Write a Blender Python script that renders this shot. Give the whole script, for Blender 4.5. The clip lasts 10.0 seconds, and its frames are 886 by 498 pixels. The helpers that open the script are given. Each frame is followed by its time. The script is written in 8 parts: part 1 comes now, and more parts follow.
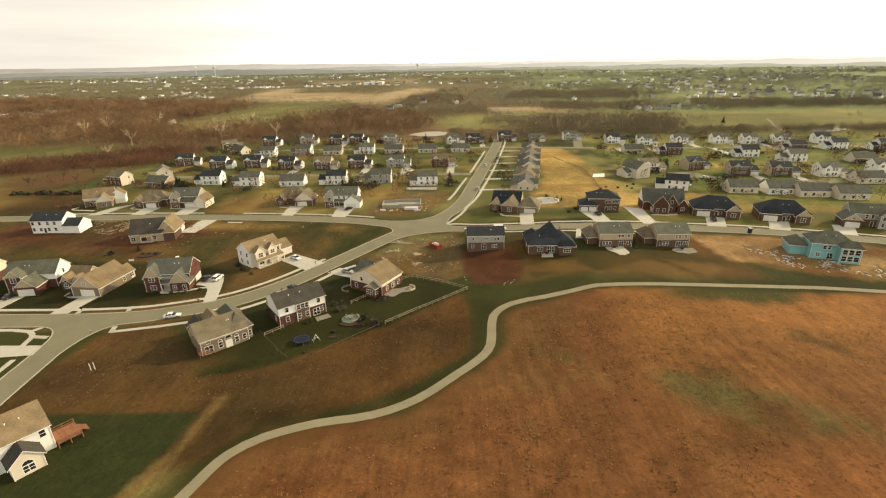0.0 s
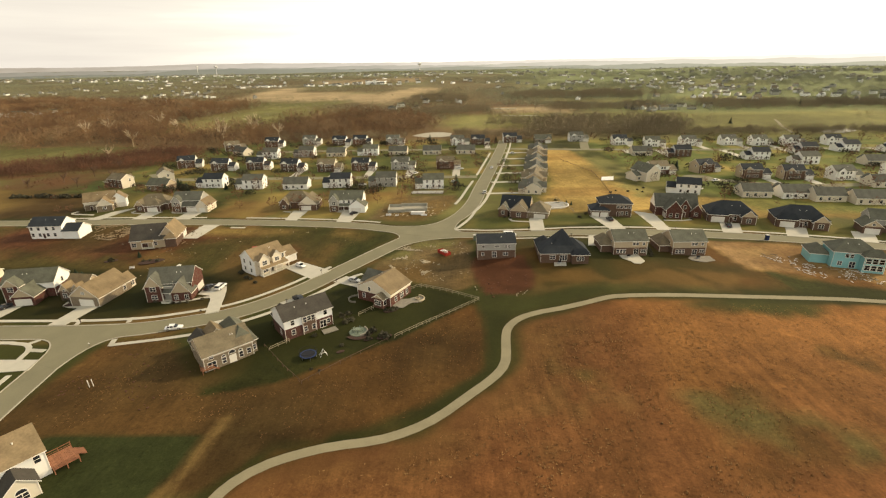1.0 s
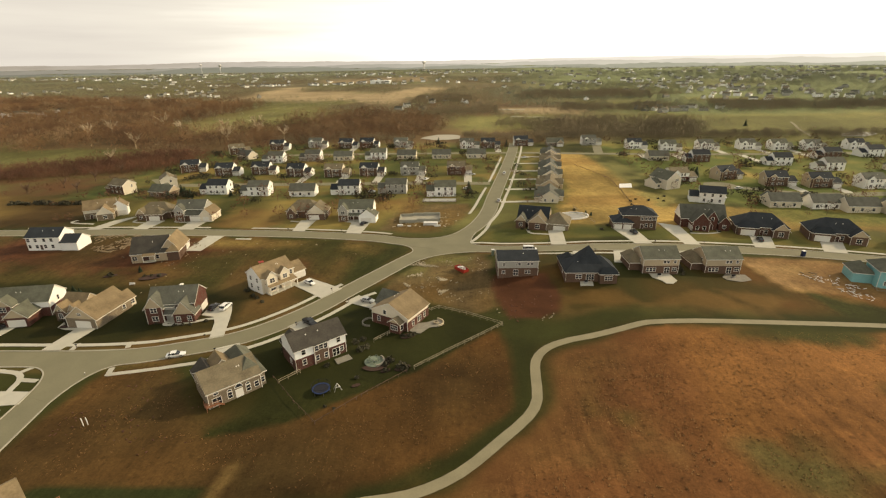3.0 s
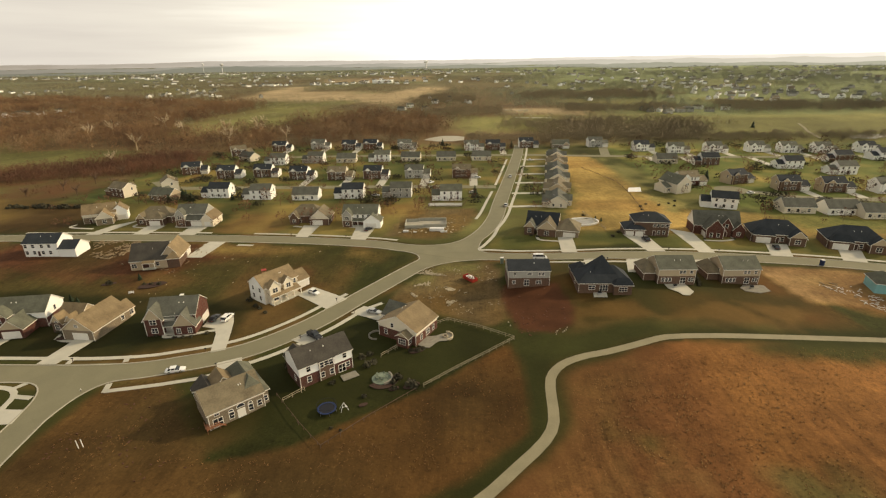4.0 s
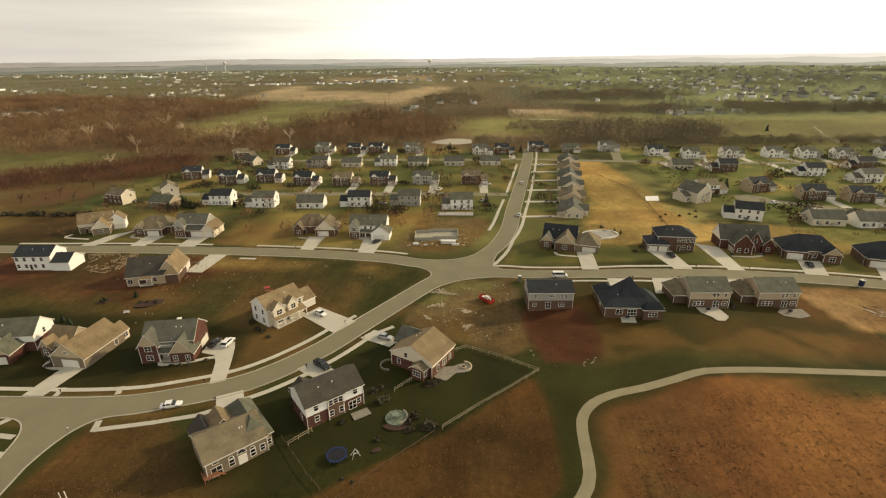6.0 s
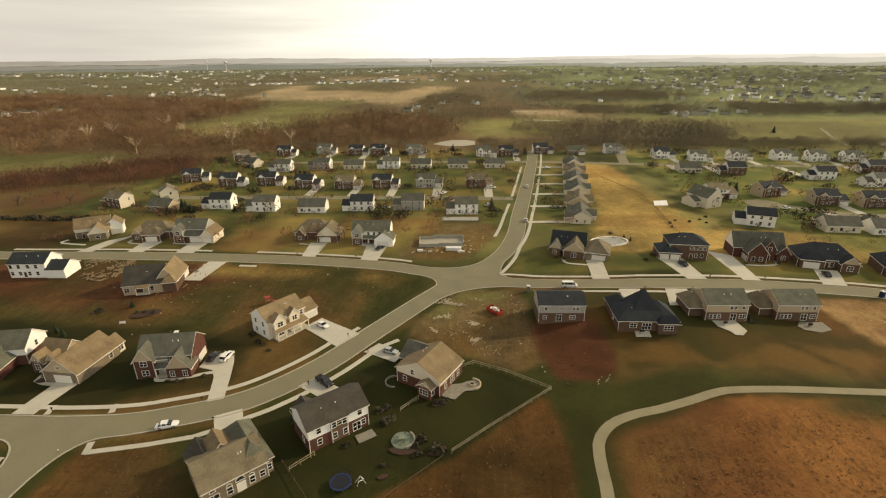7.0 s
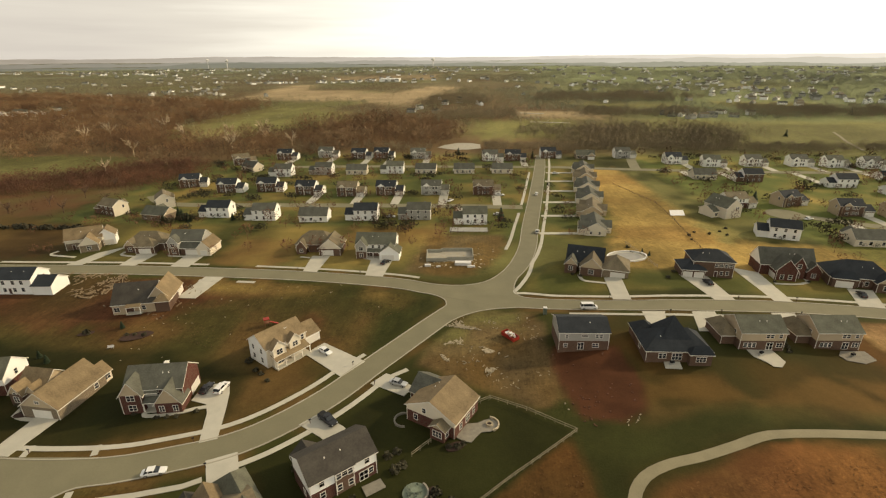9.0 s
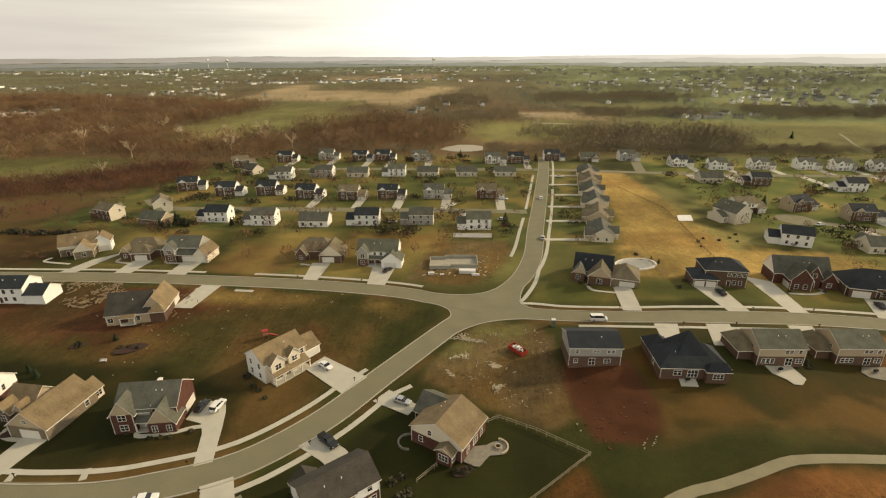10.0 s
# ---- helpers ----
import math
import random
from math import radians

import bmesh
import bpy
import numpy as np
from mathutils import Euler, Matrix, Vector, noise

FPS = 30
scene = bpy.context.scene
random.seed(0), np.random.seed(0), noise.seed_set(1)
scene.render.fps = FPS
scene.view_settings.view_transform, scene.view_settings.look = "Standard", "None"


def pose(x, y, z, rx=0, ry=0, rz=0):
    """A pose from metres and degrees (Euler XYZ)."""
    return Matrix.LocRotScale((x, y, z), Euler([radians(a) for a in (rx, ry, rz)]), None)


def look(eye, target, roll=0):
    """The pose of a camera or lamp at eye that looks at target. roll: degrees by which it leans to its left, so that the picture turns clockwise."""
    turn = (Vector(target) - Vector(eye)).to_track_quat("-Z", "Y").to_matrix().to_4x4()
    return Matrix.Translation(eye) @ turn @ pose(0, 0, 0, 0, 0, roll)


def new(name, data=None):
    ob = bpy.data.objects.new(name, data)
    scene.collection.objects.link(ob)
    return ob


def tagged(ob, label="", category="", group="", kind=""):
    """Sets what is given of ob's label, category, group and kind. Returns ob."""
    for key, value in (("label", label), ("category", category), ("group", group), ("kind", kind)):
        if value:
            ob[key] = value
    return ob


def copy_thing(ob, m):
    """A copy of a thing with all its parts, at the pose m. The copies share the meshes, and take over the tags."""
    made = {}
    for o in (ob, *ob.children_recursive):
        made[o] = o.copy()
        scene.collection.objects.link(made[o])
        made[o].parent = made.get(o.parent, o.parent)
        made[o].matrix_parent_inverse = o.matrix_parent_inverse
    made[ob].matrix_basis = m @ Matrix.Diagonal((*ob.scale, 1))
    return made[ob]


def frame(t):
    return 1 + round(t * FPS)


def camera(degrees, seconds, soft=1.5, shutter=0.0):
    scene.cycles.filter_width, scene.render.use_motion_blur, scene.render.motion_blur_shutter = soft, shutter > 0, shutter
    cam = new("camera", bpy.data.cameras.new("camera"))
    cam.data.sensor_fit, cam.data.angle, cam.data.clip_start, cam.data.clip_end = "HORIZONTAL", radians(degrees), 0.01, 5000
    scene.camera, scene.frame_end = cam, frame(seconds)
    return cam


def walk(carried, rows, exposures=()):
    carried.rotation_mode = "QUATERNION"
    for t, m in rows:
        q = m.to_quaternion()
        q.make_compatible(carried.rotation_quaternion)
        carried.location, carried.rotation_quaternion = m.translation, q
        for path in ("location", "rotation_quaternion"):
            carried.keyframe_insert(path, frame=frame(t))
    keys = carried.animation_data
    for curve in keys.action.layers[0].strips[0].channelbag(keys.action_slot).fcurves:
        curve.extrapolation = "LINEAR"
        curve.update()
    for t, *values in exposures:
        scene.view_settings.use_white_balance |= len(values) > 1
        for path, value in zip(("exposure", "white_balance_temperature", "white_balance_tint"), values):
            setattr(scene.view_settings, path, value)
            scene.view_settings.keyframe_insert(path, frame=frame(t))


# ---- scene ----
cam = camera(85.0, 10.0, soft=1.2)
PATH = [  # seconds, eye, yaw, pitch, roll in degrees
    (0.0, 10.92, 10.13, 67.76, 2.567, -21.107, -1.072),
    (0.5, 9.36, 13.04, 68.33, 2.640, -21.165, -1.073),
    (1.0, 7.84, 15.93, 68.91, 2.722, -21.217, -1.068),
    (1.5, 6.37, 18.81, 69.50, 2.809, -21.264, -1.058),
    (2.0, 4.94, 21.68, 70.09, 2.900, -21.308, -1.041),
    (2.5, 3.55, 24.55, 70.68, 2.990, -21.349, -1.019),
    (3.0, 2.20, 27.43, 71.27, 3.080, -21.389, -0.992),
    (3.5, 0.88, 30.32, 71.86, 3.166, -21.427, -0.960),
    (4.0, -0.40, 33.22, 72.44, 3.247, -21.466, -0.925),
    (4.5, -1.65, 36.14, 73.02, 3.322, -21.504, -0.886),
    (5.0, -2.87, 39.08, 73.59, 3.391, -21.542, -0.844),
    (5.5, -4.05, 42.03, 74.15, 3.452, -21.581, -0.800),
    (6.0, -5.20, 45.00, 74.69, 3.506, -21.620, -0.754),
    (6.5, -6.32, 47.98, 75.23, 3.552, -21.658, -0.708),
    (7.0, -7.40, 50.97, 75.75, 3.590, -21.695, -0.662),
    (7.5, -8.44, 53.96, 76.26, 3.622, -21.731, -0.616),
    (8.0, -9.45, 56.96, 76.76, 3.648, -21.765, -0.573),
    (8.5, -10.42, 59.95, 77.24, 3.669, -21.796, -0.532),
    (9.0, -11.34, 62.92, 77.70, 3.687, -21.822, -0.494),
    (9.5, -12.23, 65.87, 78.16, 3.703, -21.843, -0.461),
    (10.0, -13.06, 68.80, 78.59, 3.720, -21.856, -0.434),
]
rows = []
for t, x, y, z, yaw, pitch, roll in PATH:
    a, b = radians(yaw), radians(pitch)
    way = Vector((-math.sin(a) * math.cos(b), math.cos(a) * math.cos(b), math.sin(b)))
    eye = Vector((x, y, z))
    rows.append((t, look(eye, eye + 100 * way, roll)))
walk(cam, rows, exposures=[(0.0, -0.06, 7000, 6), (1.0, -0.12, 7000, 6), (2.5, -0.26, 7000, 6), (5.0, -0.41, 7000, 6), (10.0, -0.46, 7000, 6)])

# ---- world and sun ----
SUN_EL, SUN_AZ = 27.0, 67.0  # degrees up, and degrees from +y towards +x
world = bpy.data.worlds.new("sky")
scene.world = world
world.use_nodes = True
wn, wl = world.node_tree.nodes, world.node_tree.links
wn.clear()
w_out = wn.new("ShaderNodeOutputWorld")
w_bg = wn.new("ShaderNodeBackground")
w_sky = wn.new("ShaderNodeTexSky")
w_sky.sky_type, w_sky.sun_disc = "NISHITA", False
w_sky.sun_elevation, w_sky.sun_rotation = radians(SUN_EL), radians(SUN_AZ)
w_sky.dust_density, w_sky.ozone_density = 4.0, 1.0
w_scale = wn.new("ShaderNodeVectorMath")
w_scale.operation = "SCALE"
w_scale.inputs["Scale"].default_value = 0.07
wl.new(w_sky.outputs[0], w_scale.inputs[0])
w_tc = wn.new("ShaderNodeTexCoord")
w_sep = wn.new("ShaderNodeSeparateXYZ")
wl.new(w_tc.outputs["Generated"], w_sep.inputs[0])
# cloud sheet: streaks flattened towards the horizon
w_map = wn.new("ShaderNodeMapping")
w_map.inputs["Scale"].default_value = (1.3, 1.3, 19.0)
wl.new(w_tc.outputs["Generated"], w_map.inputs[0])
w_noise = wn.new("ShaderNodeTexNoise")
w_noise.inputs["Scale"].default_value = 1.7
w_noise.inputs["Detail"].default_value = 6
wl.new(w_map.outputs[0], w_noise.inputs[0])
# brighter towards the sun's side
w_side = wn.new("ShaderNodeMapRange")
w_side.inputs["From Min"].default_value, w_side.inputs["From Max"].default_value = -0.62, 0.2
wl.new(w_sep.outputs["X"], w_side.inputs["Value"])
w_sum = wn.new("ShaderNodeMath")
w_sum.operation = "MULTIPLY_ADD"
wl.new(w_noise.outputs["Fac"], w_sum.inputs[0])
w_sum.inputs[1].default_value = 0.75
wl.new(w_side.outputs[0], w_sum.inputs[2])
w_ramp = wn.new("ShaderNodeValToRGB")
w_ramp.color_ramp.elements[0].position, w_ramp.color_ramp.elements[0].color = 0.22, (0.90, 0.83, 0.795, 1)
w_ramp.color_ramp.elements[1].position, w_ramp.color_ramp.elements[1].color = 1.0, (1.75, 1.70, 1.58, 1)
e = w_ramp.color_ramp.elements.new(0.55)
e.color = (1.13, 1.06, 0.985, 1)
wl.new(w_sum.outputs[0], w_ramp.inputs[0])
w_mix = wn.new("ShaderNodeMix")
w_mix.data_type = "RGBA"
w_up = wn.new("ShaderNodeMapRange")  # the cloud sheet thins overhead
w_up.inputs["From Min"].default_value, w_up.inputs["From Max"].default_value = 0.08, 0.55
w_up.inputs["To Min"].default_value, w_up.inputs["To Max"].default_value = 0.98, 0.47
wl.new(w_sep.outputs["Z"], w_up.inputs["Value"])
wl.new(w_up.outputs[0], w_mix.inputs["Factor"])
wl.new(w_scale.outputs[0], w_mix.inputs[6])
wl.new(w_ramp.outputs[0], w_mix.inputs[7])
wl.new(w_mix.outputs[2], w_bg.inputs["Color"])
w_bg.inputs["Strength"].default_value = 1.0
wl.new(w_bg.outputs[0], w_out.inputs[0])

sun = new("sun", bpy.data.lights.new("sun", "SUN"))
sun.data.energy, sun.data.angle, sun.data.color = 4.2, radians(3.5), (1.0, 0.80, 0.55)
_a, _e = radians(SUN_AZ), radians(SUN_EL)
sun_way = Vector((math.sin(_a) * math.cos(_e), math.cos(_a) * math.cos(_e), math.sin(_e)))
sun.matrix_world = look(sun_way * 300, (0, 0, 0))

# ---- materials ----
def material(name, colour, rough=0.85, spread=0.18, scale=2.0, fine=14.0, metal=0.0, bump=0.25, tint=None, rows=0.0, vary=0.12, brick=False, spec=0.3):
    """Noise at two scales over a base colour; rows: height of courses that run level round the thing; brick: masonry with mortar."""
    m = bpy.data.materials.new(name)
    m.use_nodes = True
    n, l = m.node_tree.nodes, m.node_tree.links
    b = n["Principled BSDF"]
    b.inputs["Roughness"].default_value, b.inputs["Metallic"].default_value = rough, metal
    b.inputs["Specular IOR Level"].default_value = spec
    tc = n.new("ShaderNodeTexCoord")
    info = n.new("ShaderNodeObjectInfo")
    big, small = n.new("ShaderNodeTexNoise"), n.new("ShaderNodeTexNoise")
    big.inputs["Scale"].default_value, big.inputs["Detail"].default_value = 1.0 / scale, 3
    small.inputs["Scale"].default_value, small.inputs["Detail"].default_value = fine, 4
    l.new(tc.outputs["Object"], big.inputs["Vector"])
    l.new(tc.outputs["Object"], small.inputs["Vector"])
    c = Vector(colour)
    c2 = Vector(tint) if tint else c * (1 + 1.6 * spread)
    ramp = n.new("ShaderNodeValToRGB")
    ramp.color_ramp.elements[0].position, ramp.color_ramp.elements[1].position = 0.3, 0.7
    ramp.color_ramp.elements[0].color = (*(c * (1 - spread)), 1)
    ramp.color_ramp.elements[1].color = (*c2, 1)
    add = n.new("ShaderNodeMath")
    add.operation = "MULTIPLY_ADD"
    add.inputs[1].default_value = 0.6
    half = n.new("ShaderNodeMath")
    half.operation = "MULTIPLY"
    half.inputs[1].default_value = 0.4
    l.new(small.outputs["Fac"], half.inputs[0])
    l.new(big.outputs["Fac"], add.inputs[0])
    l.new(half.outputs[0], add.inputs[2])
    l.new(add.outputs[0], ramp.inputs[0])
    col, height = ramp.outputs[0], small.outputs["Fac"]
    if brick:
        sep, comb = n.new("ShaderNodeSeparateXYZ"), n.new("ShaderNodeCombineXYZ")
        s = n.new("ShaderNodeMath")
        l.new(tc.outputs["Object"], sep.inputs[0])
        l.new(sep.outputs["X"], s.inputs[0])
        l.new(sep.outputs["Y"], s.inputs[1])
        l.new(s.outputs[0], comb.inputs["X"])
        l.new(sep.outputs["Z"], comb.inputs["Y"])
        br = n.new("ShaderNodeTexBrick")
        br.inputs["Scale"].default_value = 1.0
        br.inputs["Brick Width"].default_value, br.inputs["Row Height"].default_value, br.inputs["Mortar Size"].default_value = 0.21, 0.075, 0.008
        br.inputs["Mortar"].default_value = (0.125, 0.088, 0.066, 1)
        l.new(comb.outputs[0], br.inputs["Vector"])
        l.new(col, br.inputs["Color1"])
        dark = n.new("ShaderNodeMix")
        dark.data_type, dark.blend_type = "RGBA", "MULTIPLY"
        dark.inputs["Factor"].default_value = 1.0
        dark.inputs[7].default_value = (0.68, 0.66, 0.66, 1)
        l.new(col, dark.inputs[6])
        l.new(dark.outputs[2], br.inputs["Color2"])
        col, height = br.outputs["Color"], br.outputs["Fac"]
    if rows:
        sep = n.new("ShaderNodeSeparateXYZ")
        l.new(tc.outputs["Object"], sep.inputs[0])
        k = n.new("ShaderNodeMath")
        k.operation = "DIVIDE"
        k.inputs[1].default_value = rows
        fr = n.new("ShaderNodeMath")
        fr.operation = "FRACT"
        l.new(sep.outputs["Z"], k.inputs[0])
        l.new(k.outputs[0], fr.inputs[0])
        height = fr.outputs[0]
    hsv = n.new("ShaderNodeHueSaturation")
    mr = n.new("ShaderNodeMapRange")
    mr.inputs["To Min"].default_value, mr.inputs["To Max"].default_value = 1 - vary, 1 + vary
    l.new(info.outputs["Random"], mr.inputs["Value"])
    l.new(mr.outputs[0], hsv.inputs["Value"])
    l.new(col, hsv.inputs["Color"])
    l.new(hsv.outputs[0], b.inputs["Base Color"])
    bp = n.new("ShaderNodeBump")
    bp.inputs["Strength"].default_value, bp.inputs["Distance"].default_value = bump, 0.03
    l.new(height, bp.inputs["Height"])
    l.new(bp.outputs[0], b.inputs["Normal"])
    return m


M = dict(
    asphalt=material("road_surface", (0.190, 0.174, 0.108), 0.9, 0.10, 7.0, 3.0, vary=0.0),
    concrete=material("pale_concrete", (0.45, 0.425, 0.35), 0.85, 0.09, 3.0, 6.0, vary=0.06),
    kerb=material("kerb_concrete", (0.36, 0.33, 0.26), 0.85, 0.12, 3.0, 6.0, vary=0.05),
    path=material("trail_asphalt", (0.24, 0.21, 0.13), 0.9, 0.12, 4.0, 4.0, vary=0.0),
    white=material("white_siding", (0.86, 0.85, 0.80), 0.6, 0.04, 3.0, 9.0, rows=0.15, vary=0.03),
    cream=material("cream_siding", (0.68, 0.61, 0.48), 0.65, 0.05, 3.0, 9.0, rows=0.15, vary=0.05),
    tan=material("tan_siding", (0.46, 0.37, 0.25), 0.65, 0.06, 3.0, 9.0, rows=0.15, vary=0.06),
    grey=material("grey_siding", (0.36, 0.35, 0.31), 0.65, 0.06, 3.0, 9.0, rows=0.15, vary=0.06),
    teal=material("turquoise_sheathing", (0.22, 0.46, 0.47), 0.55, 0.10, 2.0, 9.0, vary=0.03),
    red_brick=material("red_brick", (0.108, 0.034, 0.023), 0.9, 0.22, 2.0, 8.0, brick=True, vary=0.08),
    brown_brick=material("brown_brick", (0.145, 0.085, 0.055), 0.9, 0.2, 2.0, 8.0, brick=True, vary=0.08),
    tan_brick=material("tan_brick", (0.275, 0.225, 0.150), 0.9, 0.18, 2.0, 8.0, brick=True, vary=0.06),
    roof_black=material("charcoal_shingle", (0.023, 0.027, 0.031), 0.9, 0.30, 3.0, 2.6, rows=0.14, vary=0.1),
    roof_grey=material("grey_shingle", (0.092, 0.091, 0.071), 0.92, 0.30, 3.0, 2.6, rows=0.14, vary=0.12),
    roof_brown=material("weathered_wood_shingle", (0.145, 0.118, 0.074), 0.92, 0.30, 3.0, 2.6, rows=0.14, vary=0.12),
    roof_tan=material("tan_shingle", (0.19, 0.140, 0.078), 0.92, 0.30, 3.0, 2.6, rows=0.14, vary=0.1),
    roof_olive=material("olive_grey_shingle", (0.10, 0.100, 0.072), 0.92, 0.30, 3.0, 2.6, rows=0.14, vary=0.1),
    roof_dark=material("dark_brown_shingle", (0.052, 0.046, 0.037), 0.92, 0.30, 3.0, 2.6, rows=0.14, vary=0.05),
    trim=material("white_trim", (0.78, 0.74, 0.66), 0.5, 0.04, 3.0, 9.0, vary=0.03),
    door_white=material("white_garage_door", (0.72, 0.69, 0.62), 0.5, 0.05, 2.0, 8.0, rows=0.53, vary=0.04),
    door_dark=material("dark_door", (0.07, 0.035, 0.025), 0.4, 0.1, 1.0, 8.0),
    wood=material("red_brown_timber", (0.24, 0.105, 0.055), 0.8, 0.2, 1.0, 8.0),
    fence=material("weathered_fence_wood", (0.33, 0.28, 0.19), 0.85, 0.2, 1.0, 8.0),
    lumber=material("raw_lumber", (0.30, 0.22, 0.13), 0.85, 0.25, 1.0, 8.0, vary=0.4),
    stone=material("grey_paver", (0.22, 0.20, 0.16), 0.9, 0.2, 1.0, 6.0),
    mulch=material("dark_mulch", (0.05, 0.028, 0.02), 0.95, 0.3, 0.6, 9.0),
    rock=material("pale_rubble", (0.38, 0.32, 0.22), 0.9, 0.25, 1.0, 8.0, vary=0.3),
    clod=material("red_clay_clod", (0.115, 0.055, 0.032), 0.95, 0.25, 1.0, 8.0, vary=0.25),
    bark=material("bare_bark", (0.115, 0.075, 0.050), 0.95, 0.25, 2.0, 8.0, vary=0.25),
    pale_bark=material("sycamore_bark", (0.48, 0.38, 0.25), 0.9, 0.2, 2.0, 8.0, vary=0.1),
    twig=material("brown_twigs", (0.078, 0.044, 0.027), 0.95, 0.3, 60.0, 0.12, vary=0.2, tint=(0.29, 0.166, 0.076)),
    twig_pale=material("pale_brown_twigs", (0.13, 0.085, 0.050), 0.95, 0.3, 60.0, 0.12, vary=0.25, tint=(0.40, 0.265, 0.145)),
    twig_brush=material("dark_red_brush", (0.075, 0.040, 0.028), 0.95, 0.3, 40.0, 0.12, vary=0.25, tint=(0.19, 0.092, 0.052)),
    # distance haze put into the base colour of the far twigs
    twig_far=material("hazed_far_twigs", (0.30, 0.32, 0.19), 0.95, 0.22, 110.0, 0.3, vary=0.2, tint=(0.43, 0.43, 0.27)),
    twig_grey=material("grey_brown_twigs", (0.28, 0.215, 0.125), 0.95, 0.3, 60.0, 0.4, vary=0.12, tint=(0.39, 0.305, 0.17)),
    # lightened likewise for haze over the far western woods
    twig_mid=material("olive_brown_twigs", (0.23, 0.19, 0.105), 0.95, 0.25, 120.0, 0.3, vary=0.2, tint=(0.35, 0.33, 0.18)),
    needle=material("evergreen_needles", (0.028, 0.042, 0.020), 0.8, 0.3, 1.0, 6.0, vary=0.2),
    shrub=material("dark_shrub_leaves", (0.045, 0.040, 0.022), 0.8, 0.3, 0.6, 6.0, vary=0.3),
    car_white=material("white_car_paint", (0.78, 0.77, 0.74), 0.25, 0.02, 2.0, 5.0, vary=0.02, bump=0.0, spec=0.5),
    car_silver=material("silver_car_paint", (0.50, 0.50, 0.49), 0.28, 0.02, 2.0, 5.0, metal=0.5, vary=0.02, bump=0.0, spec=0.5),
    car_black=material("black_car_paint", (0.018, 0.018, 0.020), 0.2, 0.05, 2.0, 5.0, vary=0.02, bump=0.0, spec=0.5),
    rubber=material("tyre_rubber", (0.02, 0.02, 0.02), 0.9, 0.1, 1.0, 9.0),
    chrome=material("wheel_alloy", (0.55, 0.55, 0.56), 0.3, 0.05, 1.0, 9.0, metal=0.9),
    red=material("red_paint", (0.30, 0.032, 0.020), 0.5, 0.15, 1.0, 6.0),
    blue=material("blue_plastic", (0.012, 0.024, 0.075), 0.5, 0.1, 1.0, 6.0),
    mat_black=material("trampoline_mat", (0.015, 0.016, 0.022), 0.8, 0.1, 1.0, 6.0),
    canopy=material("green_grey_canopy", (0.16, 0.19, 0.14), 0.8, 0.15, 1.0, 6.0),
    pool=material("pool_cover", (0.34, 0.33, 0.30), 0.7, 0.1, 2.0, 5.0),
    tarp=material("white_tarp", (0.72, 0.70, 0.66), 0.6, 0.06, 1.0, 6.0, vary=0.15),
    rough_tuft=material("rough_tufts", (0.20, 0.108, 0.042), 0.95, 0.3, 6.0, 2.0, vary=0.1),
    straw_tuft=material("straw_tufts", (0.32, 0.18, 0.070), 0.95, 0.3, 6.0, 2.0, vary=0.1),
    dark_tuft=material("olive_tufts", (0.105, 0.066, 0.026), 0.95, 0.3, 6.0, 2.0, vary=0.1),
    block=material("concrete_block", (0.30, 0.29, 0.235), 0.9, 0.12, 1.5, 6.0, vary=0.05),
)


def glass(name, colour):
    m = bpy.data.materials.new(name)
    m.use_nodes = True
    n, l = m.node_tree.nodes, m.node_tree.links
    b = n["Principled BSDF"]
    b.inputs["Roughness"].default_value = 0.08
    b.inputs["Specular IOR Level"].default_value = 0.6
    info = n.new("ShaderNodeObjectInfo")
    ramp = n.new("ShaderNodeValToRGB")
    ramp.color_ramp.elements[0].color = (*colour, 1)
    ramp.color_ramp.elements[1].color = (colour[0] * 3, colour[1] * 3, colour[2] * 3, 1)
    l.new(info.outputs["Random"], ramp.inputs[0])
    l.new(ramp.outputs[0], b.inputs["Base Color"])
    return m


M["glass"] = glass("window_glass", (0.012, 0.013, 0.015))
M["car_glass"] = glass("car_glass", (0.010, 0.012, 0.014))


def soften(m, k):
    """Fine sprays scatter light much as a rounded crown does: lean their normals upwards and sunwards, which lightens
    and evens them.
    """
    n, l = m.node_tree.nodes, m.node_tree.links
    geo, sc, ad, nm = n.new("ShaderNodeNewGeometry"), n.new("ShaderNodeVectorMath"), n.new("ShaderNodeVectorMath"), n.new("ShaderNodeVectorMath")
    sc.operation, ad.operation, nm.operation = "SCALE", "ADD", "NORMALIZE"
    sc.inputs["Scale"].default_value = k
    ad.inputs[1].default_value = (0.25, 0, 0.8)
    l.new(geo.outputs["Normal"], sc.inputs[0])
    l.new(sc.outputs[0], ad.inputs[0])
    l.new(ad.outputs[0], nm.inputs[0])
    l.new(nm.outputs[0], n["Principled BSDF"].inputs["Normal"])


# the far twigs are evened most, so that they read as hazy
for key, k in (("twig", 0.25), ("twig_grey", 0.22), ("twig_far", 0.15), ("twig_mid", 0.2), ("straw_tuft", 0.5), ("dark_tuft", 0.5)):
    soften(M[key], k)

# ---- building helpers ----
def mesh_of(name, bm, *mats):
    me = bpy.data.meshes.new(name)
    bm.normal_update()
    bm.to_mesh(me)
    bm.free()
    for m in mats:
        me.materials.append(m)
    return me


def part(name, bm, mat, parent, label="", at=None):
    """Links a bmesh or a mesh as one object under a thing or a part."""
    me = mesh_of(name, bm, *(mat if isinstance(mat, (list, tuple)) else [mat])) if isinstance(bm, bmesh.types.BMesh) else bm
    ob = new(name, me)
    ob.parent = parent
    if at is not None:
        ob.matrix_basis = at
    return tagged(ob, label) if label else ob


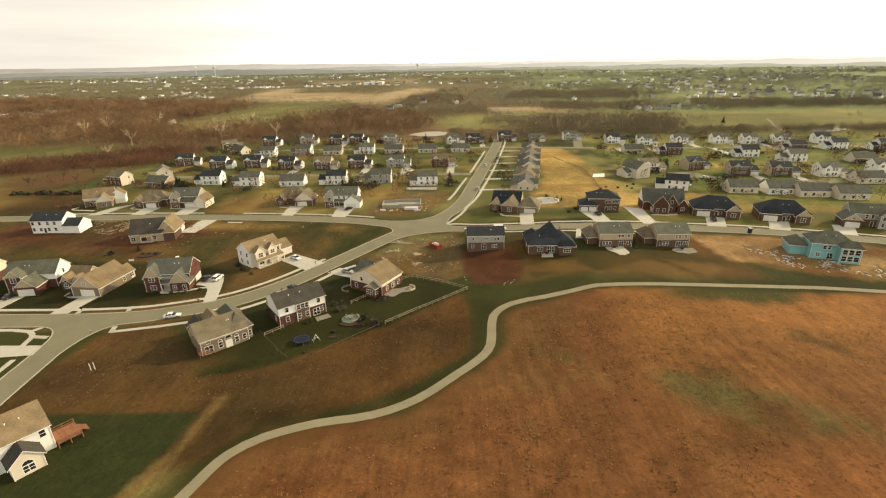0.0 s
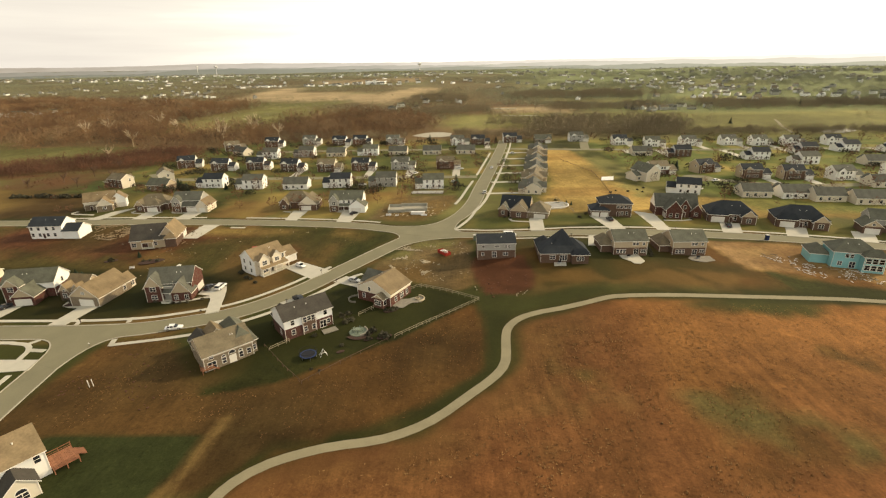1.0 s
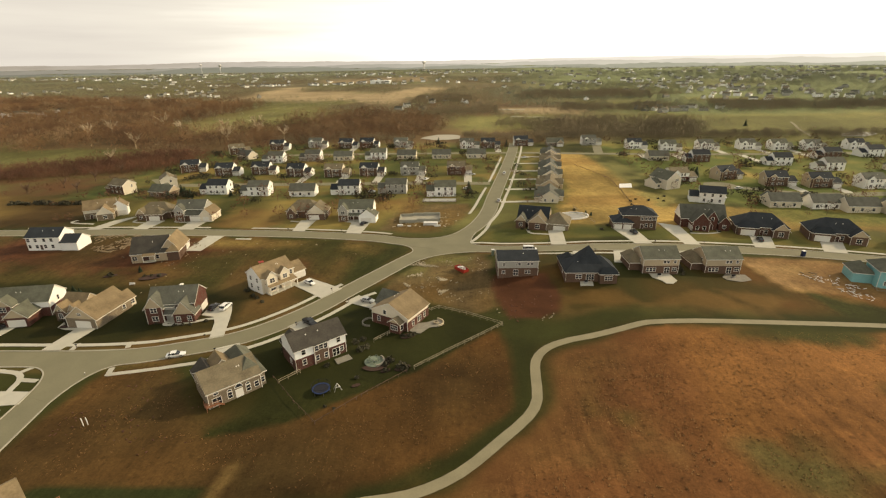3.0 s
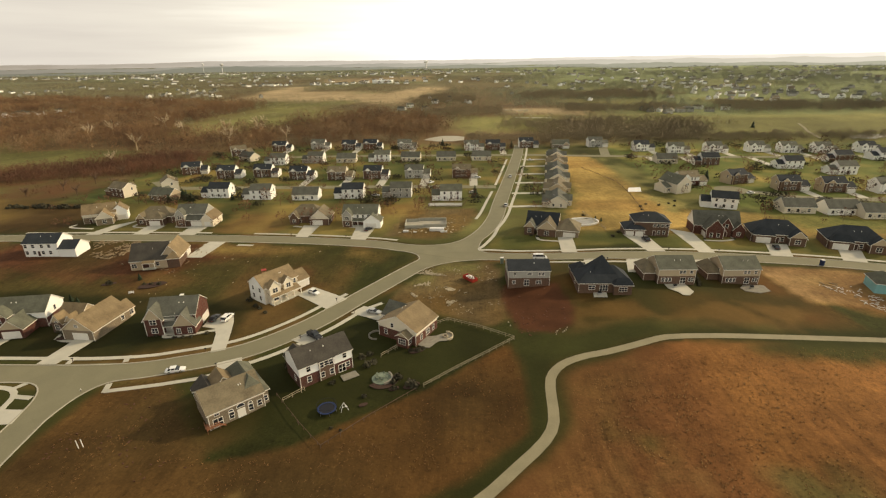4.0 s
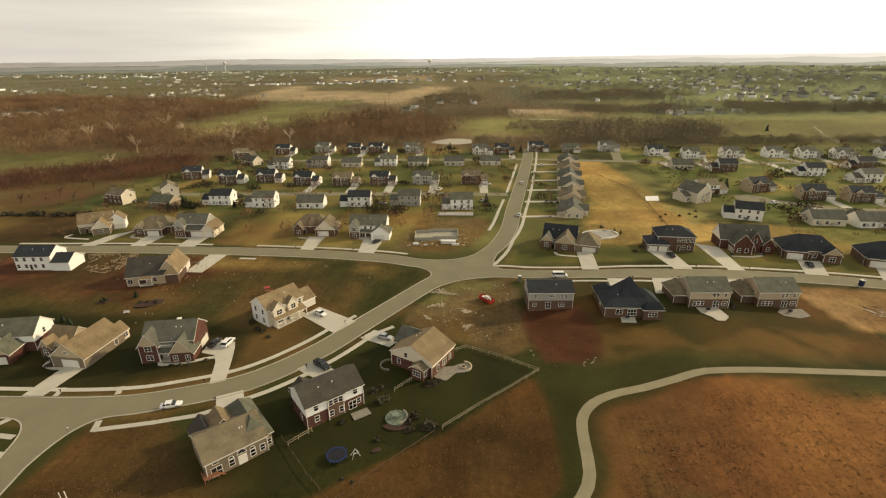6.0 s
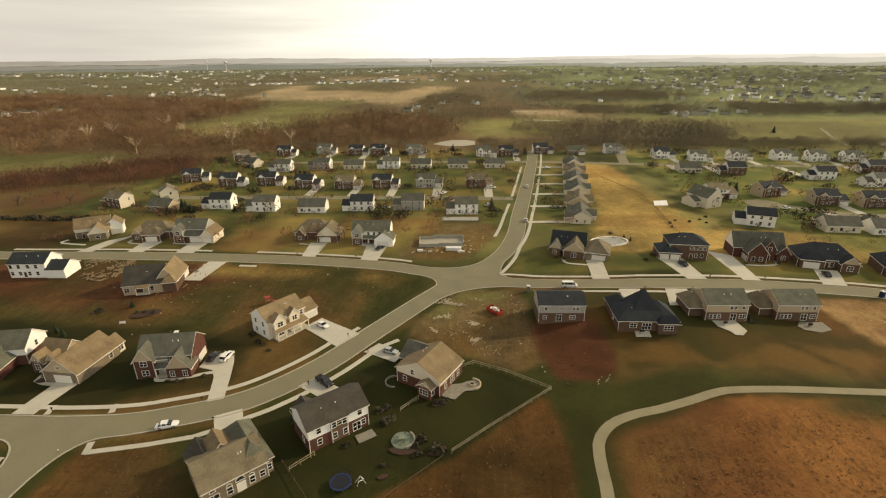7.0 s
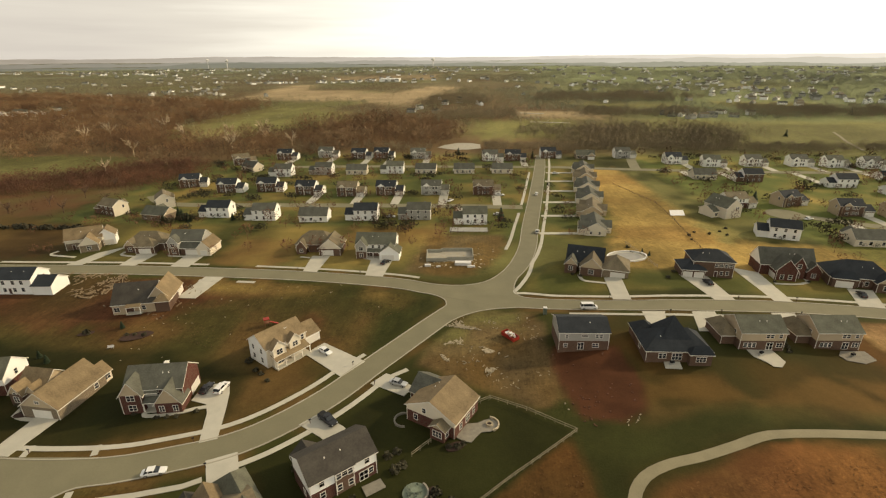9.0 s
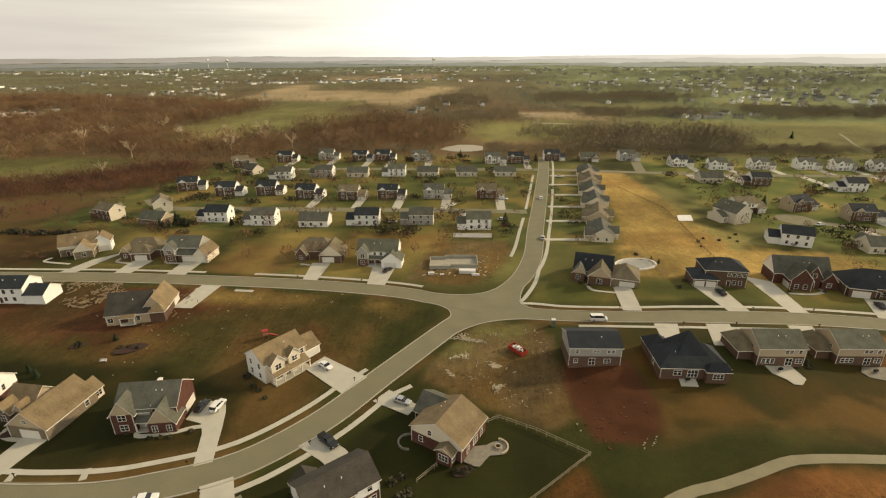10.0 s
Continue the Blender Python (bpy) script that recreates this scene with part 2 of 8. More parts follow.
def thing(name, x, y, turn=0.0, label="", category="", group="", kind="", z=None):
    ob = new(name)
    ob.empty_display_size = 0.5
    ob.matrix_basis = pose(x, y, height(x, y) if z is None else z, 0, 0, turn)
    return tagged(ob, label, category, group, kind)


def add_box(bm, x0, y0, z0, x1, y1, z1, mi=0, turn=None):
    v = [bm.verts.new((x, y, z)) for x in (x0, x1) for y in (y0, y1) for z in (z0, z1)]
    if turn is not None:
        for p in v:
            p.co = turn @ p.co
    for q in ((0, 1, 3, 2), (4, 6, 7, 5), (0, 4, 5, 1), (2, 3, 7, 6), (0, 2, 6, 4), (1, 5, 7, 3)):
        f = bm.faces.new([v[i] for i in q])
        f.material_index = mi
    return v


def box(*a, **k):
    bm = bmesh.new()
    add_box(bm, *a, **k)
    return bm


def add_tube(bm, p, q, r0, r1, sides=6, mi=0):
    p, q = Vector(p), Vector(q)
    m = (q - p).to_track_quat("Z", "Y").to_matrix()
    ring = [[bm.verts.new(c + m @ Vector((math.cos(6.2832 * i / sides), math.sin(6.2832 * i / sides), 0)) * r) for i in range(sides)] for c, r in ((p, r0), (q, r1))]
    for i in range(sides):
        j = (i + 1) % sides
        bm.faces.new((ring[0][i], ring[0][j], ring[1][j], ring[1][i])).material_index = mi
    bm.faces.new(ring[0][::-1]).material_index = mi
    bm.faces.new(ring[1]).material_index = mi


def smooth_line(pts, step=3.0):
    """A smooth line through plan points, resampled at even steps."""
    p = np.array(pts, float)
    full = np.vstack([2 * p[0] - p[1], p, 2 * p[-1] - p[-2]])
    out = []
    for i in range(1, len(full) - 2):
        a, b, c, d = full[i - 1:i + 3]
        n = max(2, int(np.linalg.norm(c - b) / step))
        for k in range(n):
            u = k / n
            out.append(0.5 * (2 * b + (c - a) * u + (2 * a - 5 * b + 4 * c - d) * u * u + (3 * b - a - 3 * c + d) * u ** 3))
    out.append(full[-2])
    return np.array(out)


def offset_line(line, d):
    """A line moved d metres to its right."""
    t = np.gradient(line, axis=0)
    t /= np.linalg.norm(t, axis=1)[:, None] + 1e-9
    return line + d * np.stack([t[:, 1], -t[:, 0]], 1)


def cut(line, a, b):
    """The stretch of a line between two lengths along it."""
    s = np.concatenate([[0], np.cumsum(np.linalg.norm(np.diff(line, axis=0), axis=1))])
    b = s[-1] + b if b <= 0 else b
    u = np.linspace(a, b, max(2, int((b - a) / 2.5)))
    return np.stack([np.interp(u, s, line[:, 0]), np.interp(u, s, line[:, 1])], 1)


def near_line(x, y, line):
    """Distance of plan points from a line."""
    best = np.full(x.shape, 1e9)
    for (ax, ay), (bx, by) in zip(line[:-1], line[1:]):
        dx, dy = bx - ax, by - ay
        u = np.clip(((x - ax) * dx + (y - ay) * dy) / (dx * dx + dy * dy + 1e-9), 0, 1)
        best = np.minimum(best, np.hypot(x - ax - u * dx, y - ay - u * dy))
    return best


def inside(x, y, poly):
    r = np.zeros(x.shape, bool)
    for (ax, ay), (bx, by) in zip(poly, [*poly[1:], poly[0]]):
        r ^= ((ay > y) != (by > y)) & (x < (bx - ax) * (y - ay) / (by - ay + 1e-12) + ax)
    return r


def wobble(x, y, size, seed=0):
    """Smooth value noise, about -1 to 1, for arrays."""
    rng = np.random.RandomState(seed)
    g = rng.rand(64, 64) * 2 - 1
    u, v = x / size, y / size
    i, j = np.floor(u).astype(int), np.floor(v).astype(int)
    a, b = u - i, v - j
    a, b = a * a * (3 - 2 * a), b * b * (3 - 2 * b)
    q = lambda m, n: g[m % 64, n % 64]
    return (q(i, j) * (1 - a) + q(i + 1, j) * a) * (1 - b) + (q(i, j + 1) * (1 - a) + q(i + 1, j + 1) * a) * b


def near_land(x, y):
    """The ground by the houses: rising gently east, falling west, with a bank under the walk-out house."""
    s = lambda a, b, v: (lambda u: u * u * (3 - 2 * u))(np.clip((v - a) / (b - a), 0, 1))
    east = 0.050 * np.clip(x, 0, 52) * (1 - s(215, 300, y)) * (1 - 0.85 * s(62, 118, x))
    west = 0.025 * np.clip(x, -120, 0) * (1 - s(165, 235, y))
    bank = 2.2 * np.exp(-((x - 28) / 32) ** 2 - ((y - 185) / 18) ** 2)
    return (east + west + bank) * s(-260, -130, x) * (1 - 0.5 * s(150, 260, x))


def heights(x, y):
    """Gentle slopes by the houses; far off the land is raised and tilted to fit the horizon in the camera's view."""
    r = np.hypot(x, y)
    far = np.clip((r - 1100) / 3700, 0, 1)
    swell = np.clip((r - 700) / 900, 0, 1)
    return near_land(x, y) + 52 * far ** 1.1 + swell * (5 * wobble(x, y, 420, 3) + 4 * wobble(x, y, 950, 4)) + (-14) * far ** 2 * np.clip(x / 4000, -0.8, 0) - 42 * far ** 2 * np.clip(x / 4000, 0, 0.9)


def height(x, y):
    return float(heights(np.array([x], float), np.array([y], float))[0])


# ---- plan of roads ----
ROAD_A = smooth_line([(-420, 118), (-300, 125), (-203.3, 129.5), (-165.2, 132.5), (-121.7, 133.7), (-104.5, 133.5), (-88.5, 134.6), (-77.9, 137.3), (-65.0, 142.0), (-56.0, 148.4), (-46.3, 159.2), (-37.7, 172.6), (-28.5, 186.3), (-20.7, 197.9), (-12.5, 209.4)])
ROAD_B = smooth_line([(-430, 222), (-300, 226), (-195.1, 228.1), (-151.1, 229.3), (-105.7, 228.4), (-70.4, 226.4), (-40.3, 222.5), (-25.0, 217.7), (-10.0, 212.0)])
ROAD_C = smooth_line([(-12.0, 211.0), (4.9, 208.1), (19.3, 205.3), (42.0, 203.8), (68.1, 205.0), (93.2, 207.2), (114.4, 206.8), (135.3, 202.9), (154.2, 197.9), (174.1, 191.5), (209.2, 179.3), (259.3, 161.6), (330, 140)])
ROAD_D = smooth_line([(-12.5, 209.4), (-5.6, 217.8), (0.8, 227.0), (6.2, 237.0), (10.2, 249.0), (13.4, 263.5), (17.0, 289.2), (21.4, 316.1), (27.8, 355.6), (38.6, 426.3), (44.0, 470.0)])
WALK_D = smooth_line([(-13.0, 211.1), (-8.0, 221.0), (-1.2, 231.0), (6.6, 245.2), (11.9, 263.5), (16.5, 289.2), (21.4, 316.1), (27.8, 355.6), (38.6, 426.3), (44.0, 470.0)])  # line that the pavements of the straight street keep to
ROAD_E = smooth_line([(-100.7, 133.4), (-100.4, 121.7), (-99.1, 111.4), (-97.6, 100.0), (-95.4, 85.5), (-92.7, 66.8), (-86, 40), (-80, 0), (-75, -60)])
ROAD_F = smooth_line([(16, 320), (-30, 321), (-80, 320), (-130, 319), (-172, 318), (-190, 322), (-205, 336)])  # second street, west
ROAD_G = smooth_line([(38, 424), (0, 423), (-60, 423), (-120, 421), (-165, 416)])
ROAD_H = smooth_line([(400, 292), (260.0, 293.0), (200.0, 291.0), (180.0, 295.0), (166.0, 303.0), (156.0, 309.0)])  # cul-de-sac, east
ROAD_J = smooth_line([(106.5, 418), (109.0, 432), (113, 452), (117, 470)])
ROAD_I = smooth_line([(400, 412), (300, 411), (200, 410), (112, 416), (42, 424)])
TRAIL = smooth_line([(-60, 20), (-45, 50), (-37.6, 69.6), (-35.6, 75.9), (-33.6, 80.0), (-28.6, 84.4), (-19.2, 88.2), (-8.0, 90.6), (1.0, 95.6), (9.4, 104.0), (15.2, 110.4), (17.8, 116.0), (18.5, 124.2), (19.3, 130.4), (21.6, 134.6), (25.0, 137.5), (30.0, 139.7), (35.6, 141.2), (44.8, 144.6), (50.0, 146.7), (57.0, 147.9), (77.8, 148.9), (113.0, 150.6), (139.5, 147.4), (199.1, 137.4), (300, 119)])
HALF = 3.8
W_VERGE = 7.2
MINOR = (ROAD_F, ROAD_G, ROAD_H, ROAD_I, ROAD_J)

# ---- the ground: one sheet, finer near the houses ----
def graded(lo, hi, step, far, grow):
    a = [lo + i * step for i in range(int((hi - lo) / step) + 1)]
    for sign in (-1, 1):
        s, v = step, a[0] if sign < 0 else a[-1]
        while abs(v) < far:
            s *= grow
            v += sign * s
            a = [v, *a] if sign < 0 else [*a, v]
    return np.array(a)


def ground_colours(x, y):
    """Base colours of turf, dry field, clay and woodland floor by plan, with sunlit and shaded patches and distance
    haze painted in.
    """
    n1, n2, n3 = wobble(x, y, 9, 11), wobble(x, y, 31, 12), wobble(x, y, 3.5, 13)
    n4, n5 = wobble(x, y, 120, 14), wobble(x, y, 330, 15)
    def c(*v):
        return np.array(v)[None, :] * np.ones((x.size, 1))
    def lay(base, col, mask):
        mask = (np.clip(mask, 0, 1) * np.ones(x.size))[:, None]
        return base * (1 - mask) + col * mask
    def soft(poly, s=1.5):
        d = near_line(x, y, [*poly, poly[0]])
        return np.clip(np.where(inside(x, y, poly), 0.5 + d / s, 0.5 - d / s) + 0.35 * n3, 0, 1)
    lawn = c(0.031, 0.0325, 0.0100) * (1 + 0.22 * n1 + 0.15 * n2)[:, None]
    dry = c(0.176, 0.083, 0.028) * (1 + 0.20 * n1 + 0.16 * n2 + 0.10 * n3)[:, None]
    scrub = c(0.074, 0.045, 0.018) * (1 + 0.25 * n1 + 0.2 * n2 + 0.12 * n3)[:, None]
    straw = c(0.350, 0.235, 0.085) * (1 + 0.16 * n1 + 0.12 * n2)[:, None]
    clay = c(0.084, 0.034, 0.0185) * (1 + 0.22 * n1 + 0.15 * n3)[:, None]
    soil = c(0.092, 0.064, 0.035) * (1 + 0.3 * n1 + 0.2 * n3)[:, None]
    wood = c(0.15, 0.098, 0.055) * (1 + 0.2 * n2 + 0.2 * n4)[:, None]
    pasture = c(0.185, 0.170, 0.068) * (1 + 0.2 * n2 + 0.22 * n4 + 0.12 * n1)[:, None]
    meadow = c(0.17, 0.185, 0.090) * (1 + 0.15 * n2 + 0.15 * n4)[:, None]
    # beyond the houses: woodland floor, pasture and meadow
    out = lay(wood, meadow, (x - 60 + 60 * n4) / 260)
    out = lay(out, pasture * 0.8, (n5 + 0.25 * n4 - 0.22) * 5)
    # distance haze put into the far ground's colour, paler eastwards
    hazed_land = lay(c(0.140, 0.142, 0.098), c(0.215, 0.240, 0.142), (x + 500) / 900)
    out = lay(out, hazed_land * (1 + 0.18 * n4 + 0.15 * n2)[:, None], (np.hypot(x, y) - 800) / 1500 * np.clip(0.8 + 0.5 * n4, 0, 1))
    bare = c(0.36, 0.27, 0.175) * (1 + 0.12 * n2 + 0.1 * n4)[:, None]
    for poly, col, s in (
        ([(-510, 1040), (-480, 1131), (-500, 1400), (-440, 1420), (-396, 1224), (-224, 1187), (-183, 1180), (-122, 1345), (-50, 1320), (-60, 1240), (-102, 1100), (-130, 890), (-234, 1000), (-323, 985)], bare, 30),
        ([(-515, 1840), (-131, 1850), (-120, 1600), (-300, 1610), (-475, 1690)], bare * 0.8, 50),
        ([(-330, 545), (-358, 660), (-345, 945), (-233, 843), (-140, 711), (-178, 649), (-260, 560)], pasture * 1.05, 60),
        ([(-600, 480), (-404, 446), (-364, 462), (-300, 452), (-284, 410), (-311, 377), (-345, 371), (-480, 360), (-600, 370)], pasture * 0.7, 12),
        ([(-480, 362), (-345, 371), (-311, 377), (-284, 410), (-243, 444), (-206, 402), (-208, 366), (-254, 349), (-302, 332), (-480, 320)], scrub * 0.9, 10),
        ([(-480, 322), (-302, 334), (-254, 350), (-224, 333), (-219, 290), (-249, 274), (-480, 262)], lay(c(0.118, 0.060, 0.031), pasture * 0.55, 0.35 + 0.6 * n2 + 0.4 * n1), 8),
        ([(49, 810), (116, 815), (182, 775), (154, 725), (53, 735)], bare * 1.1, 12),
        ([(-10, 700), (123, 712), (118, 650), (93, 562), (-1, 552), (-22, 600)], pasture * 1.0, 40),
        ([(154, 675), (251, 720), (342, 690), (560, 700), (560, 460), (209, 458), (231, 537)], pasture * 0.95, 45),
        ([(160, 830), (330, 840), (330, 940), (160, 930)], pasture, 30),
        ([(380, 900), (520, 880), (560, 960), (400, 990)], pasture, 30),
        ([(-900, 1300), (-700, 1260), (-680, 1380), (-880, 1420)], pasture * 0.9, 40),
    ):
        out = lay(out, col, soft(poly, s))
    # the settlement's turf
    town = [(-250.2, 60.0), (420, 20), (420, 470), (-170, 475), (-225, 430), (-235.0, 300.0), (-330, 250), (-330, 60)]
    out = lay(out, lay(lawn * 1.2, pasture * 0.8, (0.45 + 0.5 * n2) * np.clip((y - 200) / 20, 0, 1)), soft(town, 18))
    out = lay(out, lay(scrub, straw * 0.55, 0.5 + n2), soft([(-330, 235), (-190.0, 236.0), (-190.0, 282.0), (-330, 300)], 12))
    out = lay(out, c(0.225, 0.165, 0.058) * (1 + 0.25 * n1)[:, None], soft([(-200.0, 238.0), (-36.0, 236.0), (-24.0, 262.0), (-34.0, 284.0), (-190.0, 284.0)], 10) * np.clip(0.45 + n2, 0, 1))
    # straw-coloured grass between the two streets' backs
    yard = np.clip(1.2 * np.sin(y / 8.5) + 0.8 * n2, 0, 1)[:, None]
    out = lay(out, straw * (1.0 - 0.40 * yard) + (dry * 0.35) * yard, soft([(42.6, 234.0), (199.2, 231.1), (239.4, 235.4), (239.7, 261.8), (119.8, 267.7), (104.0, 300.0), (102.0, 330.0), (92, 420), (70, 420), (58.0, 300.0)], 7) * np.clip(1.0 + 0.3 * n2, 0, 1))
    out = lay(out, lay(lawn * 1.8, pasture, 0.5 + n1), soft([(99.5, 267.2), (149.8, 274.8), (140, 400), (98, 420), (96.0, 320.0)], 8) * 0.8)
    # the streets farther back get brighter green turf mixed with straw
    out = lay(out, lay(c(0.098, 0.114, 0.038) * (1 + 0.3 * n1)[:, None], straw * 0.6, 0.25 + 0.6 * n1 + 0.4 * n2), soft([(-230, 286), (-30, 286), (30, 262), (60, 300), (66, 420), (40, 468), (-180, 468), (-220, 420)], 8) * 0.75)
    out = lay(out, lay(c(0.128, 0.154, 0.046), straw * 0.64, 0.12 + 0.4 * n1 + 0.5 * n2) * (1 + 0.25 * n1 + 0.15 * n2)[:, None], soft([(150, 240), (420, 215), (420, 470), (110, 470), (120, 330)], 10) * (0.8 + 0.2 * n2))
    # block between the first streets: thin turf over soil
    tri = [(-240.6, 134.2), (-103.4, 137.3), (-65.0, 147.6), (-30.1, 196.6), (-24.0, 212.2), (-70.1, 222.3), (-110.2, 224.3), (-240.0, 222.0)]
    out = lay(out, lay(lawn * 1.5, scrub * 1.25, 0.52 + 0.6 * n2 + 0.4 * n1), soft(tri, 2))
    out = lay(out, lay(clay * 0.9, scrub * 1.2, 0.5 + n1), soft(tri, 2) * np.clip((y - 176) / 10, 0, 1) * np.clip((n2 + 0.6 * n1 + 0.2 * n3 - 0.1) * 1.8, 0, 0.8))
    out = lay(out, lay(lawn * 0.78, scrub * 0.66, 0.15 + 0.3 * n1 + 0.3 * n2), soft([(-175, 139), (-104, 139), (-69, 149), (-70, 168), (-100, 178), (-175, 180)], 4))
    out = lay(out, clay * 1.05, soft([(-201.7, 197.2), (-153.5, 189.0), (-124.7, 193.0), (-101.0, 206.6), (-118.3, 222.5), (-200.3, 222.2)], 9) * np.clip(0.7 + 0.7 * n2, 0, 1))
    out = lay(out, lay(scrub * 2.0, soil * 1.3, 0.5 + n1), soft([(-38.0, 231.0), (-14.0, 229.0), (-4.0, 240.0), (5.0, 264.0), (2, 275), (-30.0, 274.0)], 4) * 0.9)
    out = lay(out, straw * 0.5, soft([(-112.0, 213.0), (-62.0, 210.0), (-34.0, 203.0), (-28.0, 211.0), (-70.0, 220.5), (-112.0, 222.5)], 6) * np.clip(0.6 + 0.7 * n1, 0, 1))
    # the great dry field
    field = [(-60, -120), (-45, 50), (-30.5, 83.8), (0.0, 94.0), (18.9, 110.6), (19.9, 134.1), (42.9, 143.6), (60.0, 146.5), (139.3, 146.2), (320, 112), (420, 60), (420, -120)]
    # sunlight on the field's north-east is painted in as a brighter colour
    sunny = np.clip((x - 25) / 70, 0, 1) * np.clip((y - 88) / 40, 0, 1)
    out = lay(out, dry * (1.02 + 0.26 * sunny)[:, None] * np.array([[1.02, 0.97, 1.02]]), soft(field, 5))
    out = lay(out, lay(dry * 0.75, lawn * 1.2, 0.55), soft(field, 5) * np.clip((wobble(x, y, 17, 21) + 0.6 * wobble(x, y, 6, 22) - 0.38) * 2.4, 0, 0.75))
    out = lay(out, np.array([[0.150, 0.066, 0.026]]) * (1 + 0.2 * n1 + 0.15 * n3)[:, None], soft(field, 5) * np.clip((wobble(x, y, 38, 27) + 0.4 * n1 + 0.55 - (y - 60) / 60) * 0.9, 0, 0.65))
    out = lay(out, np.array([[0.128, 0.060, 0.024]]) * (1 + 0.2 * n1 + 0.15 * n3)[:, None], soft([(20.0, 128.0), (27.0, 138.0), (40.0, 140.0), (47.0, 122.0), (52.0, 95.0), (60.0, 60.0), (-10.0, 60.0), (0.0, 92.0), (18.0, 108.0)], 16) * np.clip(0.62 + 0.5 * n2 + 0.25 * n1, 0, 0.85))
    for tuft, far_side in (([(53.0, 101.5), (58.0, 90.0), (80.0, 83.0), (120.0, 78.0), (120.0, 88.0), (84.0, 90.0), (72.0, 97.0), (60.0, 104.0)], 0.55), ([(6.0, 88.0), (14.0, 82.0), (22.0, 86.0), (16.0, 92.0)], 0.4), ([(24.0, 98.0), (36.0, 94.0), (42.0, 101.0), (31.0, 106.0)], 0.35)):
        out = lay(out, lay(lawn * 2.0, pasture * 0.62, 0.5 + 0.5 * n1), soft(tuft, 7) * np.clip(far_side + 0.8 * n1 + 0.5 * n3, 0, 0.75))
    for patch, lift in (([(9.0, 94.0), (16.0, 95.0), (20.0, 84.0), (10.0, 80.0)], 0.7), ([(60.0, 84.0), (95.0, 80.0), (95.0, 62.0), (58.0, 68.0)], 0.6)):
        out = lay(out, np.array([[0.185, 0.072, 0.030]]) * (1 + 0.2 * n1 + 0.12 * n3)[:, None], soft(patch, 8) * np.clip(lift + 0.4 * n2, 0, 0.8))
    rim = near_line(x, y, TRAIL)
    out = lay(out, lay(scrub * 1.1, lawn * 1.6, 0.3 + 0.7 * n1 + 0.4 * n3), soft(field, 5) * np.clip((19 + 6 * n2 - rim) / 16, 0, 0.75) * np.clip((52 - x) / 12, 0, 1))
    out = lay(out, np.array([[0.150, 0.060, 0.027]]) * (1 + 0.2 * n1 + 0.2 * n3)[:, None], soft(field, 5) * np.clip((62 - x + 8 * n2) / 26, 0, 0.5))
    out = lay(out, lawn * 1.5, soft([(28.0, 111.0), (33.0, 118.0), (43.0, 116.0), (46.0, 110.0), (38.0, 107.0)], 6) * np.clip(0.3 + 0.9 * n1 + 0.4 * n3, 0, 0.75))
    out = lay(out, lawn * 1.4, soft([(60.0, 147.0), (110.0, 147.5), (108.0, 139.0), (70.0, 138.0)], 6) * np.clip(0.35 + 0.8 * n2, 0, 0.6))
    # shade lying beside the trail, painted in as dark green
    out = lay(out, lawn * 1.25, soft([(88.0, 150.0), (92.0, 158.0), (103.0, 167.0), (112.0, 160.0), (112.0, 141.0), (96.0, 139.0), (72.0, 142.0)], 5) * np.clip(0.75 + 0.4 * n2, 0, 0.9))
    stripe = np.sin((x * 0.985 + y * 0.17) * 1.45 + 1.2 * n2) * np.clip(wobble(x, y, 26, 23), 0, 1)
    out = out * (1 + 0.20 * stripe * soft(field, 5))[:, None]
    # rough ground west of the trail
    rough = [(-90.6, 130.7), (-75.8, 132.3), (-57.0, 109.3), (-38.5, 117.0), (-10.0, 130.3), (11.8, 147.4), (13.8, 131.1), (12.9, 111.4), (2.0, 101.9), (-6.0, 94.1), (-30.3, 88.5), (-40.5, 74.5), (-55, 40), (-84, 20), (-94.9, 91.6)]
    out = lay(out, lay(scrub * 0.92, dry * 0.55, 0.3 + 0.6 * n2 + np.clip((x + 45) / 60, -0.3, 0.5)), soft(rough, 3))
    out = lay(out, pasture * 0.75, soft([(-50.8, 86.8), (-38.5, 92.7), (-33.3, 82.5), (-42.6, 66.4), (-60, 40), (-67.4, 66.6)], 5) * np.clip(0.3 + 0.5 * n1, 0, 1))
    # green verge of the trail
    d = near_line(x, y, TRAIL)
    verge = np.clip((np.where(inside(x, y, field), 3.4, 6.0) + 2.2 * n2 + 1.6 * n1 - d) / 2.5, 0, 1) * np.clip((y - 70) / 20, 0.3, 1)
    out = lay(out, lawn, 0.85 * verge)
    out = lay(out, lawn * 0.95, soft([(-8.0, 96.2), (3.0, 102.9), (12.9, 112.4), (13.8, 131.1), (10.8, 151.4), (19.6, 151.9), (19.7, 134.7), (16.8, 113.1), (4.0, 97.8)], 3) * 0.9)
    # lawns behind the houses
    out = lay(out, lawn * 0.85, soft([(-61.2, 123.7), (-52.9, 104.1), (-36.4, 108.9), (-8.8, 128.3), (11.8, 148.9), (-8.0, 162.1), (-32.2, 160.9), (-44.4, 146.1), (-63.3, 136.0)], 1.2))
    out = lay(out, lay(lawn, scrub, 0.5 + n1), soft([(-65.4, 125.9), (-57.0, 105.3), (-44.6, 111.1), (-55.0, 135.8)], 3) * 0.7)
    out = lay(out, c(0.028, 0.033, 0.0115) * (1 + 0.12 * n2)[:, None], soft([(-92.0, 89.6), (-87.0, 90.3), (-70.4, 92.2), (-45.4, 92.0), (-45.3, 84.0), (-48.3, 73.7), (-50.6, 66.0), (-58, 40), (-96, 40)], 1.2))
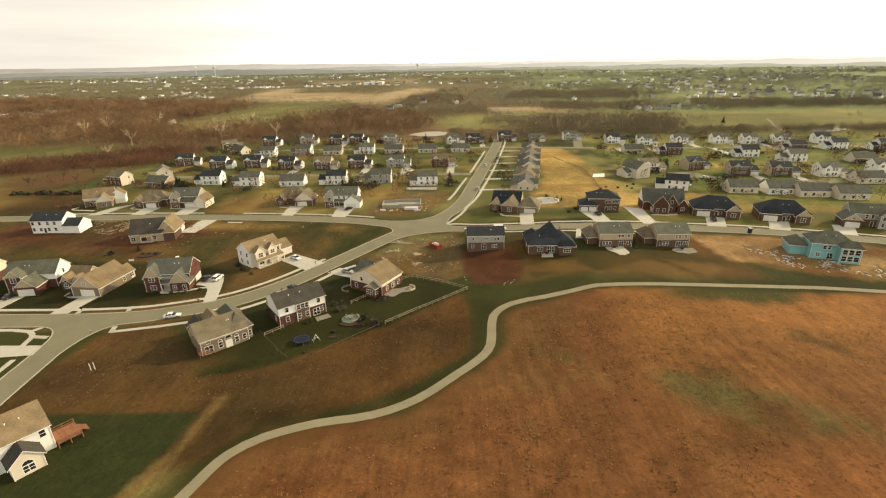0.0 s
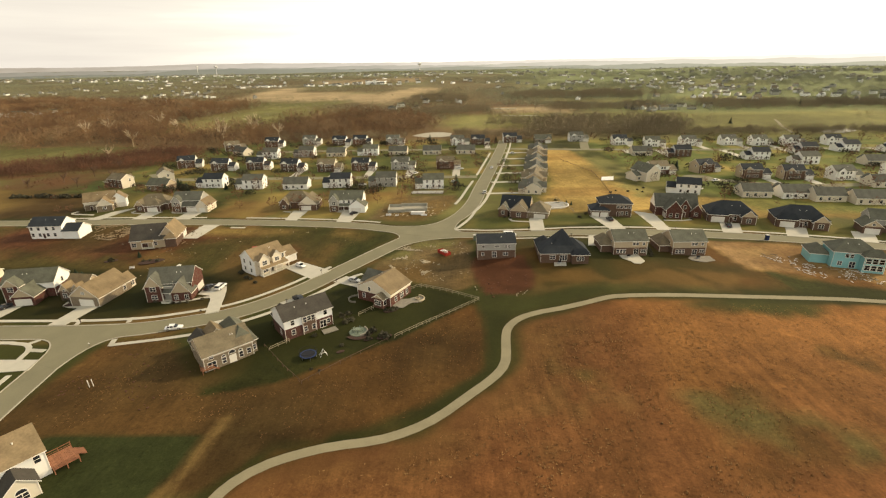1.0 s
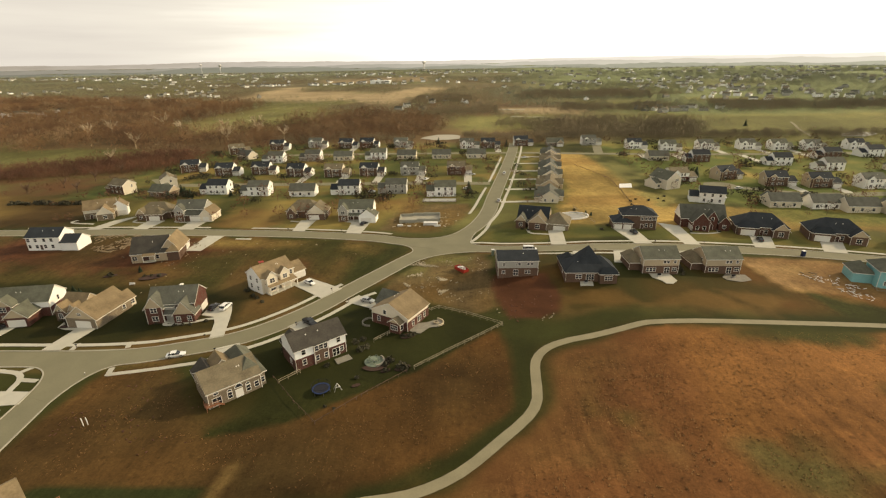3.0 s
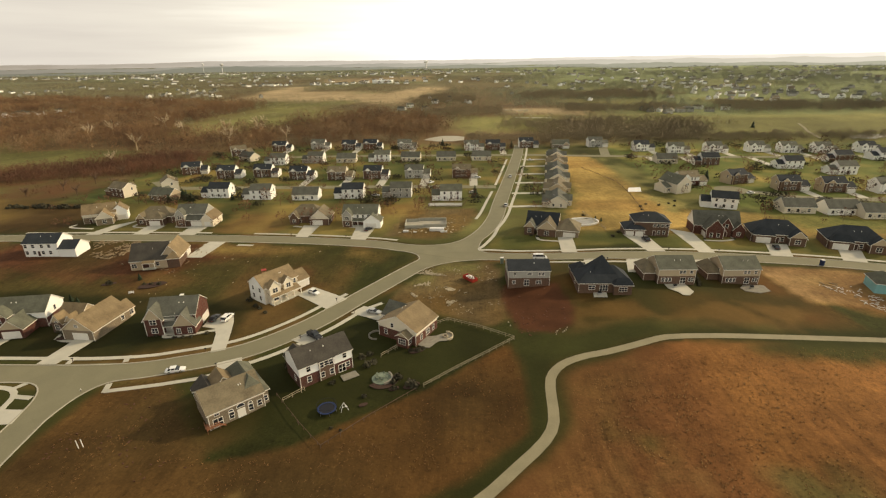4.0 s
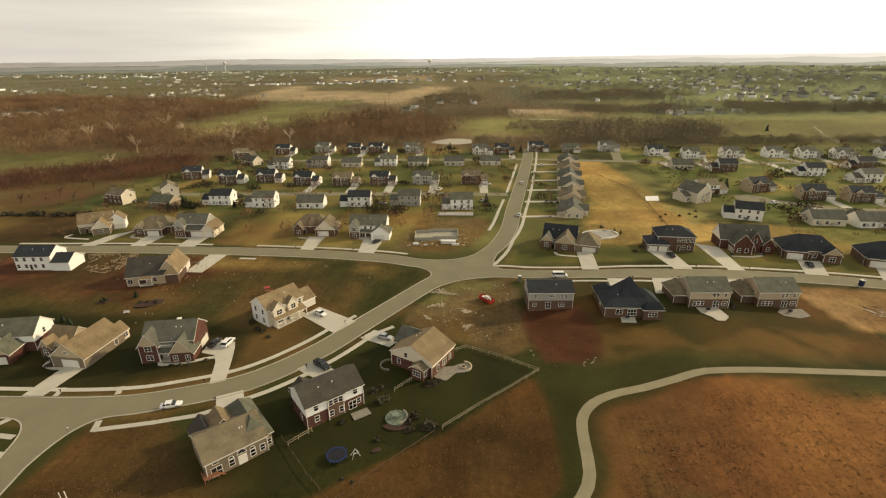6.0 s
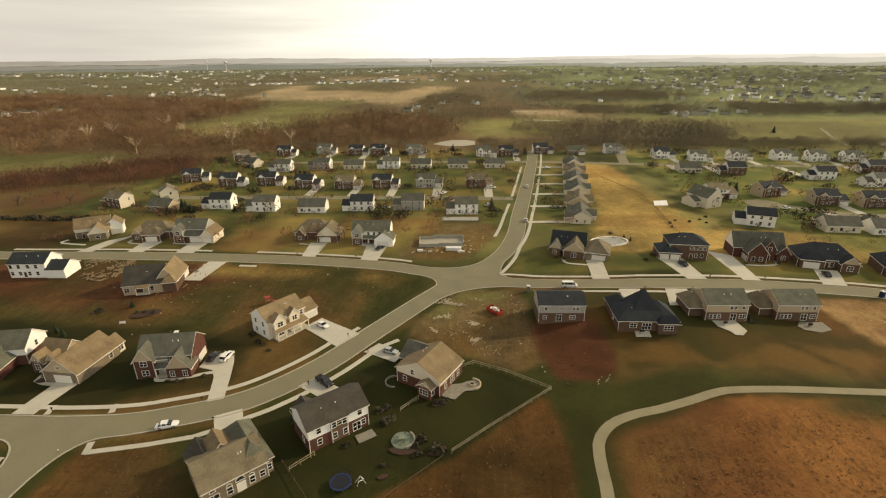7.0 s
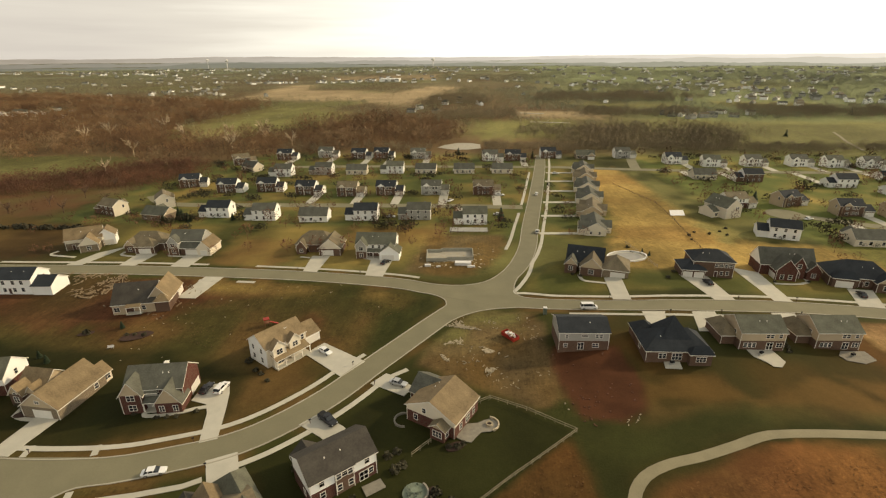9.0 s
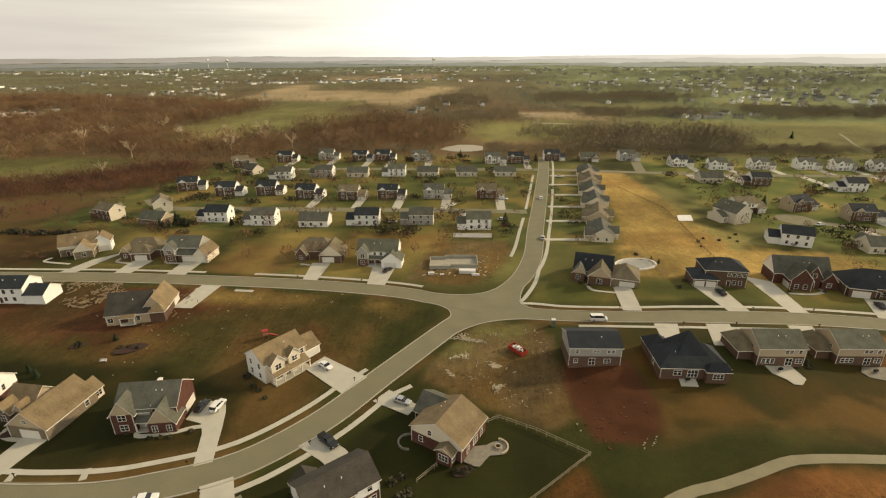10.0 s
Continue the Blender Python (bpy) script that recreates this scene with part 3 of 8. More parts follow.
    edge = near_line(x, y, [(-42.6, 97.0), (-43.6, 90.0), (-43.9, 83.8), (-46.6, 73.7), (-48.8, 66.0)])
    out = lay(out, c(0.155, 0.098, 0.040) * (1 + 0.2 * n1)[:, None], np.clip((1.9 + 0.5 * n3 - edge) / 1.4, 0, 0.85))
    # lawns along the eastern street, fading into the field
    out = lay(out, lay(lawn * 1.25, dry * 0.5, 0.35 + 0.35 * n1 + 0.35 * n2), soft([(11.7, 159.1), (29.1, 154.3), (57.5, 154.0), (111.3, 155.0), (107.1, 199.0), (28.5, 198.4), (26.4, 175.8)], 2))
    out = lay(out, lay(scrub * 1.5, lawn * 1.6, 0.35 + 0.6 * n1), soft([(24.0, 146.0), (40.0, 147.5), (58.0, 151.5), (92.0, 153.0), (90.0, 157.0), (54.0, 157.5), (30.0, 157.0)], 4) * 0.8)
    # sunlit patches behind the houses, painted as straw and dry tones
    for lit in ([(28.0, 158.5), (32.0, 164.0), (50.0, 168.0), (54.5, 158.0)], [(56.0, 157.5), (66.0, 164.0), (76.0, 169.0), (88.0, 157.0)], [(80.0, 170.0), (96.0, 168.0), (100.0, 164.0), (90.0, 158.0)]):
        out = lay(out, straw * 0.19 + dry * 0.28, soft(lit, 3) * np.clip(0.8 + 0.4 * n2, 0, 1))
    out = lay(out, lay(dry * 0.9, straw * 0.5, 0.35 + n1), soft([(102.5, 198.3), (104.0, 186.0), (104.5, 173.0), (112.0, 170.5), (126.0, 160.0), (169.1, 149.2), (189.1, 179.2), (129.3, 198.9)], 4))
    out = lay(out, c(0.27, 0.165, 0.085) * (1 + 0.2 * n1 + 0.15 * n3)[:, None], soft([(102.0, 199.0), (104.0, 186.0), (105.0, 174.0), (116.0, 171.0), (140.0, 162.0), (160.0, 168.0), (150.0, 192.0), (128.0, 199.0)], 3.5) * np.clip(0.75 + 0.5 * n2, 0, 1))
    out = lay(out, lay(lawn * 3.0, straw * 0.52, 0.25 + 0.5 * n1 + 0.3 * n2), soft([(3.9, 215.5), (109.2, 217.0), (149.2, 206.9), (189.1, 195.1), (193.1, 215.0), (149.3, 230.8), (57.8, 233.1), (21.6, 242.2)], 3) * 0.9)
    out = lay(out, lawn * 1.15, soft([(10.0, 152.0), (16.0, 147.0), (30.0, 151.0), (52.0, 157.0), (54.0, 150.0), (34.0, 144.0), (22.0, 139.0), (12.0, 142.0)], 4))
    for lot in ([(-119.0, 235.0), (-88.0, 234.0), (-87.0, 264.0), (-118.0, 268.0)], [(-66.0, 262.0), (-30.0, 262.0), (-24.0, 284.0), (-70.0, 284.0)]):
        out = lay(out, lay(scrub * 2.4, straw * 0.55, 0.3 + n1), soft(lot, 7) * 0.85)
    # building lots
    out = lay(out, lay(soil * 1.35, scrub * 1.35, 0.45 + 0.6 * n1), soft([(-14.0, 203.0), (9.6, 199.8), (11.7, 159.1), (3.9, 154.7), (-6.0, 162.0), (-26.1, 172.7)], 3))
    out = lay(out, lay(pasture * 0.72, soil * 1.5, 0.3 + n1), soft([(-24.0, 178.0), (-13.0, 203.0), (6.0, 199.0), (2.0, 188.0), (-10.0, 177.0)], 5) * 0.85)
    out = lay(out, clay, soft([(11.2, 180.1), (28.4, 178.3), (31.0, 170.0), (31.0, 162.0), (29.0, 154.0), (23.0, 151.2), (15.0, 152.6), (12.0, 160.0), (10.4, 170.0)], 1.8))
    out = lay(out, clay * 0.72, soft([(13.5, 175.0), (15.5, 175.0), (17.0, 162.0), (20.0, 155.0), (27.0, 153.5), (28.5, 156.0), (20.5, 158.0), (17.8, 166.0)], 1.5) * np.clip(0.7 + 0.5 * n3, 0, 0.9))
    # worn verges between kerb and pavement
    for line in (ROAD_A, ROAD_B, ROAD_C):
        out = lay(out, lay(lawn * 1.7, scrub * 1.3, 0.5 + n1), (W_VERGE - near_line(x, y, line[::2])) / 1.2 * np.where(x > -260, 0.75, 0))
    rougher = np.maximum(np.clip(soft(field, 5), 0, 1) * np.clip((near_line(x, y, TRAIL) - 4) / 4, 0.2, 1), 0.75 * np.clip(soft(rough, 3), 0, 1))
    rougher = np.maximum(rougher, 0.85 * np.clip(soft(tri, 2), 0, 1) * np.clip((y - 172) / 12, 0.25, 1))
    for lot in ([(-14.0, 203.0), (9.6, 199.8), (12.0, 152.0), (-6.0, 162.0), (-26.1, 172.7)], [(101.0, 199.0), (107.0, 157.0), (169.0, 149.0), (189.0, 179.0), (129.0, 199.0)], [(-38.0, 231.0), (-4.0, 231.0), (5.0, 275.0), (-34.0, 275.0)], [(42.6, 234.0), (199.2, 231.1), (239.4, 235.4), (239.7, 261.8), (119.8, 267.7), (104.0, 300.0), (92, 420), (70, 420), (58.0, 300.0)]):
        rougher = np.maximum(rougher, 0.9 * np.clip(soft(lot, 4), 0, 1))
    rougher = np.where(np.hypot(x, y - 150) > 420, 1.0, rougher)
    return np.hstack([np.clip(out * np.array([[1.0, 1.0, 0.84]]), 0.006, 0.9), rougher[:, None]])


gx, gy = graded(-205, 205, 1.4, 4750, 1.07), graded(38, 330, 1.4, 4750, 1.07)
X, Y = np.meshgrid(gx, gy)
xs, ys = X.ravel(), Y.ravel()
near = np.clip(1 - np.hypot(xs, ys - 150) / 420, 0, 1)
zs = heights(xs, ys)
for road in (ROAD_A, ROAD_B, ROAD_C, ROAD_D, ROAD_E, TRAIL):
    near = near * np.clip((near_line(xs, ys, road[::2]) - 7) / 5, 0, 1)
zs = zs + near * (0.10 * wobble(xs, ys, 5, 31) - 0.10)
nx, ny = len(gx), len(gy)
k = (np.arange(ny - 1)[:, None] * nx + np.arange(nx - 1)[None, :]).ravel()
me = bpy.data.meshes.new("ground")
me.from_pydata(np.stack([xs, ys, zs], 1).tolist(), [], np.stack([k, k + 1, k + nx + 1, k + nx], 1).tolist())
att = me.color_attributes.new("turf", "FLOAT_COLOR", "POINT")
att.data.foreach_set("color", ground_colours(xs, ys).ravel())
me.polygons.foreach_set("use_smooth", [True] * len(me.polygons))
gm = bpy.data.materials.new("ground_cover")
gm.use_nodes = True
n, l = gm.node_tree.nodes, gm.node_tree.links
b = n["Principled BSDF"]
b.inputs["Roughness"].default_value, b.inputs["Specular IOR Level"].default_value = 0.95, 0.1
va = n.new("ShaderNodeVertexColor")
va.layer_name = "turf"
tc = n.new("ShaderNodeTexCoord")
last = va.outputs[0]
coarse = n.new("ShaderNodeMapRange")  # short mown turf is more even than rough grass
coarse.inputs["To Min"].default_value, coarse.inputs["To Max"].default_value = 0.42, 1.0
l.new(va.outputs["Alpha"], coarse.inputs["Value"])
drill = n.new("ShaderNodeMapping")  # old drill rows of the field run away from the trail
drill.inputs["Scale"].default_value = (1.0, 0.06, 1.0)
drill.inputs["Rotation"].default_value = (0, 0, radians(-7))
l.new(tc.outputs["Object"], drill.inputs[0])
for size, lo, hi, rowed in ((0.45, 0.80, 1.20, False), (1.5, 0.84, 1.16, False), (5.0, 0.82, 1.18, False), (70.0, 0.82, 1.18, False), (0.9, 0.86, 1.14, True)):
    tex = n.new("ShaderNodeTexNoise")
    tex.inputs["Scale"].default_value, tex.inputs["Detail"].default_value, tex.inputs["Roughness"].default_value = 1 / size, 4, 0.65
    l.new(drill.outputs[0] if rowed else tc.outputs["Object"], tex.inputs["Vector"])
    mr = n.new("ShaderNodeMapRange")
    mr.inputs["From Min"].default_value, mr.inputs["From Max"].default_value = 0.3, 0.7
    mr.inputs["To Min"].default_value, mr.inputs["To Max"].default_value = lo - 1, hi - 1
    l.new(tex.outputs["Fac"], mr.inputs["Value"])
    amount = n.new("ShaderNodeMath")
    amount.operation = "MULTIPLY_ADD"
    amount.inputs[2].default_value = 1.0
    l.new(mr.outputs[0], amount.inputs[0])
    l.new(va.outputs["Alpha"] if rowed else coarse.outputs[0], amount.inputs[1])
    sc = n.new("ShaderNodeVectorMath")
    sc.operation = "SCALE"
    l.new(last, sc.inputs[0])
    l.new(amount.outputs[0], sc.inputs["Scale"])
    last = sc.outputs[0]
    if size == 0.45:
        bp = n.new("ShaderNodeBump")
        bp.inputs["Strength"].default_value, bp.inputs["Distance"].default_value = 0.6, 0.10
        l.new(tex.outputs["Fac"], bp.inputs["Height"])
        l.new(bp.outputs[0], b.inputs["Normal"])
for size, from_lo, from_hi, gain in ((1.4, 0.60, 0.72, -0.34), (1.0, 0.62, 0.74, 0.34)):  # dark tussocks and pale straw tufts
    tex = n.new("ShaderNodeTexNoise")
    tex.inputs["Scale"].default_value, tex.inputs["Detail"].default_value = 1 / size, 2
    off = n.new("ShaderNodeMapping")
    off.inputs["Location"].default_value = (37.0 * size, 11.0, 5.0)
    l.new(tc.outputs["Object"], off.inputs[0])
    l.new(off.outputs[0], tex.inputs["Vector"])
    mr = n.new("ShaderNodeMapRange")
    mr.inputs["From Min"].default_value, mr.inputs["From Max"].default_value = from_lo, from_hi
    mr.inputs["To Min"].default_value, mr.inputs["To Max"].default_value = 0.0, gain
    l.new(tex.outputs["Fac"], mr.inputs["Value"])
    amount = n.new("ShaderNodeMath")
    amount.operation = "MULTIPLY_ADD"
    amount.inputs[2].default_value = 1.0
    l.new(mr.outputs[0], amount.inputs[0])
    l.new(va.outputs["Alpha"], amount.inputs[1])
    sc = n.new("ShaderNodeVectorMath")
    sc.operation = "SCALE"
    l.new(last, sc.inputs[0])
    l.new(amount.outputs[0], sc.inputs["Scale"])
    last = sc.outputs[0]
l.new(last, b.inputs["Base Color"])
me.materials.append(gm)
tagged(new("ground", me), "winter turf, dry brown field and red clay", "ground", kind="structure")


# ---- roads, kerbs, trail, walks and drives ----
def ribbon(name, line, half, z, mat, label, category, thick=0.12):
    bm = bmesh.new()
    a, b = offset_line(line, -half), offset_line(line, half)
    top = []
    for p, q in zip(a, b):
        hp, hq = height(*p) + z, height(*q) + z
        top.append([bm.verts.new((*p, hp)), bm.verts.new((*q, hq)), bm.verts.new((*p, hp - thick)), bm.verts.new((*q, hq - thick))])
    for s, t in zip(top[:-1], top[1:]):
        bm.faces.new((s[0], s[1], t[1], t[0]))
        bm.faces.new((s[0], t[0], t[2], s[2]))
        bm.faces.new((s[1], s[3], t[3], t[1]))
    bm.faces.new((top[0][0], top[0][2], top[0][3], top[0][1]))
    bm.faces.new((top[-1][0], top[-1][1], top[-1][3], top[-1][2]))
    return tagged(new(name, mesh_of(name, bm, mat)), label, category, kind="structure")


def slab(name, poly, z, mat, label, category, thick=0.12, kind="structure"):
    bm = bmesh.new()
    if sum(a[0] * b[1] - b[0] * a[1] for a, b in zip(poly, [*poly[1:], poly[0]])) < 0:
        poly = poly[::-1]
    t = [bm.verts.new((x, y, height(x, y) + z)) for x, y in poly]
    d = [bm.verts.new((x, y, height(x, y) + z - thick)) for x, y in poly]
    bm.faces.new(t)
    for i in range(len(t)):
        j = (i + 1) % len(t)
        bm.faces.new((t[i], d[i], d[j], t[j]))
    return tagged(new(name, mesh_of(name, bm, mat)), label, category, kind=kind)


for i, line in enumerate((ROAD_A, ROAD_B, ROAD_C, ROAD_D, ROAD_E)):
    ribbon("road", line, HALF, 0.03 + 0.005 * i, M["asphalt"], "worn tan-grey residential street", "road", 0.3)
for i, line in enumerate(MINOR):
    ribbon("road", line, 3.6, 0.055 + 0.005 * i, M["asphalt"], "tan-grey side street between houses", "road", 0.3)
slab("turning_circle", [(150 + 9 * math.cos(k * 0.3142), 312 + 9 * math.sin(k * 0.3142)) for k in range(20)], 0.09, M["asphalt"], "round end of a cul-de-sac between houses", "road", 0.3)
ribbon("trail", TRAIL, 1.2, 0.05, M["path"], "winding pale asphalt footpath across the field", "path")


def bend(p, q, c, n=9):
    u = np.linspace(0, 1, n)[:, None]
    return (1 - u) ** 2 * p + 2 * u * (1 - u) * c + u ** 2 * q


ARCS = []


def corner(a, b, c):
    """A kerb line rounded between the ends of two kerbs; c: the sharp corner."""
    arc = bend(a[-1], b[0], np.array(c, float))
    ARCS.append([tuple(p) for p in arc])
    return np.vstack([a, arc[1:-1], b])


rev = lambda q: q[::-1]
oa, ob_, oc, od, oe = (lambda d: offset_line(ROAD_A, d)), (lambda d: offset_line(ROAD_B, d)), (lambda d: offset_line(ROAD_C, d)), (lambda d: offset_line(ROAD_D, d)), (lambda d: offset_line(ROAD_E, d))
def upto(line, test):
    return line[[bool(test(p)) for p in line]]


k = HALF
KERBS = [
    corner(upto(oa(k), lambda p: p[0] > -90 and p[1] < 196), upto(oc(k), lambda p: p[0] > 3), (-9.2, 204.8)),
    corner(upto(oa(-k), lambda p: p[1] < 206 and p[0] > -420), rev(upto(ob_(k), lambda p: p[0] < -28)), (-18.8, 212.8)),
    corner(upto(ob_(-k), lambda p: p[0] < -24), upto(od(-k), lambda p: p[1] > 229), (-9.6, 218.2)),
    corner(rev(upto(od(k), lambda p: p[1] > 228)), upto(oc(-k), lambda p: p[0] > 9), (0.4, 212.6)),
    corner(upto(oa(k), lambda p: p[0] < -111), upto(oe(k), lambda p: p[1] < 118), (-105.0, 129.0)),
    corner(rev(upto(oe(-k), lambda p: p[1] < 118)), upto(oa(k), lambda p: -90 < p[0] < -87), (-95.9, 129.7)),
]
slab("road_junction", ARCS[0] + ARCS[3][::-1] + ARCS[2][::-1] + ARCS[1][::-1], 0.062, M["asphalt"], "open junction of four residential streets", "road", 0.3)
slab("road_junction", ARCS[4][::-1] + [(-112.0, 137.7), (-90.6, 138.4)] + ARCS[5][::-1], 0.064, M["asphalt"], "junction of the street with a side street", "road", 0.3)
for line in KERBS:
    ribbon("kerb", line, 0.17, 0.15, M["kerb"], "cast concrete kerb along the street", "kerb", 0.3)


def walkway(line):
    ribbon("pavement", line, 0.72, 0.085, M["concrete"], "narrow pale concrete pavement", "pavement", 0.15)


W = HALF + 3.1
for side, line, spans in (
    (-W, ROAD_A, ((235, 391),)), (W, ROAD_A, ((360, 404),)),
    (-W, ROAD_B, ((225.0, 313.0), (333, 400))), (W, ROAD_B, ((316, 322), (331, 338))),
    (-W, ROAD_C, ((25.5, 237.7),)), (W, ROAD_C, ((33.2, 116.2),)),
    (W, WALK_D, ((40, 262),)), (-W, WALK_D, ((48.3, 101.9), (117.4, 198.9))),
    (W, ROAD_E, ((20.5, 89.0),)),
):
    full = offset_line(line, side)
    for a, b in spans:
        walkway(cut(full, a, b))
walkway(smooth_line([(2.6, 215.2), (5.4, 219.4), (10.2, 231.0), tuple(cut(offset_line(WALK_D, W), 38, 40.2)[-1])], 1.5))
walkway(smooth_line([(3.4, 215.4), (8.5, 214.9), tuple(cut(offset_line(ROAD_C, -W), 24, 27)[-1])], 1.5))
walkway(smooth_line([(-109.4, 118.5), (-110.3, 121.0), (-111.2, 124.3), (-114.0, 127.0), (-119.0, 128.0), (-124.0, 128.2), (-165.0, 127.6)], 1.5))

DRIVES = [
    ((-58.6, 177.6), (-54.6, 183.2), (-40.4, 174.2), (-45.4, 167.2)), ((-80.9, 163.6), (-74.2, 163.8), (-72.4, 160.0), (-70.6, 154.6), (-67.6, 144.4), (-71.2, 143.0), (-74.4, 152.6), (-76.4, 155.8), (-80.8, 157.0)),
    ((-115.8, 152.0), (-109.4, 151.0), (-111.6, 137.9), (-117.2, 138.0)), ((-141.6, 154.1), (-135.5, 154.1), (-136.7, 137.8), (-141.8, 137.8)),
    ((-50.6, 149.3), (-46.9, 153.2), (-40.0, 148.9), (-34.6, 143.2), (-38.6, 140.6), (-44.4, 145.4)), ((-37.0, 164.6), (-33.6, 169.0), (-25.6, 163.4), (-27.6, 159.8)),
    ((-67.0, 138.0), (-61.2, 140.7), (-56.0, 130.7), (-61.2, 127.8)),
    ((35.6, 208.6), (41.4, 208.2), (43.1, 226.8), (37.0, 226.4)), ((68.4, 209.0), (75.3, 209.5), (74.1, 232.1), (64.5, 229.0)), ((88.5, 210.7), (94.7, 211.1), (96.1, 235.4), (87.8, 238.6)),
    ((115.4, 210.6), (122.8, 209.3), (128.3, 222.8), (120.4, 223.8)), ((138.7, 206.1), (146.0, 203.9), (152.5, 216.3), (144.7, 217.8)), ((161.1, 199.9), (168.1, 197.5), (175.4, 209.9), (167.6, 211.9)),
    ((41.9, 199.2), (48.8, 199.2), (45.4, 186.9), (40.7, 187.8)), ((57.3, 199.9), (64.5, 200.4), (62.7, 187.9), (54.1, 187.1)), ((82.4, 202.0), (90.0, 202.8), (88.8, 190.4), (80.3, 189.5)),
    ((-175.5, 232.6), (-169.2, 232.6), (-163.5, 254.0), (-171.5, 246.0)), ((-153.4, 233.2), (-146.8, 233.2), (-145.4, 246.0), (-153.8, 246.0)), ((-132.0, 232.8), (-124.4, 232.6), (-123.9, 248.0), (-132.2, 248.0)),
    ((-77.0, 230.9), (-71.4, 230.4), (-70.6, 246.5), (-78.2, 246.5)), ((-51.8, 228.3), (-45.0, 227.5), (-43.4, 246.5), (-52.8, 246.5)), ((-105.6, 224.6), (-113.0, 224.6), (-114.9, 208.6), (-108.0, 208.5)),
    ((-103.9, 119.6), (-102.9, 114.9), (-118.0, 113.4), (-118.4, 119.9)),
]
for i, q in enumerate(DRIVES):
    slab("driveway", list(q), 0.10 + 0.004 * (i % 3), M["concrete"], "pale concrete driveway up to a garage", "driveway")
for pts in ([(-75.6, 154.9), (-78.2, 154.2), (-80.5, 153.1), (-84.4, 152.0), (-88.6, 151.3), (-89.8, 152.0), (-90.1, 153.9)], [(-121.8, 150.6), (-119.0, 149.6), (-115.6, 149.4)], [(-122.0, 150.4), (-122.6, 153.8)], [(28.6, 229.4), (29.4, 224.5), (34.9, 222.3), (40.1, 220.8)], [(96.9, 225.7), (104.3, 226.1), (110.1, 228.5), (110.7, 231.5)],
            [(-190.5, 246.9), (-190.5, 242.9), (-178.0, 240.9)], [(-160.3, 249.0), (-160.2, 244.3), (-152.6, 242.5)], [(-139.5, 246.7), (-139.0, 244.1), (-130.8, 243.6)], [(-82.8, 245.4), (-78.5, 244.4)], [(-56.6, 245.3), (-51.5, 243.3)]):
    ribbon("garden_walk", smooth_line(pts, 1.2), 0.6, 0.09, M["concrete"], "pale concrete walk to a front door", "walk")
for pts in ([(-92.6, 138.8), (-93.7, 141.8)], [(-108.3, 137.9), (-108.8, 141.2)], [(-90.3, 129.4), (-89.2, 126.0)], [(-89.4, 126.4), (-82.5, 127.8), (-77.0, 129.0), (-68.4, 131.4), (-65.2, 133.2)], [(2.9, 212.9), (1.6, 214.7)], [(-114.2, 127.4), (-112.4, 129.7)], [(-110.9, 124.4), (-106.2, 123.9)], [(-32.6, 167.3), (-28.1, 170.8)], [(-43.3, 174.9), (-41.2, 177.6)]):
    ribbon("pavement_spur", np.array(pts), 0.7, 0.08, M["concrete"], "short concrete spur across the verge", "pavement")

# ---- houses ----
CACHE = {}


def lattice(us, ws, depth, open_foot=False):
    """One connected frame of bars: us and ws are the edges, bar and hole in turn."""
    bm = bmesh.new()
    grid = [[[bm.verts.new((u, y, z)) for z in ws] for u in us] for y in (-depth, 0.0)]
    def solid(i, j):
        if not (0 <= i < len(us) - 1 and 0 <= j < len(ws) - 1):
            return False
        return i % 2 == 0 or j % 2 == (1 if open_foot else 0)
    for i in range(len(us) - 1):
        for j in range(len(ws) - 1):
            if not solid(i, j):
                continue
            f, b = grid
            bm.faces.new((f[i][j], f[i + 1][j], f[i + 1][j + 1], f[i][j + 1]))
            for (p, q), (k, m) in ((((i, j), (i + 1, j)), (i, j - 1)), (((i + 1, j), (i + 1, j + 1)), (i + 1, j)), (((i + 1, j + 1), (i, j + 1)), (i, j + 1)), (((i, j + 1), (i, j)), (i - 1, j))):
                if not solid(k, m):
                    bm.faces.new((f[p[0]][p[1]], b[p[0]][p[1]], b[q[0]][q[1]], f[q[0]][q[1]]))
    bmesh.ops.delete(bm, geom=[v for v in bm.verts if not v.link_faces], context="VERTS")
    return bm


def window_meshes(w, h, bars):
    key = ("win", round(w, 2), round(h, 2), bars)
    if key not in CACHE:
        t, c = 0.11, 0.05
        us = [-w / 2 - t, -w / 2]
        for i in range(1, bars):
            u = -w / 2 + w * i / bars
            us += [u - c, u + c]
        us += [w / 2, w / 2 + t]
        f = lattice(us, [-h / 2 - t, -h / 2, -0.04, 0.04, h / 2, h / 2 + t], 0.07)
        CACHE[key] = (mesh_of("window_frame", f, M["trim"]), mesh_of("pane", box(-w / 2, -0.03, -h / 2, w / 2, 0.0, h / 2), M["glass"]))
    return CACHE[key]


SIDES = {"S": 0, "E": 90, "N": 180, "W": 270}


def on_side(blk, side, u, z):
    """Pose of a thing on a block's outer face; u: metres from the face's middle, to the right as one faces it."""
    x0, y0, x1, y1 = blk[:4]
    cx, cy = (x0 + x1) / 2, (y0 + y1) / 2
    base = {"S": (cx + u, y0), "N": (cx - u, y1), "E": (x1, cy + u), "W": (x0, cy - u)}[side]
    return pose(*base, z, 0, 0, SIDES[side])


def add_window(home, blk, side, u, z, w=0.95, h=1.45, bars=1):
    fr, pane = window_meshes(w, h, bars)
    ob = part("window", fr, None, home, at=on_side(blk, side, u, z))
    part("pane", pane, None, ob)


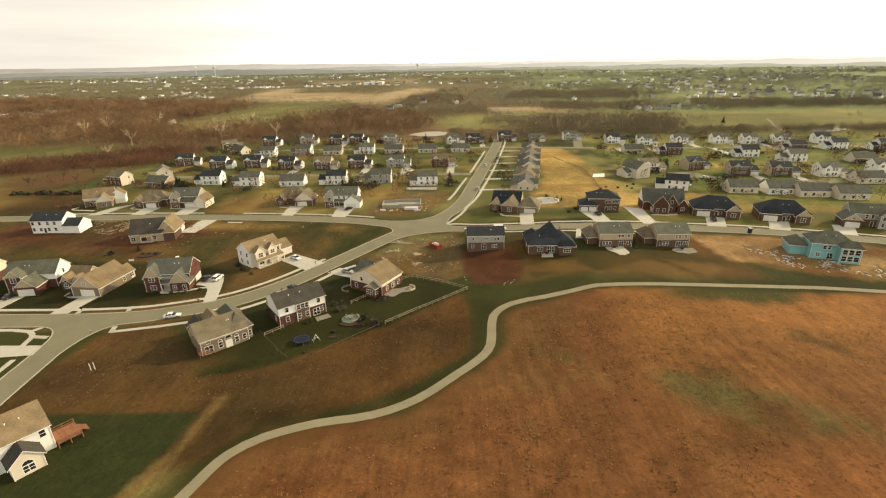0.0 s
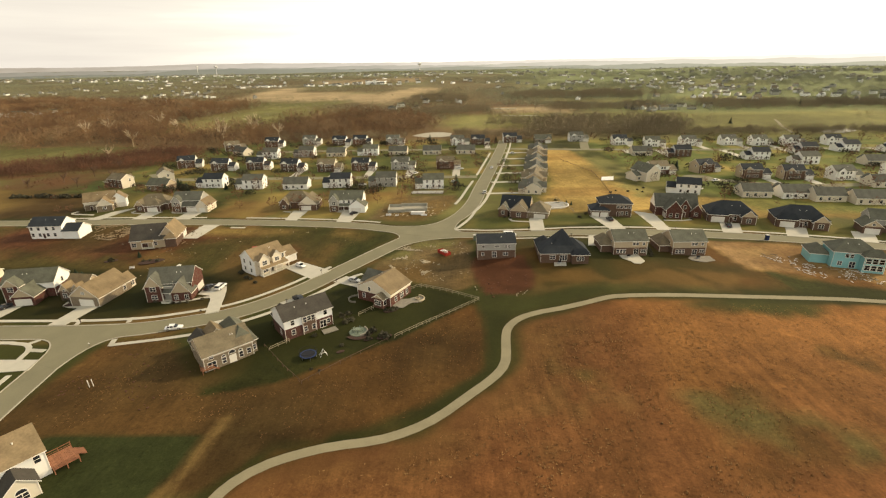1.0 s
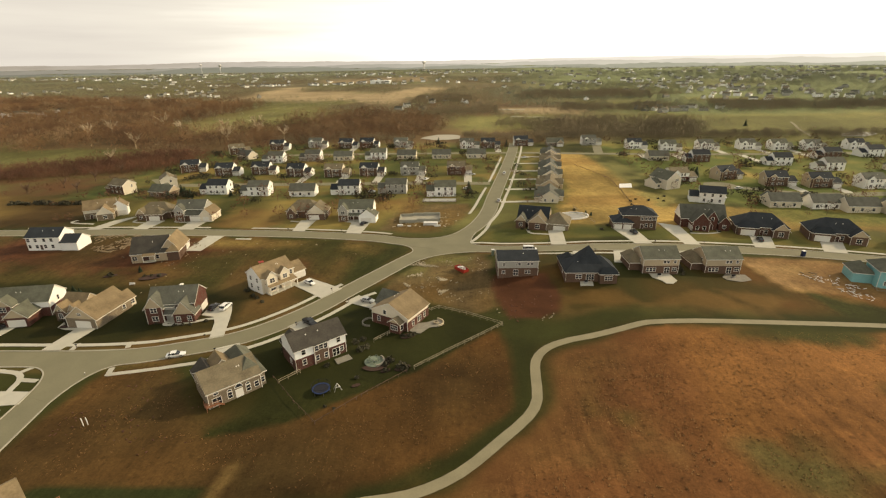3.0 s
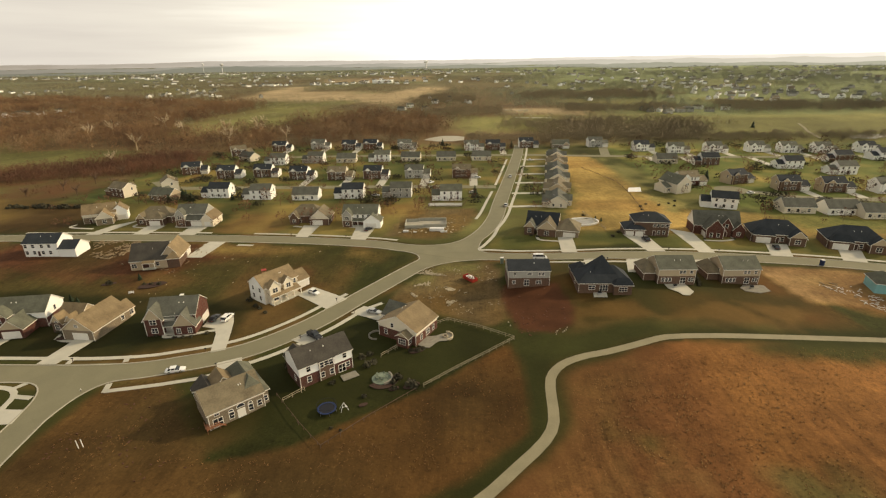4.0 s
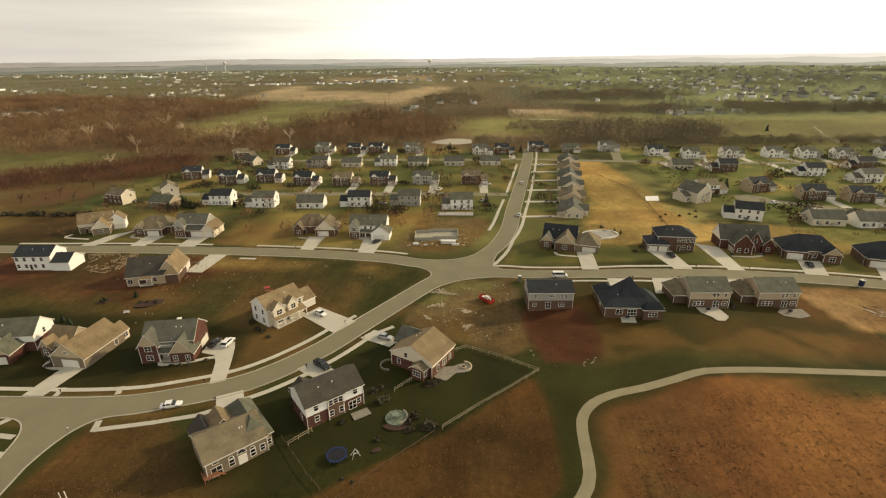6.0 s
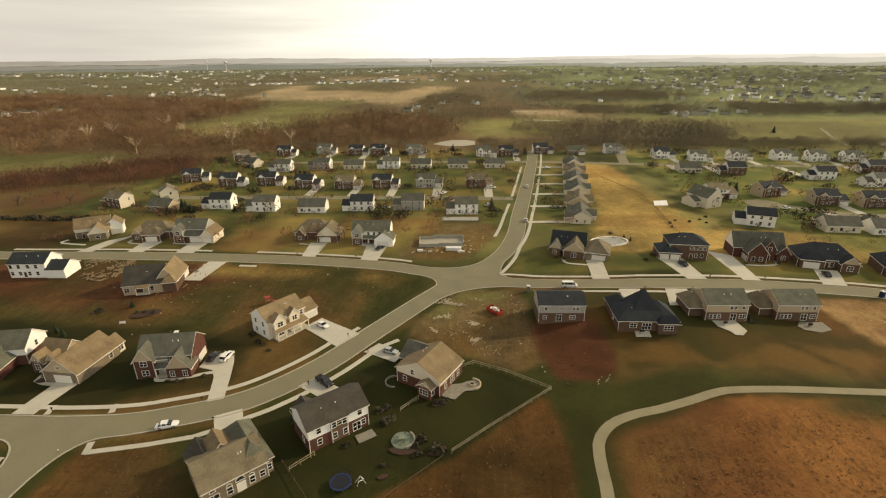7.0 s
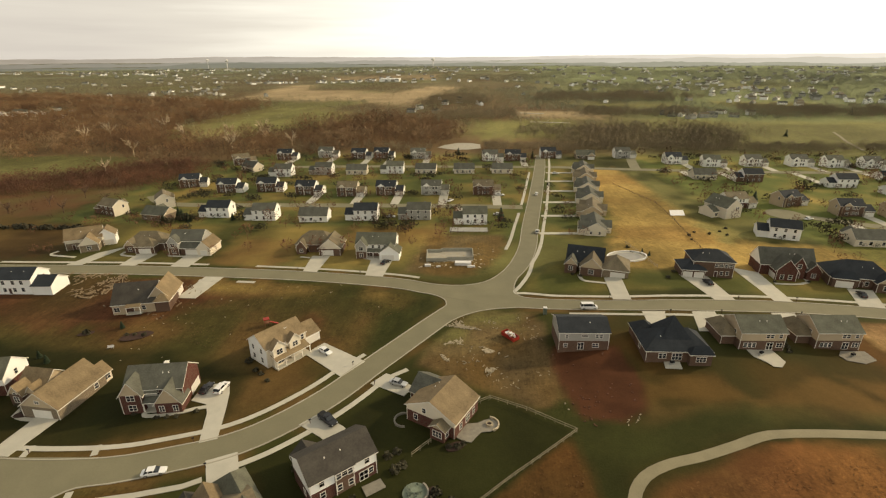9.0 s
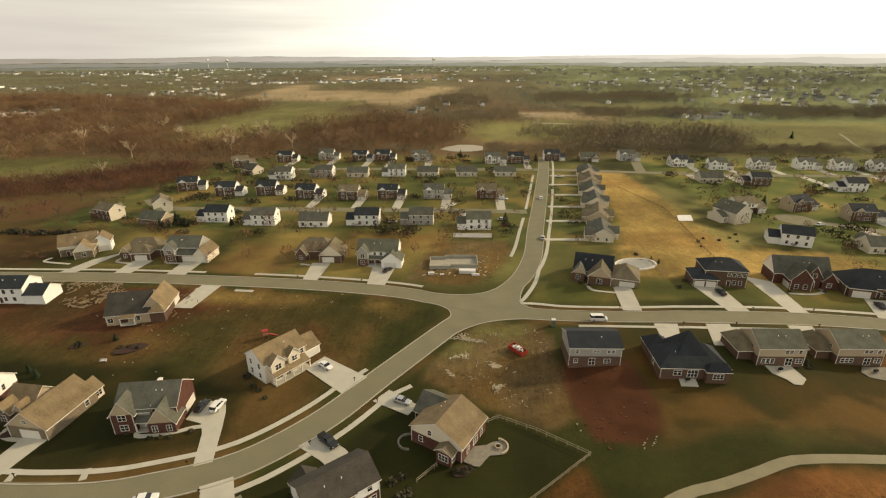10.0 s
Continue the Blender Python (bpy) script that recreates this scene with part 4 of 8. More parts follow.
def add_arch(home, blk, side, u, z, w):
    """A half-round window light with a pale frame."""
    key = ("arch", w)
    if key not in CACHE:
        rim, lite = bmesh.new(), bmesh.new()
        turn = [math.pi * k / 8 for k in range(9)]
        def arc(bm, r, y):
            return [bm.verts.new((r * math.cos(a), y, r * math.sin(a))) for a in turn]
        fo, fi, bo = arc(rim, w / 2 + 0.12, -0.07), arc(rim, w / 2, -0.07), arc(rim, w / 2 + 0.12, 0.0)
        for k in range(8):
            rim.faces.new((fo[k], fo[k + 1], fi[k + 1], fi[k]))
            rim.faces.new((bo[k], bo[k + 1], fo[k + 1], fo[k]))
        add_box(rim, -w / 2 - 0.12, -0.07, -0.10, w / 2 + 0.12, 0.0, 0.0)
        front, back = arc(lite, w / 2, -0.03), arc(lite, w / 2, 0.0)
        lite.faces.new(front)
        lite.faces.new(back[::-1])
        bmesh.ops.recalc_face_normals(rim, faces=rim.faces)
        bmesh.ops.recalc_face_normals(lite, faces=lite.faces)
        CACHE[key] = (mesh_of("arched_frame", rim, M["trim"]), mesh_of("pane", lite, M["glass"]))
    ob = part("arched_window", CACHE[key][0], None, home, at=on_side(blk, side, u, z))
    part("pane", CACHE[key][1], None, ob)


def add_door(home, blk, side, u, w=1.0, h=2.1, mat="door_dark", name="door"):
    key = (name, w, h, mat)
    if key not in CACHE:
        bm = box(-w / 2, -0.05, 0.0, w / 2, 0.0, h)
        fb = lattice([-w / 2 - 0.12, -w / 2, w / 2, w / 2 + 0.12], [0, h, h + 0.14], 0.08, True)
        CACHE[key] = (mesh_of(name, bm, M[mat]), mesh_of("door_frame", fb, M["trim"]))
    ob = part(name, CACHE[key][0], None, home, at=on_side(blk, side, u, 0.05))
    part("door_frame", CACHE[key][1], None, ob)


def add_walls(home, blk, roof, rise, low, up, split):
    """Walls of a block, with gable triangles; brick below the split and siding above; split -1: brick front and back, siding ends."""
    x0, y0, x1, y1, h = blk
    bm = bmesh.new()
    def level(z):
        return [bm.verts.new(p) for p in ((x0, y0, z), (x1, y0, z), (x1, y1, z), (x0, y1, z))]
    def band(a, b, mi):
        for i in range(4):
            bm.faces.new((a[i], a[(i + 1) % 4], b[(i + 1) % 4], b[i])).material_index = i % 2 if split < 0 else mi
    a = level(-1.8)
    if 0 < split < h:
        m = level(split)
        band(a, m, 0)
        a = level(split)
    top = level(h)
    up_i = 1 if split < h else 0
    band(a, top, up_i)
    if roof == "gx":
        cy = (y0 + y1) / 2
        for i, j, x in ((0, 3, x0), (1, 2, x1)):
            bm.faces.new((top[i], top[j], bm.verts.new((x, cy, h + rise)))).material_index = 1
    elif roof == "gy":
        cx = (x0 + x1) / 2
        for i, j, y in ((0, 1, y0), (3, 2, y1)):
            bm.faces.new((top[i], top[j], bm.verts.new((cx, y, h + rise)))).material_index = 1
    bmesh.ops.recalc_face_normals(bm, faces=bm.faces)
    part("wall", bm, [M[low], M[up]], home)


def add_roof(home, blk, roof, rise, mat, over=0.45):
    """A roof with thickness and pale fascia: gx, gy gables along x or y; hip."""
    x0, y0, x1, y1, h = blk
    bm = bmesh.new()
    th = 0.22
    if roof in ("gx", "gy"):
        along = roof == "gx"
        a0, a1 = (x0 - over * 0.6, x1 + over * 0.6) if along else (y0 - over * 0.6, y1 + over * 0.6)
        b0, b1 = (y0, y1) if along else (x0, x1)
        mid, run = (b0 + b1) / 2, (b1 - b0) / 2
        drop = rise * over / run
        pts = [(b0 - over, h - drop), (mid, h + rise), (b1 + over, h - drop)]
        P = lambda a, b, z: (a, b, z) if along else (b, a, z)
        ring = []
        for a in (a0, a1):
            ring.append(([bm.verts.new(P(a, b, z + th)) for b, z in pts], [bm.verts.new(P(a, b, z)) for b, z in pts]))
        (t0, d0), (t1, d1) = ring
        for i in (0, 1):
            bm.faces.new((t0[i], t0[i + 1], t1[i + 1], t1[i])).material_index = 0
            bm.faces.new((d0[i], d1[i], d1[i + 1], d0[i + 1])).material_index = 1
            bm.faces.new((t0[i], d0[i], d0[i + 1], t0[i + 1])).material_index = 1
            bm.faces.new((t1[i], t1[i + 1], d1[i + 1], d1[i])).material_index = 1
        bm.faces.new((t0[0], t1[0], d1[0], d0[0])).material_index = 1
        bm.faces.new((t0[2], d0[2], d1[2], t1[2])).material_index = 1
    else:
        X0, Y0, X1, Y1 = x0 - over, y0 - over, x1 + over, y1 + over
        w, d = X1 - X0, Y1 - Y0
        s = min(w, d) / 2
        if w >= d:
            r = [(X0 + s, (Y0 + Y1) / 2), (X1 - s + 0.01, (Y0 + Y1) / 2)]
        else:
            r = [((X0 + X1) / 2, Y0 + s), ((X0 + X1) / 2, Y1 - s + 0.01)]
        e = [(X0, Y0), (X1, Y0), (X1, Y1), (X0, Y1)]
        lo, hi = [bm.verts.new((*p, h - 0.08)) for p in e], [bm.verts.new((*p, h + th - 0.08)) for p in e]
        ra, rb = [bm.verts.new((*p, h + rise + th)) for p in r]
        if w >= d:
            fs = ((hi[0], hi[1], rb, ra), (hi[1], hi[2], rb), (hi[2], hi[3], ra, rb), (hi[3], hi[0], ra))
        else:
            fs = ((hi[0], hi[1], ra), (hi[1], hi[2], rb, ra), (hi[2], hi[3], rb), (hi[3], hi[0], ra, rb))
        for f in fs:
            bm.faces.new(f).material_index = 0
        for i in range(4):
            j = (i + 1) % 4
            bm.faces.new((lo[i], lo[j], hi[j], hi[i])).material_index = 1
        bm.faces.new(lo[::-1]).material_index = 1
    bmesh.ops.recalc_face_normals(bm, faces=bm.faces)
    part("roof", bm, [M[mat], M["trim"]], home)


def add_vents(home, blk, roof, rise, n, rng):
    """Plumbing vents on the rear slope."""
    x0, y0, x1, y1, h = blk
    for i in range(n):
        key = "vent"
        if key not in CACHE:
            bm = bmesh.new()
            add_tube(bm, (0, 0, -0.3), (0, 0, 0.45), 0.13, 0.13, 6)
            CACHE[key] = mesh_of("vent_pipe", bm, M["trim"])
        u = rng.uniform(0.25, 0.75)
        fx, fy = (u, 0.30) if roof != "gy" else (0.3, u)
        part("vent_pipe", CACHE[key], None, home, at=pose(x0 + (x1 - x0) * fx, y0 + (y1 - y0) * fy, h + rise * 0.6))


def house(x, y, turn, label, blocks, roof_mat, wins=(), doors=(), garages=(), chimney=None, vents=2, porch=None, name="house", arches=(), size=1.0):
    """blocks: (x0, y0, x1, y1, eave, roof, rise, low wall, upper wall, split[, roof material]); wins: (block, side, u, z, w, h, bars)."""
    home = thing(name, x, y, turn, label, "house")
    home.scale = (size, size, size)
    rng = random.Random(int(abs(x * 31 + y * 17)))
    for q in blocks:
        blk = q[:5]
        add_walls(home, blk, q[5], q[6], q[7], q[8], q[9])
        add_roof(home, blk, q[5], q[6], q[10] if len(q) > 10 else roof_mat)
    for q in blocks[:2]:
        key = ("downspout", q[4])
        if key not in CACHE:
            CACHE[key] = mesh_of("downspout", box(-0.06, -0.10, 0.0, 0.06, -0.005, q[4] - 0.05), M["trim"])
        for u in (q[0] + 0.12, q[2] - 0.12):
            part("downspout", CACHE[key], None, home, at=pose(u, q[1], 0))
    for bi, side, u, z, *dims in wins:
        add_window(home, blocks[bi], side, u, z, *dims)
    for bi, side, u, z, w in arches:
        add_arch(home, blocks[bi], side, u, z, w)
    for bi, side, u, *dims in doors:
        add_door(home, blocks[bi], side, u, *dims)
    for bi, side, u, w in garages:
        add_door(home, blocks[bi], side, u, w, 2.2, "door_white", "garage_door")
    if chimney:
        cx, cy, top, mat = chimney
        bm = box(cx - 0.42, cy - 0.4, 0, cx + 0.42, cy + 0.4, top)
        add_box(bm, cx - 0.52, cy - 0.5, top, cx + 0.52, cy + 0.5, top + 0.18)
        part("chimney", bm, M[mat], home)
    if porch:
        px0, py0, px1, py1, ph = porch
        bm = bmesh.new()
        a, c = [bm.verts.new(p) for p in ((px0, py0, ph), (px1, py0, ph), (px1, py1, ph + 0.9), (px0, py1, ph + 0.9))], [bm.verts.new(p) for p in ((px0, py0, ph - 0.2), (px1, py0, ph - 0.2), (px1, py1, ph + 0.7), (px0, py1, ph + 0.7))]
        bm.faces.new(a)
        bm.faces.new(c[::-1])
        for i in range(4):
            j = (i + 1) % 4
            bm.faces.new((c[i], c[j], a[j], a[i])).material_index = 1
        part("porch_roof", bm, [M[roof_mat], M["trim"]], home)
        part("porch_floor", box(px0, py0, -0.1, px1, py1, 0.25), M["concrete"], home)
        nposts = max(2, int((px1 - px0) / 2.6) + 1)
        for i in range(nposts):
            u = px0 + 0.2 + (px1 - px0 - 0.4) * i / (nposts - 1)
            part("porch_post", box(u - 0.11, py0 + 0.1, 0.2, u + 0.11, py0 + 0.32, ph - 0.1), M["trim"], home)
    add_vents(home, blocks[0][:5], blocks[0][5], blocks[0][6], vents, rng)
    return home


def grid_wins(bi, side, us, zs_, w=0.95, h=1.45, bars=1):
    return [(bi, side, u, z, w, h, bars) for u in us for z in zs_]


LO, HI = 1.55, 4.35

# ---- houses near the camera, south to north ----
# white house with tan roof, sun room and timber deck
house(-76.4, 81.2, 54, "two-storey white house with tan shingle roof and gabled sun room",
      [(-7.5, -5.0, 5.0, 5.0, 5.6, "gx", 3.2, "white", "white", 0), (-2.6, -9.2, 2.4, -5.0, 3.0, "gy", 2.2, "cream", "cream", 0, "roof_dark"), (-11.0, -4.0, -7.5, 4.0, 3.2, "gx", 2.2, "white", "white", 0)],
      "roof_tan", grid_wins(0, "S", (-5.6, -3.9), (LO, HI)) + grid_wins(0, "S", (4.9,), (HI,)) + grid_wins(0, "E", (-2.2, 2.2), (HI,)) + [(0, "E", 1.6, 1.3, 1.9, 2.1, 2), (1, "S", 0, 1.35, 1.7, 1.3, 2), (1, "E", 0, 1.6, 1.2, 1.6, 1), (1, "W", 0, 1.6, 2.4, 1.6, 3)],
      arches=[(1, "S", 0, 2.2, 1.7)])
# tan brick house with brown hip roof
# rear gable in tan shingle: sunlight put into its roof colour
house(-55.2, 121.3, 43, "tan brick house with brown shingle roof and arched rear windows",
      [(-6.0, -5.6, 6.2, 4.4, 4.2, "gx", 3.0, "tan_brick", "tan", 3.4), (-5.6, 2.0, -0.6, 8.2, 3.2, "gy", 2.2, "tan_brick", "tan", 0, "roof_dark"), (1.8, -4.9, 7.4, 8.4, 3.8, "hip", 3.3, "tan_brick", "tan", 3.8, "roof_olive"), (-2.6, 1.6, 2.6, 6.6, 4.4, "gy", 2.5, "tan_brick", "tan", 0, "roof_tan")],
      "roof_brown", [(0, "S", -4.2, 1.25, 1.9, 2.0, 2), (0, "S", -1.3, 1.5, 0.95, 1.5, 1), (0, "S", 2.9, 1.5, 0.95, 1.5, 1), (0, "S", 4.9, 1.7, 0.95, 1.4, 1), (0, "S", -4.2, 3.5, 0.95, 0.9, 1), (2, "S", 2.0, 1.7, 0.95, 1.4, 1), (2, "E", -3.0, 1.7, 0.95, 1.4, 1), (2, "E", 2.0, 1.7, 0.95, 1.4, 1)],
      [(0, "S", 0.8, 1.5, 2.05, "trim")], [(1, "N", 0, 4.2)], arches=[(0, "S", -1.3, 2.55, 0.95), (0, "S", 0.8, 2.7, 1.7), (0, "S", 2.9, 2.55, 0.95)])
# white over red brick, dark grey gable roof
house(-38.0, 135.2, 40, "two-storey house, white siding over red brick, dark grey gable roof",
      [(-7.0, -4.4, 7.0, 4.4, 5.7, "gx", 2.7, "red_brick", "white", 3.1), (-2.0, -4.55, 2.0, -4.2, 5.6, "gx", 0.1, "brown_brick", "brown_brick", 5.6), (-6.2, 4.2, -1.0, 7.6, 3.0, "gy", 2.2, "red_brick", "white", 3.0)],
      "roof_dark", grid_wins(0, "S", (-4.6,), (1.7, 4.6)) + grid_wins(0, "S", (4.9,), (4.6,)) + grid_wins(1, "S", (-1.2, 1.2), (1.6, 4.4)) + [(1, "S", 0, 4.5, 1.1, 1.2, 1), (0, "S", 4.0, 1.25, 1.8, 2.1, 2), (0, "S", 5.6, 1.7, 0.95, 1.3, 1), (0, "W", 1.5, 1.6, 0.95, 1.3, 1)],
      garages=[(2, "N", 0, 4.8)])
# tan roofed brick house beside the fire pit
# sunlit tan and shaded grey slopes are put into the shingle colours
house(-16.6, 152.8, -28, "red brick house with tan shingle roof, cream gables and rear bay",
      [(-7.6, -5.2, 5.2, 5.6, 4.1, "gy", 3.2, "red_brick", "cream", 2.9), (-10.2, 0.0, -2.0, 8.0, 3.4, "gx", 2.7, "red_brick", "cream", 3.0, "roof_grey"), (0.2, -7.4, 3.8, -5.2, 3.0, "gy", 1.2, "red_brick", "tan", 3.0, "roof_brown")],
      "roof_tan", [(0, "S", -1.6, 4.2, 0.9, 1.2, 1), (0, "E", -2.8, 1.6, 0.95, 1.5, 1), (0, "E", 0.4, 1.6, 1.7, 1.6, 2), (0, "E", 3.2, 1.6, 0.95, 1.5, 1), (2, "S", 0, 1.6, 2.2, 1.5, 3), (2, "E", 0, 1.6, 1.2, 1.5, 1), (2, "W", 0, 1.6, 1.2, 1.5, 1), (0, "S", -3.9, 1.6, 0.95, 1.4, 1)],
      garages=[(1, "N", 0, 4.8)])
# walk-out with charcoal roof over the red clay slope
house(19.1, 181.8, 2, "two-storey house with charcoal roof, grey siding over red brick",
      [(-7.2, -5.0, 7.2, 5.0, 5.8, "gx", 2.1, "brown_brick", "grey", 3.0)],
      "roof_black", grid_wins(0, "S", (-5.0, 3.6, 4.8), (4.5,), 0.8, 0.9) + [(0, "S", -5.2, 1.5, 1.0, 1.1, 1), (0, "S", -0.8, 1.3, 1.6, 2.1, 2), (0, "S", 3.4, 1.5, 1.7, 1.2, 2), (0, "S", 0.2, 4.6, 1.8, 0.6, 1)], garages=[(0, "N", 3, 4.8)], size=0.94)
# low house with navy hip roof and a steep centre
house(42.3, 177.4, 1, "single-storey brick house with steep charcoal hip roof and white patio doors",
      [(-9.0, -5.6, 9.0, 5.0, 3.0, "hip", 4.4, "brown_brick", "brown_brick", 3.0), (-5.0, -4.0, 5.0, 6.2, 3.6, "hip", 7.0, "brown_brick", "brown_brick", 3.6), (2.6, -7.2, 8.6, -5.0, 3.0, "hip", 2.0, "brown_brick", "brown_brick", 3.0), (-9.0, 3.0, -3.0, 9.4, 3.0, "hip", 3.0, "brown_brick", "brown_brick", 3.0)],
      "roof_black", [(0, "S", -4.4, 1.5, 2.0, 1.5, 2), (0, "S", -0.4, 1.3, 2.6, 2.1, 3), (2, "S", 0, 1.5, 2.6, 1.5, 3), (0, "S", 7.6, 1.5, 1.6, 1.4, 2), (0, "W", 0, 1.5, 1.2, 1.4, 1)], size=0.92)
for ox, oy in ((67.4, 184.0), (89.6, 187.4)):
    house(ox, oy, 2, "two-storey house with olive-grey roof, tan siding over brown brick",
          [(-7.0, -5.0, 5.8, 5.0, 5.7, "gx", 2.9, "brown_brick", "tan", 3.0), (-11.0, -2.5, -6.0, 6.5, 3.2, "hip", 2.8, "brown_brick", "brown_brick", 3.2, "roof_brown")],
          "roof_olive", grid_wins(0, "S", (1.2, 2.4, 4.8), (4.5,), 0.9, 1.0) + grid_wins(0, "S", (-4.6, -3.4, -2.2), (1.6,), 0.95, 1.3) + [(0, "S", 2.2, 1.3, 1.7, 2.1, 2), (0, "S", 4.9, 1.6, 1.6, 1.3, 2), (0, "W", 2, 4.5, 0.9, 1.0, 1)], size=0.94)
# turquoise sheathed house still being built
house(141.8, 177.6, -16, "unfinished two-storey house in turquoise sheathing under olive roof",
      [(-6.6, -4.6, 6.6, 5.0, 5.6, "hip", 3.4, "teal", "teal", 0), (1.2, -7.4, 7.4, -4.2, 5.4, "hip", 2.2, "teal", "teal", 0), (-12.0, -1.5, -6.3, 6.5, 3.2, "hip", 2.6, "teal", "teal", 0)],
      "roof_olive", grid_wins(0, "S", (-2.6, -1.2), (4.4,), 0.9, 1.2) + grid_wins(1, "S", (-1.8, 0, 1.8), (1.7, 4.1), 1.4, 1.7) + [(0, "S", -4.2, 1.6, 1.2, 1.3, 2), (0, "S", -0.6, 1.3, 1.6, 2.1, 2), (1, "E", 0, 1.7, 1.3, 1.6, 1)])

# ---- north side of the eastern street ----
# shaded left and sunlit right slopes painted as black and brown shingle
house(35.0, 233.2, -16, "brick ranch house with grey hip roof and white garage door",
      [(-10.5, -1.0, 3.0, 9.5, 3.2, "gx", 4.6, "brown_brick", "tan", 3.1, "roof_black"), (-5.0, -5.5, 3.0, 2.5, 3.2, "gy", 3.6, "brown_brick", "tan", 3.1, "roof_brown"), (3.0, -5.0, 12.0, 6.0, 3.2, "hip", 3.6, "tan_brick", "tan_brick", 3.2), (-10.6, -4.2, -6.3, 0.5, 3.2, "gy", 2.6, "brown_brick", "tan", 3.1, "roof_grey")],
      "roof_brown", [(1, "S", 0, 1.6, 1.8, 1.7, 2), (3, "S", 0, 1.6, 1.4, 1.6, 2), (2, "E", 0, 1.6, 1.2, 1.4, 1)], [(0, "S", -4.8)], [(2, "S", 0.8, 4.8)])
house(74.2, 231.9, -6, "dark brick two-storey house with black hip roof",
      [(-5.0, -3.5, 9.0, 6.5, 5.9, "hip", 3.0, "brown_brick", "brown_brick", 5.9), (-9.0, -5.5, -1.0, 3.5, 3.1, "hip", 2.4, "brown_brick", "brown_brick", 3.1)],
      "roof_black", grid_wins(0, "S", (1.0, 2.6, 4.2, 5.8), (4.5,), 1.0, 1.2) + grid_wins(0, "S", (3.0, 5.0), (1.6,)), [(0, "S", 1.2)], [(1, "S", -1.9, 3.0), (1, "S", 1.9, 3.0)])
house(105.4, 234.6, -6, "red brick house with grey roof and two white-edged front gables",
      [(-9.5, -1.0, 9.0, 8.0, 4.6, "gx", 4.8, "red_brick", "white", 4.0), (-6.0, -6.0, 1.0, 0.0, 4.2, "gy", 4.0, "red_brick", "red_brick", 4.2), (0.5, -3.0, 5.0, 0.5, 4.8, "gy", 3.4, "red_brick", "red_brick", 4.8), (5.5, -3.5, 10.0, 1.0, 3.4, "gy", 2.6, "red_brick", "red_brick", 3.4)],
      "roof_grey", [(1, "S", -1.4, 1.6, 1.2, 1.6, 1), (1, "S", 1.4, 1.6, 1.2, 1.6, 1), (2, "S", 0, 4.8, 1.2, 1.5, 1), (3, "S", 0, 1.6, 1.4, 1.5, 2)], [(2, "S", 0)], [(1, "W", 0, 4.8)])
for ox, oy, oturn in ((126.9, 229.4, -14), (152.4, 221.6, -17)):
    house(ox, oy, oturn, "wide brick ranch house with black hip roof and pale driveway",
          [(-9.5, -4.5, 9.0, 6.5, 3.3, "hip", 4.4, "brown_brick", "brown_brick", 3.3), (3.0, -7.0, 8.5, -3.5, 3.2, "gy", 2.6, "brown_brick", "tan", 3.2), (-9.0, -6.0, -2.0, -3.5, 3.2, "hip", 2.2, "brown_brick", "brown_brick", 3.2)],
          "roof_black", [(1, "S", 0, 1.6, 1.7, 1.6, 2), (0, "S", 1.5, 1.6, 1.0, 1.5, 1)], [(0, "S", 0.0)], [(2, "S", 0, 4.8)], size=1.05)
house(180.4, 212.6, -18, "grey-green two-storey house with front gables and white garage door",
      [(-6.0, -3.0, 9.0, 6.0, 5.5, "gx", 3.2, "brown_brick", "grey", 3.0), (3.6, -5.4, 8.6, -2.4, 5.3, "gy", 2.4, "grey", "grey", 0), (-9.0, -6.6, -2.4, 2.0, 3.2, "gy", 2.6, "brown_brick", "tan", 3.2)],
      "roof_olive", grid_wins(1, "S", (-1.1, 1.1), (LO, HI), 0.95, 1.45) + grid_wins(0, "S", (-1.6, 0.4), (HI,)) + [(2, "S", 0, 4.0, 1.0, 0.8, 1)], [(0, "S", 0.6)], [(2, "S", 0, 4.8)])

# ---- west of the winding street ----
house(-66.4, 178.5, 54, "white two-storey house with tan roof, front gables and porch",
      [(-6.4, -4.4, 6.4, 4.4, 5.7, "gx", 3.0, "cream", "white", -1), (-5.2, -6.0, -1.2, -4.2, 5.7, "gy", 2.0, "cream", "cream", 0), (0.2, -5.8, 3.6, -4.2, 5.7, "gy", 1.8, "cream", "cream", 0), (6.0, -3.6, 11.6, 4.0, 3.2, "gx", 2.4, "cream", "white", 0)],
      "roof_tan", grid_wins(1, "S", (0,), (LO, HI), 1.7, 1.5, 2) + grid_wins(2, "S", (0,), (HI,), 1.5, 1.4, 2) + grid_wins(0, "W", (-2, 2), (LO, HI)) + grid_wins(0, "S", (5.2,), (HI,)), [(0, "S", 1.6)], [(3, "S", 0, 4.8)],
      porch=(-5.4, -7.6, 5.6, -4.6, 2.7))
